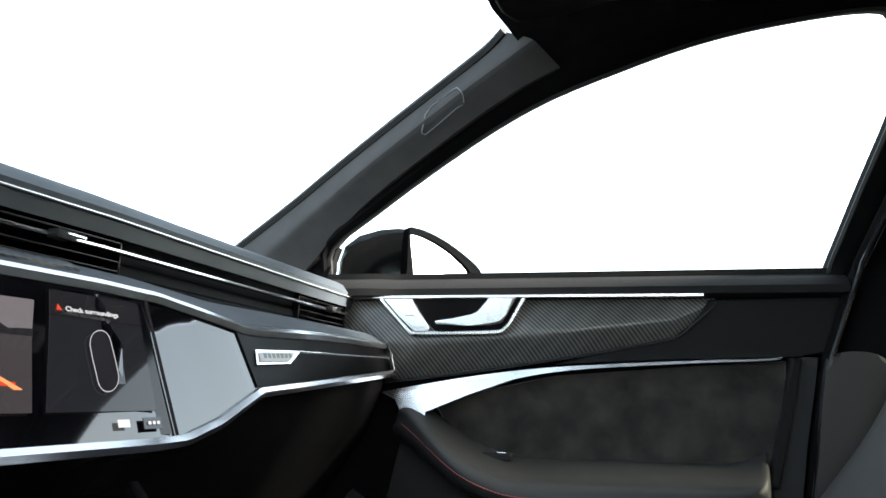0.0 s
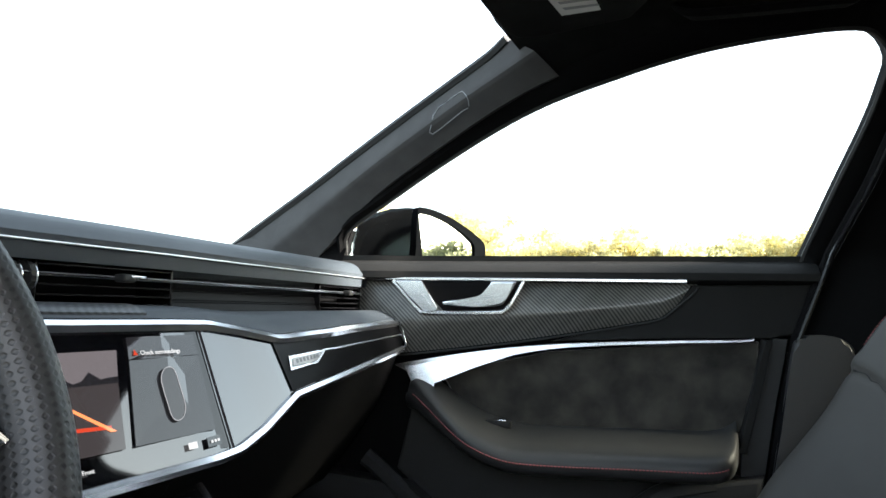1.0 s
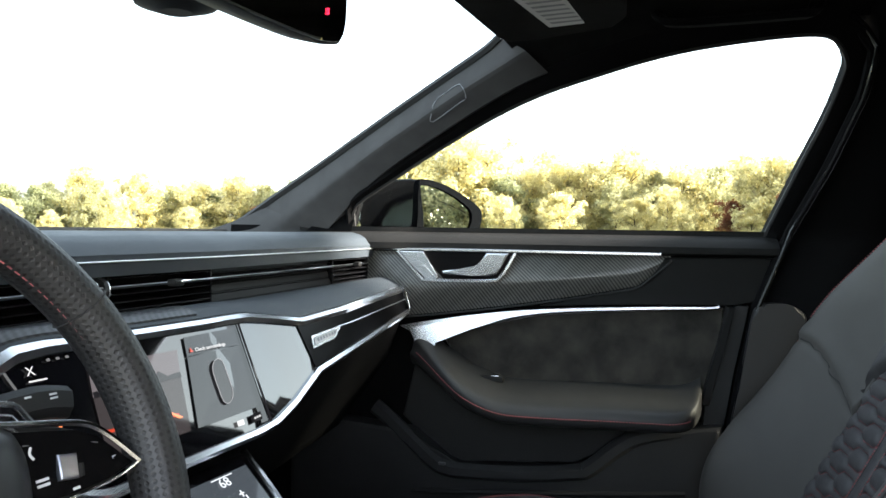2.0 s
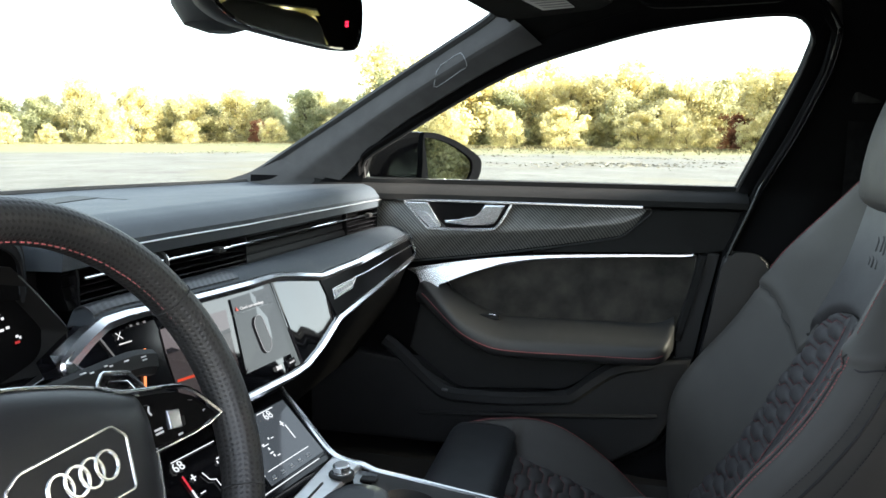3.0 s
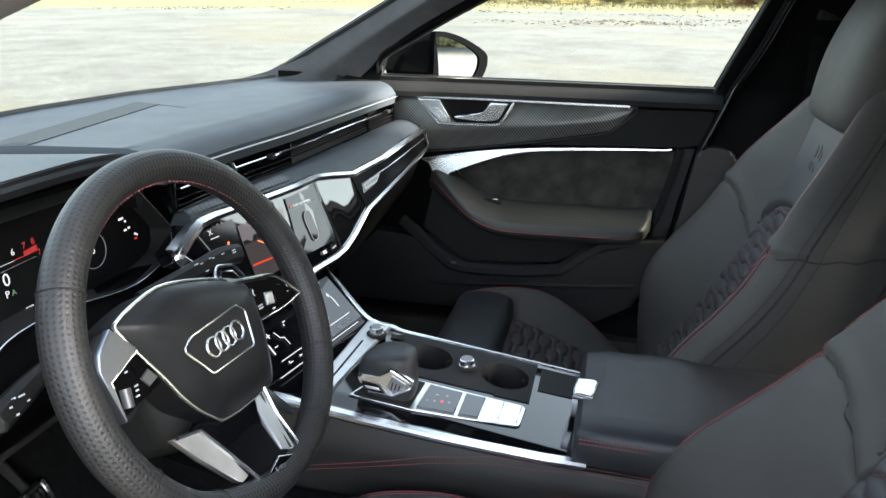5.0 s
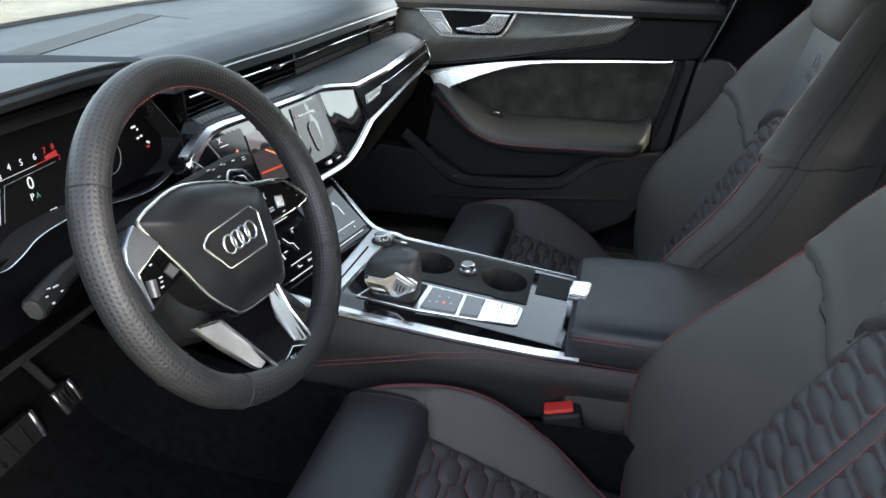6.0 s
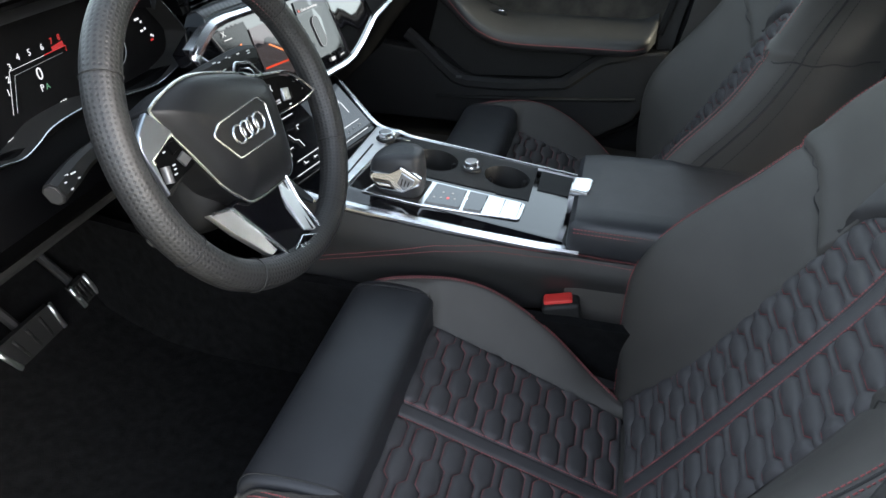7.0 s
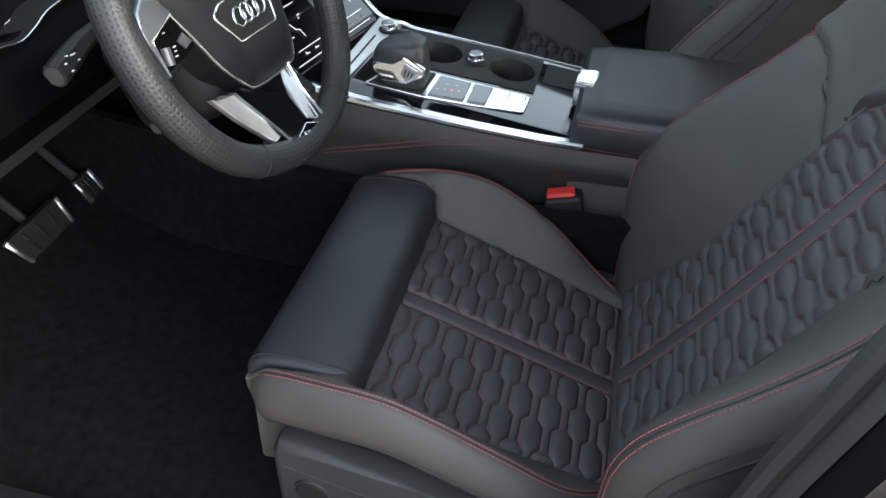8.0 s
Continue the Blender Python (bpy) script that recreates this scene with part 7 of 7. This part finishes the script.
        for k in range(1, 4):
            e, f = a.lerp(b, k / 4), d.lerp(c, k / 4)
            part("metal_bar", sweep([e.lerp(f, 0.12) + nn * (h + 0.001), e.lerp(f, 0.88) + nn * (h + 0.001)], rect(0.006, 0.003, 0.001), up=nn), PLASTIC, p)
        m = (a + b + c + d) / 4
        part("arm", tube([m, m + Vector((-0.10, 0, 0.10)), m + Vector((-0.16, 0, 0.25))], 0.009, 8), RUBBER, p)
    pedal("brake_pedal", "metal-edged brake pedal over the dark carpet", [(-0.545, -0.326, 0.370), (-0.545, -0.196, 0.372), (-0.535, -0.187, 0.317), (-0.535, -0.298, 0.312)], 0.012)
    pedal("accelerator_pedal", "metal-edged accelerator pedal over the dark carpet", [(-0.545, -0.141, 0.368), (-0.545, -0.102, 0.371), (-0.535, -0.090, 0.325), (-0.535, -0.127, 0.319)], 0.012)

    bk = thing("belt_buckle", "black seat belt buckle with a red button", "buckle")
    m = pose(0.350, -0.146, 0.482, 0, -12, 6)
    part("casing", rbox((0.003, -0.004, -0.004), (0.056, 0.034, 0.076), 0.006, 3, m=m), PLASTIC, bk)
    part("red_button", rbox((0.000, -0.003, 0.0345), (0.042, 0.022, 0.010), 0.003, 2, m=m), RED_PLASTIC, bk, "red release button")
    part("strap", rbox((0.012, 0.004, -0.075), (0.034, 0.012, 0.09), 0.003, 2, m=m), RUBBER, bk)
    belt = thing("seat_belt", "black seat belt hanging from the pillar", "seat belt")
    part("webbing", sweep(smooth_path([(0.735, 0.60, 1.14), (0.74, 0.615, 0.95), (0.72, 0.63, 0.70), (0.70, 0.64, 0.45)], 6), rect(0.046, 0.002), up=(0.2, 1, 0)), CARPET, belt)
    part("anchor", rbox((0.735, 0.585, 1.15), (0.05, 0.02, 0.03), 0.006), PLASTIC, belt)


build_small()


# ---- front seats ----
REC = radians(24)
PITCH, ROW, AMP = 0.0187, 0.043, 0.0042
STRIPE = 0.013


def curve(xs, ys):
    """A smooth function through points, flat beyond its ends."""
    n = len(xs)
    sl = [(ys[min(i + 1, n - 1)] - ys[max(i - 1, 0)]) / (xs[min(i + 1, n - 1)] - xs[max(i - 1, 0)]) for i in range(n)]

    def f(x):
        x = min(max(x, xs[0]), xs[-1])
        i = min(max(int(np.searchsorted(xs, x)) - 1, 0), n - 2)
        h = xs[i + 1] - xs[i]
        t = (x - xs[i]) / h
        return (1 + 2 * t) * (1 - t) ** 2 * ys[i] + t * (1 - t) ** 2 * h * sl[i] + t * t * (3 - 2 * t) * ys[i + 1] + t * t * (t - 1) * h * sl[i + 1]
    return f


def wave(v):
    """Trapezoid wave between -1 and 1 with short sloping steps."""
    p = (v / (2 * ROW)) % 1.0
    t = 0.11
    if p < t:
        return -1 + 2 * p / t
    if p < 0.5:
        return 1
    if p < 0.5 + t:
        return 1 - 2 * (p - 0.5) / t
    return -1


def quilted(fn, s0, s1, hw, back):
    """Honeycomb quilting: a mesh whose columns follow the sewn lines, so that each cell is a pad between sharp grooves.
    fn(s, v, o): a point at s along the seat, v across it and o above its surface."""
    bm = bmesh.new()
    half = [0.0, 0.006, 0.0100, 0.0115, STRIPE]
    for k in range(5):
        half += [STRIPE + k * ROW + d for d in ((0.0024, 0.0047, 0.0095, 0.018, 0.0265, 0.0345, ROW) if k == 0 else (0.0047, 0.0095, 0.018, 0.0265, 0.0345, ROW))]
    vs = [-v for v in half[:0:-1]] + half
    fr = (0.0, 0.05, 0.13, 0.28, 0.5, 0.72, 0.87, 0.95)
    cols = []
    for i in range(int(s0 / PITCH) - 2, int(s1 / PITCH) + 3):
        sg = 1 if i % 2 else -1
        for f in fr:
            col = []
            for v in vs:
                a = abs(v)
                w = wave(a - STRIPE) if a > STRIPE else wave(0.0)
                s = min(max(PITCH * (i + f) + AMP * w * (1 - 2 * f) * sg, s0), s1)
                m = hw(s)
                va = min(a, m)
                wide = 1 - 2 * AMP * w * sg / PITCH
                h = 0.0047 * (0.45 + 0.55 * wide) * (1 - abs(2 * f - 1) ** 3.2) * min(1.0, max(0.0, a - STRIPE) / 0.005) * min(1.0, max(0.0, m - va) / 0.004)
                h *= min(1.0, (s - s0) / 0.004, (s1 - s) / 0.004)
                if a < STRIPE:
                    h = 0.0028 - 0.0040 * math.exp(-((a - 0.0112) / 0.0011) ** 2)
                col.append(bm.verts.new(fn(s, math.copysign(va, v), h)))
            cols.append(col)
    for a, b in zip(cols, cols[1:]):
        for j in range(len(vs) - 1):
            q = (a[j], b[j], b[j + 1], a[j + 1])
            if (q[2].co - q[0].co).cross(q[3].co - q[1].co).length > 2e-7:
                bm.faces.new(q)
    for v in [v for v in bm.verts if not v.link_faces]:
        bm.verts.remove(v)
    bmesh.ops.remove_doubles(bm, verts=bm.verts, dist=1e-5)
    seen, best = set(), []
    for f0 in bm.faces:
        if f0 in seen:
            continue
        island, todo = [], [f0]
        seen.add(f0)
        while todo:
            f = todo.pop()
            island.append(f)
            for e in f.edges:
                for g in e.link_faces:
                    if g not in seen:
                        seen.add(g)
                        todo.append(g)
        best = max(best, island, key=len)
    keep = set(best)
    bmesh.ops.delete(bm, geom=[f for f in bm.faces if f not in keep], context="FACES")
    rim = [e for e in bm.edges if len(e.link_faces) == 1]
    out = bmesh.ops.extrude_edge_only(bm, edges=rim)
    for g in out["geom"]:
        if isinstance(g, bmesh.types.BMVert):
            g.co += Vector(back)
    return bm


def quilt_lines(fn, s0, s1, hw, bm):
    """Stitches along the grooves of the quilting."""
    for i in range(int(math.ceil(s0 / PITCH)), int(s1 / PITCH) + 1):
        sg = 1 if i % 2 else -1
        for side in (-1, 1):
            line = []
            for v in np.linspace(STRIPE + 0.001, 0.17, 80):
                s = PITCH * i + AMP * wave(v - STRIPE) * sg + 0.0009
                if s0 < s < s1 and v < hw(s) - 0.003:
                    line.append(fn(s, side * v, 0.0013))
            if len(line) > 3:
                dashes(line, 0.0034, 0.0011, 0.00052, fn(i * PITCH, 0, 1.0) - fn(i * PITCH, 0, 0.0), bm)
    return bm


def twin_seam(lines, off, normal, parent, thread, label, groove=0.0012):
    """Two rows of stitches beside a seam; lines holds the path before, on and after the seam."""
    for row in (lines[0], lines[2]):
        part("seam_stitching", dashes(row, 0.0032, 0.0016, 0.0007, normal, None, off), thread, parent, label)
    part("seam", tube(lines[1], groove, 5, up=(0.3, 0.2, 1)), DARK_STITCH, parent)


def build_seat(CY, lift, rake, up, fwd, full):
    root = thing("car_seat", "black leather sports seat with red-stitched honeycomb quilting", "car seat", "front seats")
    root.location = (fwd, 0, lift)
    MY = CY + 0.006
    S0, S1 = 0.165, 0.458
    L = S1 - S0
    cz = curve([0.03, 0.10, 0.165, 0.30, 0.47], [0.502, 0.500, 0.488, 0.442, 0.383])
    hx = curve([0.16, 0.172, 0.311, 0.455], [0.171, 0.170, 0.162, 0.150])
    hwc = lambda s: hx(S0 + s)

    def cush(s, v, o):
        x = S0 + s
        n = Vector((0.30, -0.06 * v / 0.15, 0.95))
        return Vector((x, MY + v, cz(x) + 0.003 * (abs(v) / hx(x)) ** 2.4)) + n * o
    ins = part("cushion_insert", quilted(cush, 0.0, L, hwc, (0.01, 0, -0.05)), INSERT_LEATHER, root, "quilted honeycomb cushion insert", sharp=50)
    part("quilt_stitching", quilt_lines(cush, 0.003, L - 0.003, hwc, bmesh.new()), RED_STITCH, ins, "fine red stitching")
    for sgn in (-1, 1):
        part("stripe_stitching", dashes([cush(s, sgn * 0.0135, 0.0022) for s in np.linspace(0.002, L - 0.003, 40)], 0.0030, 0.0014, 0.0008, (0.2, 0, 1)), RED_STITCH, ins, "red stitching beside the centre stripe")
    # thigh support: a flat-topped pad with a firm front edge
    prof = [(0.169, 0.43), (0.169, 0.512), (0.1665, 0.527), (0.159, 0.535), (0.146, 0.5385), (0.11, 0.5405), (0.075, 0.5385), (0.056, 0.533), (0.0445, 0.521), (0.040, 0.503), (0.040, 0.480), (0.047, 0.455), (0.07, 0.43)]
    rings = []
    for v, k in ((-0.188, 0.72), (-0.1875, 0.90), (-0.1855, 0.955), (-0.181, 0.988), (-0.173, 1.0), (-0.08, 1.0), (0, 0.997), (0.08, 1.0), (0.173, 1.0), (0.188, 0.988), (0.1925, 0.955), (0.1945, 0.90), (0.195, 0.72)):
        rings.append([(0.105 + (x - 0.105) * k, MY + v, 0.478 + (z - 0.478) * k) for x, z in prof])
    roll = part("thigh_support", loft([smooth_path(r, 3, True) for r in rings]), THIGH_LEATHER, root, "smooth leather thigh support", sharp=60)
    for v in (-0.1765, 0.180):
        ring = smooth_path([(0.105 + (x - 0.105) * 0.997, MY + v, 0.478 + (z - 0.478) * 0.997) for x, z in prof], 3, True)
        part("end_seam", tube([p for p in ring if p.z > 0.49 and p.x < 0.166], 0.0012, 5, up=(0, 1, 0)), DARK_STITCH, roll)
    # cushion side bolsters: a broad face towards the sitter, a sewn crest, and a roll down to the side cover
    cw = curve([0.050, 0.075, 0.15, 0.215, 0.268, 0.34, 0.41, 0.455, 0.49], [0.190, 0.198, 0.209, 0.213, 0.214, 0.207, 0.190, 0.168, 0.145])
    ch = curve([0.050, 0.075, 0.15, 0.215, 0.268, 0.34, 0.41, 0.455, 0.49], [0.510, 0.532, 0.545, 0.544, 0.526, 0.482, 0.426, 0.404, 0.394])
    for s in (1, -1):
        rings = []
        for x in [0.046, 0.050, 0.056, 0.064, 0.075] + list(np.linspace(0.09, 0.485, 34)):
            wc, zc = cw(x), ch(x)
            if x < 0.172:
                w0, z0 = lerp(0.192, hx(0.172), max(0.0, (x - 0.09) / 0.082)), min(zc - 0.002, 0.531)
            else:
                w0, z0 = min(hx(min(x, 0.455)) - 0.003, wc - 0.014), min(cz(x) + 0.004, zc - 0.001)
            k = min(1.0, 0.25 + max(0.0, x - 0.046) / 0.03) * float(np.interp(x, [0.40, 0.485], [1.0, 0.45]))
            pr = [(w0 - 0.010, 0.38), (w0 - 0.001, z0 - 0.012), (w0 + 0.004, z0 + 0.001), (lerp(w0, wc, 0.5), lerp(z0, zc, 0.5) + 0.004), (wc - 0.008, zc - 0.0005), (wc, zc), (wc + 0.008 * k, zc - 0.004), (wc + 0.018 * k, zc - 0.020 * k), (wc + 0.022 * k, zc - 0.042 * k), (wc + 0.015 * k, zc - 0.064 * k), (wc - 0.004, zc - 0.080 * k), (w0 + 0.004, 0.37)]
            rings.append(smooth_path([(x, MY + s * w, z) for w, z in pr], 3, True))
        b = part("cushion_bolster", loft(rings), LEATHER_SOFT, root, "smooth leather side bolster", sharp=60)
        pick = lambda i, d=0.0: [Vector(r[i]) + Vector((0, 0, d)) for r in rings[3:-3]]
        twin_seam([pick(14), pick(15, -0.0004), pick(16)], 0.0006, (0, s * 0.2, 1), b, RED_STITCH, "red double stitching")
        part("bolster_piping", tube(pick(27), 0.0017, 6), RUBBER, b)
    part("seat_joint", prism([(0.448, 0.345), (0.456, 0.392), (0.466, 0.402), (0.480, 0.408), (0.515, 0.41), (0.515, 0.34)], "y", MY - 0.140, MY + 0.140, 0.004), LEATHER_SOFT, root)
    # side covers with the round seat switch
    base = [(0.072, 0.275), (0.076, 0.425), (0.086, 0.443), (0.12, 0.446), (0.23, 0.430), (0.36, 0.405), (0.47, 0.385), (0.55, 0.36), (0.56, 0.275)]
    for s in (-1, 1):
        y0, y1 = sorted((MY + s * 0.190, MY + s * 0.226))
        sb = part("side_cover", prism(base, "y", y0, y1, 0.010, 3, warp=lambda p, s=s: (p.x, p.y + s * 0.06 * (p.x - 0.09), p.z)), SIDE_PLASTIC, root, "grey-black plastic seat side cover")
        yo = MY + s * 0.2285
        ring = [(0.122 + 0.020 * math.cos(a), yo, 0.366 + 0.020 * math.sin(a)) for a in np.linspace(0, 6.283, 28, endpoint=False)]
        part("switch_ring", tube(ring, 0.0024, 6, True, up=(0, 1, 0)), RUBBER, sb)
        part("switch_face", prism([(0.122 + 0.018 * math.cos(a), 0.366 + 0.018 * math.sin(a)) for a in np.linspace(0, 6.283, 20, endpoint=False)], "y", yo - 0.003, yo + 0.001, 0.0005), PLASTIC, sb)
        for dx in (-0.005, 0.005):
            part("switch_bar", rbox((0.122 + dx, yo + s * 0.0015, 0.366), (0.003, 0.002, 0.014), 0.0), GREY_LINE, sb)
        part("cover_groove", tube([(x, yo - s * 0.001 + s * 0.06 * (x - 0.122), 0.400 - 0.14 * (x - 0.12)) for x in np.linspace(0.09, 0.5, 12)], 0.0012, 5), RUBBER, sb)
    part("base_frame", prism([(0.09, -0.19), (0.55, -0.19), (0.55, 0.19), (0.09, 0.19)], "z", 0.262, 0.36, 0.01, warp=lambda p: (p.x, p.y + MY, p.z)), RUBBER, root)
    # backrest: s up the back, w across, d towards the sitter
    O, A0, BEND = Vector((0.486 + up * 0.5, CY, 0.398 + up)), radians(rake), radians(24) / 0.8
    en = Vector((-math.cos(REC), 0, math.sin(REC)))

    def B(s, w, d):
        a = A0 - BEND * s
        x, z = (math.cos(a) - math.cos(A0)) / BEND, (math.sin(A0) - math.sin(a)) / BEND
        return O + Vector((x - math.cos(a) * d, w, z + math.sin(a) * d))
    side = curve([0.0, 0.04, 0.12, 0.22, 0.32, 0.39], [0.160, 0.150, 0.130, 0.122, 0.121, 0.114])
    LB = 0.455
    hwb = lambda s: side(s) if s < 0.39 else max(0.004, 0.114 * math.sqrt(max(0.0, 1 - ((s - 0.39) / (LB - 0.39)) ** 2)))
    mid = curve([0.0, 0.2, 0.3, 0.4, 0.5, 0.7], [0.034, 0.034, 0.030, 0.024, 0.026, 0.028])

    def backp(s, v, o):
        return B(s, v + 0.004, mid(s) - 0.003 + 0.005 * (abs(v) / 0.140) ** 2 + o)
    bi = part("back_insert", quilted(backp, 0.0, LB, hwb, tuple(-en * 0.04)), INSERT_LEATHER, root, "quilted honeycomb backrest insert", sharp=50)
    part("quilt_stitching", quilt_lines(backp, 0.004, LB - 0.006, hwb, bmesh.new()), RED_STITCH, bi, "fine red stitching")
    for sgn in (-1, 1):
        part("stripe_stitching", dashes([backp(s, sgn * 0.0135, 0.0022) for s in np.linspace(0.004, LB - 0.02, 60)], 0.0030, 0.0014, 0.0008, en), RED_STITCH, bi, "red stitching beside the centre stripe")

    # backrest bolsters, running up into the shoulders, with a slanting seam between the two
    inner = lambda q: side(max(0.0, q)) if q < 0.39 else float(np.interp(q, [0.39, 0.52, 0.68], [0.114, 0.092, 0.100]))
    slant = curve([0.110, 0.150, 0.190, 0.235, 0.290], [0.340, 0.380, 0.415, 0.420, 0.420])
    qs = [-0.055, -0.02, 0.03, 0.08, 0.13, 0.18, 0.24, 0.30, 0.36, 0.42, 0.47, 0.51, 0.55, 0.59, 0.63, 0.66, 0.69]
    out_w = curve(qs, [0.215, 0.246, 0.264, 0.272, 0.276, 0.278, 0.279, 0.278, 0.273, 0.264, 0.251, 0.235, 0.215, 0.192, 0.168, 0.152, 0.138])
    low = [0.016, 0.036, 0.074, 0.104, 0.128, 0.137, 0.129, 0.111, 0.091, 0.075, 0.070, 0.064, 0.055, 0.047, 0.040, 0.034, 0.028]
    high = [0.016, 0.036, 0.074, 0.104, 0.128, 0.137, 0.132, 0.119, 0.107, 0.100, 0.095, 0.087, 0.075, 0.062, 0.049, 0.038, 0.028]
    crest = curve(qs, [lerp(a, b, full) for a, b in zip(low, high)])
    foot = curve([-0.06, 0.0, 0.06, 0.30, 0.40, 0.52, 0.70], [0.016, 0.030, 0.036, 0.035, 0.030, 0.028, 0.028])
    for s in (1, -1):
        rings, plans = [], []
        for q in np.linspace(-0.055, 0.69, 118):
            w1, cr, b0 = out_w(q), crest(q), foot(q)
            w0, wc, top = inner(q) - 0.004, w1 - 0.034, max(foot(q) + 0.001, crest(q))
            pr = [(w0, -0.02), (w0 + 0.002, b0 - 0.008), (w0 + 0.010, b0), (lerp(w0, wc, 0.38), lerp(b0, top, 0.34)), (lerp(w0, wc, 0.70), lerp(b0, top, 0.74)), (lerp(w0, wc, 0.93), cr - 0.002), (w1 - 0.024, cr), (w1 - 0.010, cr - 0.013), (w1 - 0.001, cr - 0.044), (w1 - 0.004, -0.03), (w1 - 0.02, -0.080), (w0 + 0.03, -0.080)]
            flat = smooth_path([(w, d, 0) for w, d in pr], 4, True)
            ring = []
            for p in flat:
                outside = p.x > w1 - 0.024
                gap = (q - slant(min(max(p.x, 0.11), 0.29)) - (0.4 * max(0.0, cr - p.y) if outside else 0.0)) / 0.0055
                cut = (0.0046 * math.exp(-gap * gap) - 0.0045 * (math.exp(-((gap - 3.0) / 2.6) ** 2) if gap > 0 else 0)) if p.y > (-0.07 if outside else -0.02) else 0.0
                face = 0.4 if outside else 1.0
                ring.append(B(q, s * (p.x - cut * (1 - face)) + 0.004, p.y - cut * face))
            rings.append(ring)
            plans.append(flat)
        b = part("back_bolster", loft(rings), LEATHER_SOFT, root, "smooth leather backrest bolster", sharp=60)
        pick = lambda i, lo, hi: [Vector(r[i]) for r in rings[lo:hi]]
        k = 3 if CY > 0 and s > 0 else 0
        twin_seam([pick(23 + k, 4, 78), pick(24 + k, 4, 78), pick(25 + k, 4, 78)], 0.0008, en + Vector((0, s * 0.3, 0)), b, RED_STITCH, "red double stitching")
        part("shoulder_stitching", dashes(pick(24, 81, 112), 0.0032, 0.0018, 0.0006, en + Vector((0, s * 0.3, 0)), None, 0.0008), RED_STITCH, b, "red stitching along the shoulder")
        twin_seam([pick(31, 4, 114), pick(32, 4, 114), pick(33, 4, 114)], 0.0006, (0, s, 0), b, DARK_STITCH, "black double stitching", 0.0018)
        row = lambda q: int(round((q + 0.055) / 0.745 * 117))
        line = []
        for w in np.linspace(0.124, 0.235, 24):
            q = slant(w)
            r = rings[row(q)]
            line.append(min(r[6:30], key=lambda p: abs(abs(p.y - CY - 0.004) - w)) + en * -0.0005)
        for d in np.linspace(crest(0.42) - 0.012, -0.06, 14):
            k = row(0.42 + 0.4 * (crest(0.42) - d))
            i = min(range(24, 38), key=lambda i: abs(plans[k][i].y - d))
            line.append(rings[k][i])
        part("cross_seam", tube(smooth_path(line[::2], 4), 0.0013, 6, up=(0.3, 0.2, 1)), DARK_STITCH, b)

    # smooth panel between the shoulders, above the quilting, with a padded lip over the arch
    def sh(a, b):
        q = lerp(0.365, 0.70, a)
        w = (2 * b - 1) * (inner(q) + 0.003)
        over = q - (0.385 + 0.072 * math.sqrt(max(0.0, 1 - (w / 0.117) ** 2)))
        return B(q, w + 0.004, float(np.interp(over, [-0.012, -0.004, 0.0, 0.004, 0.010, 0.022, 0.05], [0.002, 0.010, 0.023, 0.0295, 0.0320, 0.0315, 0.0305])) + 0.003 * (w / 0.1) ** 2)
    top = part("shoulder_panel", sheet(sh, 70, 40, (0.05, 0, -0.02)), LEATHER, root, "smooth leather panel with embossed mark", sharp=60)
    for w, q, l in ((-0.018, 0.550, 0.016), (-0.004, 0.553, 0.022), (0.012, 0.551, 0.020), (-0.012, 0.528, 0.013), (0.004, 0.528, 0.015), (0.016, 0.530, 0.011)):
        part("embossed_bar", tube([B(q, w, 0.0308), B(q + l * 0.8, w + 0.003, 0.0308), B(q + l, w + 0.009, 0.0308)], 0.0013, 5), LEATHER, top)
    for s in (-1, 1):
        part("panel_seam", tube([B(q, 0.004 + s * (inner(q) + 0.001), foot(q) + 0.0015) for q in np.linspace(0.42, 0.64, 12)], 0.0014, 5), DARK_STITCH, top)
    # back shell
    def shell(a, b):
        w = 2 * b - 1
        q = lerp(-0.08, 0.665, a)
        hw = float(np.interp(q, [-0.08, 0.0, 0.42, 0.50, 0.56, 0.62, 0.665], [0.205, 0.240, 0.268, 0.250, 0.212, 0.165, 0.135]))
        return B(q, w * hw, -0.055 - 0.03 * (1 - w * w))
    part("back_shell", sheet(shell, 14, 14, tuple(-en * 0.03)), PLASTIC, root, "black plastic back shell")
    # headrest
    rings = []
    for q, hw, d0, d1 in ((0.606, 0.080, -0.02, 0.024), (0.612, 0.098, -0.035, 0.048), (0.625, 0.108, -0.042, 0.061), (0.66, 0.118, -0.045, 0.067), (0.72, 0.124, -0.045, 0.068), (0.78, 0.126, -0.04, 0.058), (0.83, 0.120, -0.035, 0.040), (0.86, 0.112, -0.03, 0.020), (0.875, 0.085, -0.02, 0.0)):
        ring = []
        for k in range(36):
            t = 2 * math.pi * k / 36
            sg = lambda z, e: math.copysign(abs(z) ** e, z)
            ring.append(B(q, hw * sg(math.cos(t), 0.5), (d0 + d1) / 2 + (d1 - d0) / 2 * sg(math.sin(t), 0.5)))
        rings.append(ring)
    cols = [smooth_path([r[i] for r in rings], 3) for i in range(36)]
    part("headrest", loft([[c[j] for c in cols] for j in range(len(cols[0]))]), LEATHER_SOFT, root, "rounded leather headrest", sharp=70)
    return root


build_seat(-0.400, 0.0, 33.0, 0.0, 0.0, 0.0)
build_seat(0.352, -0.004, 32.2, 0.014, 0.009, 1.0)
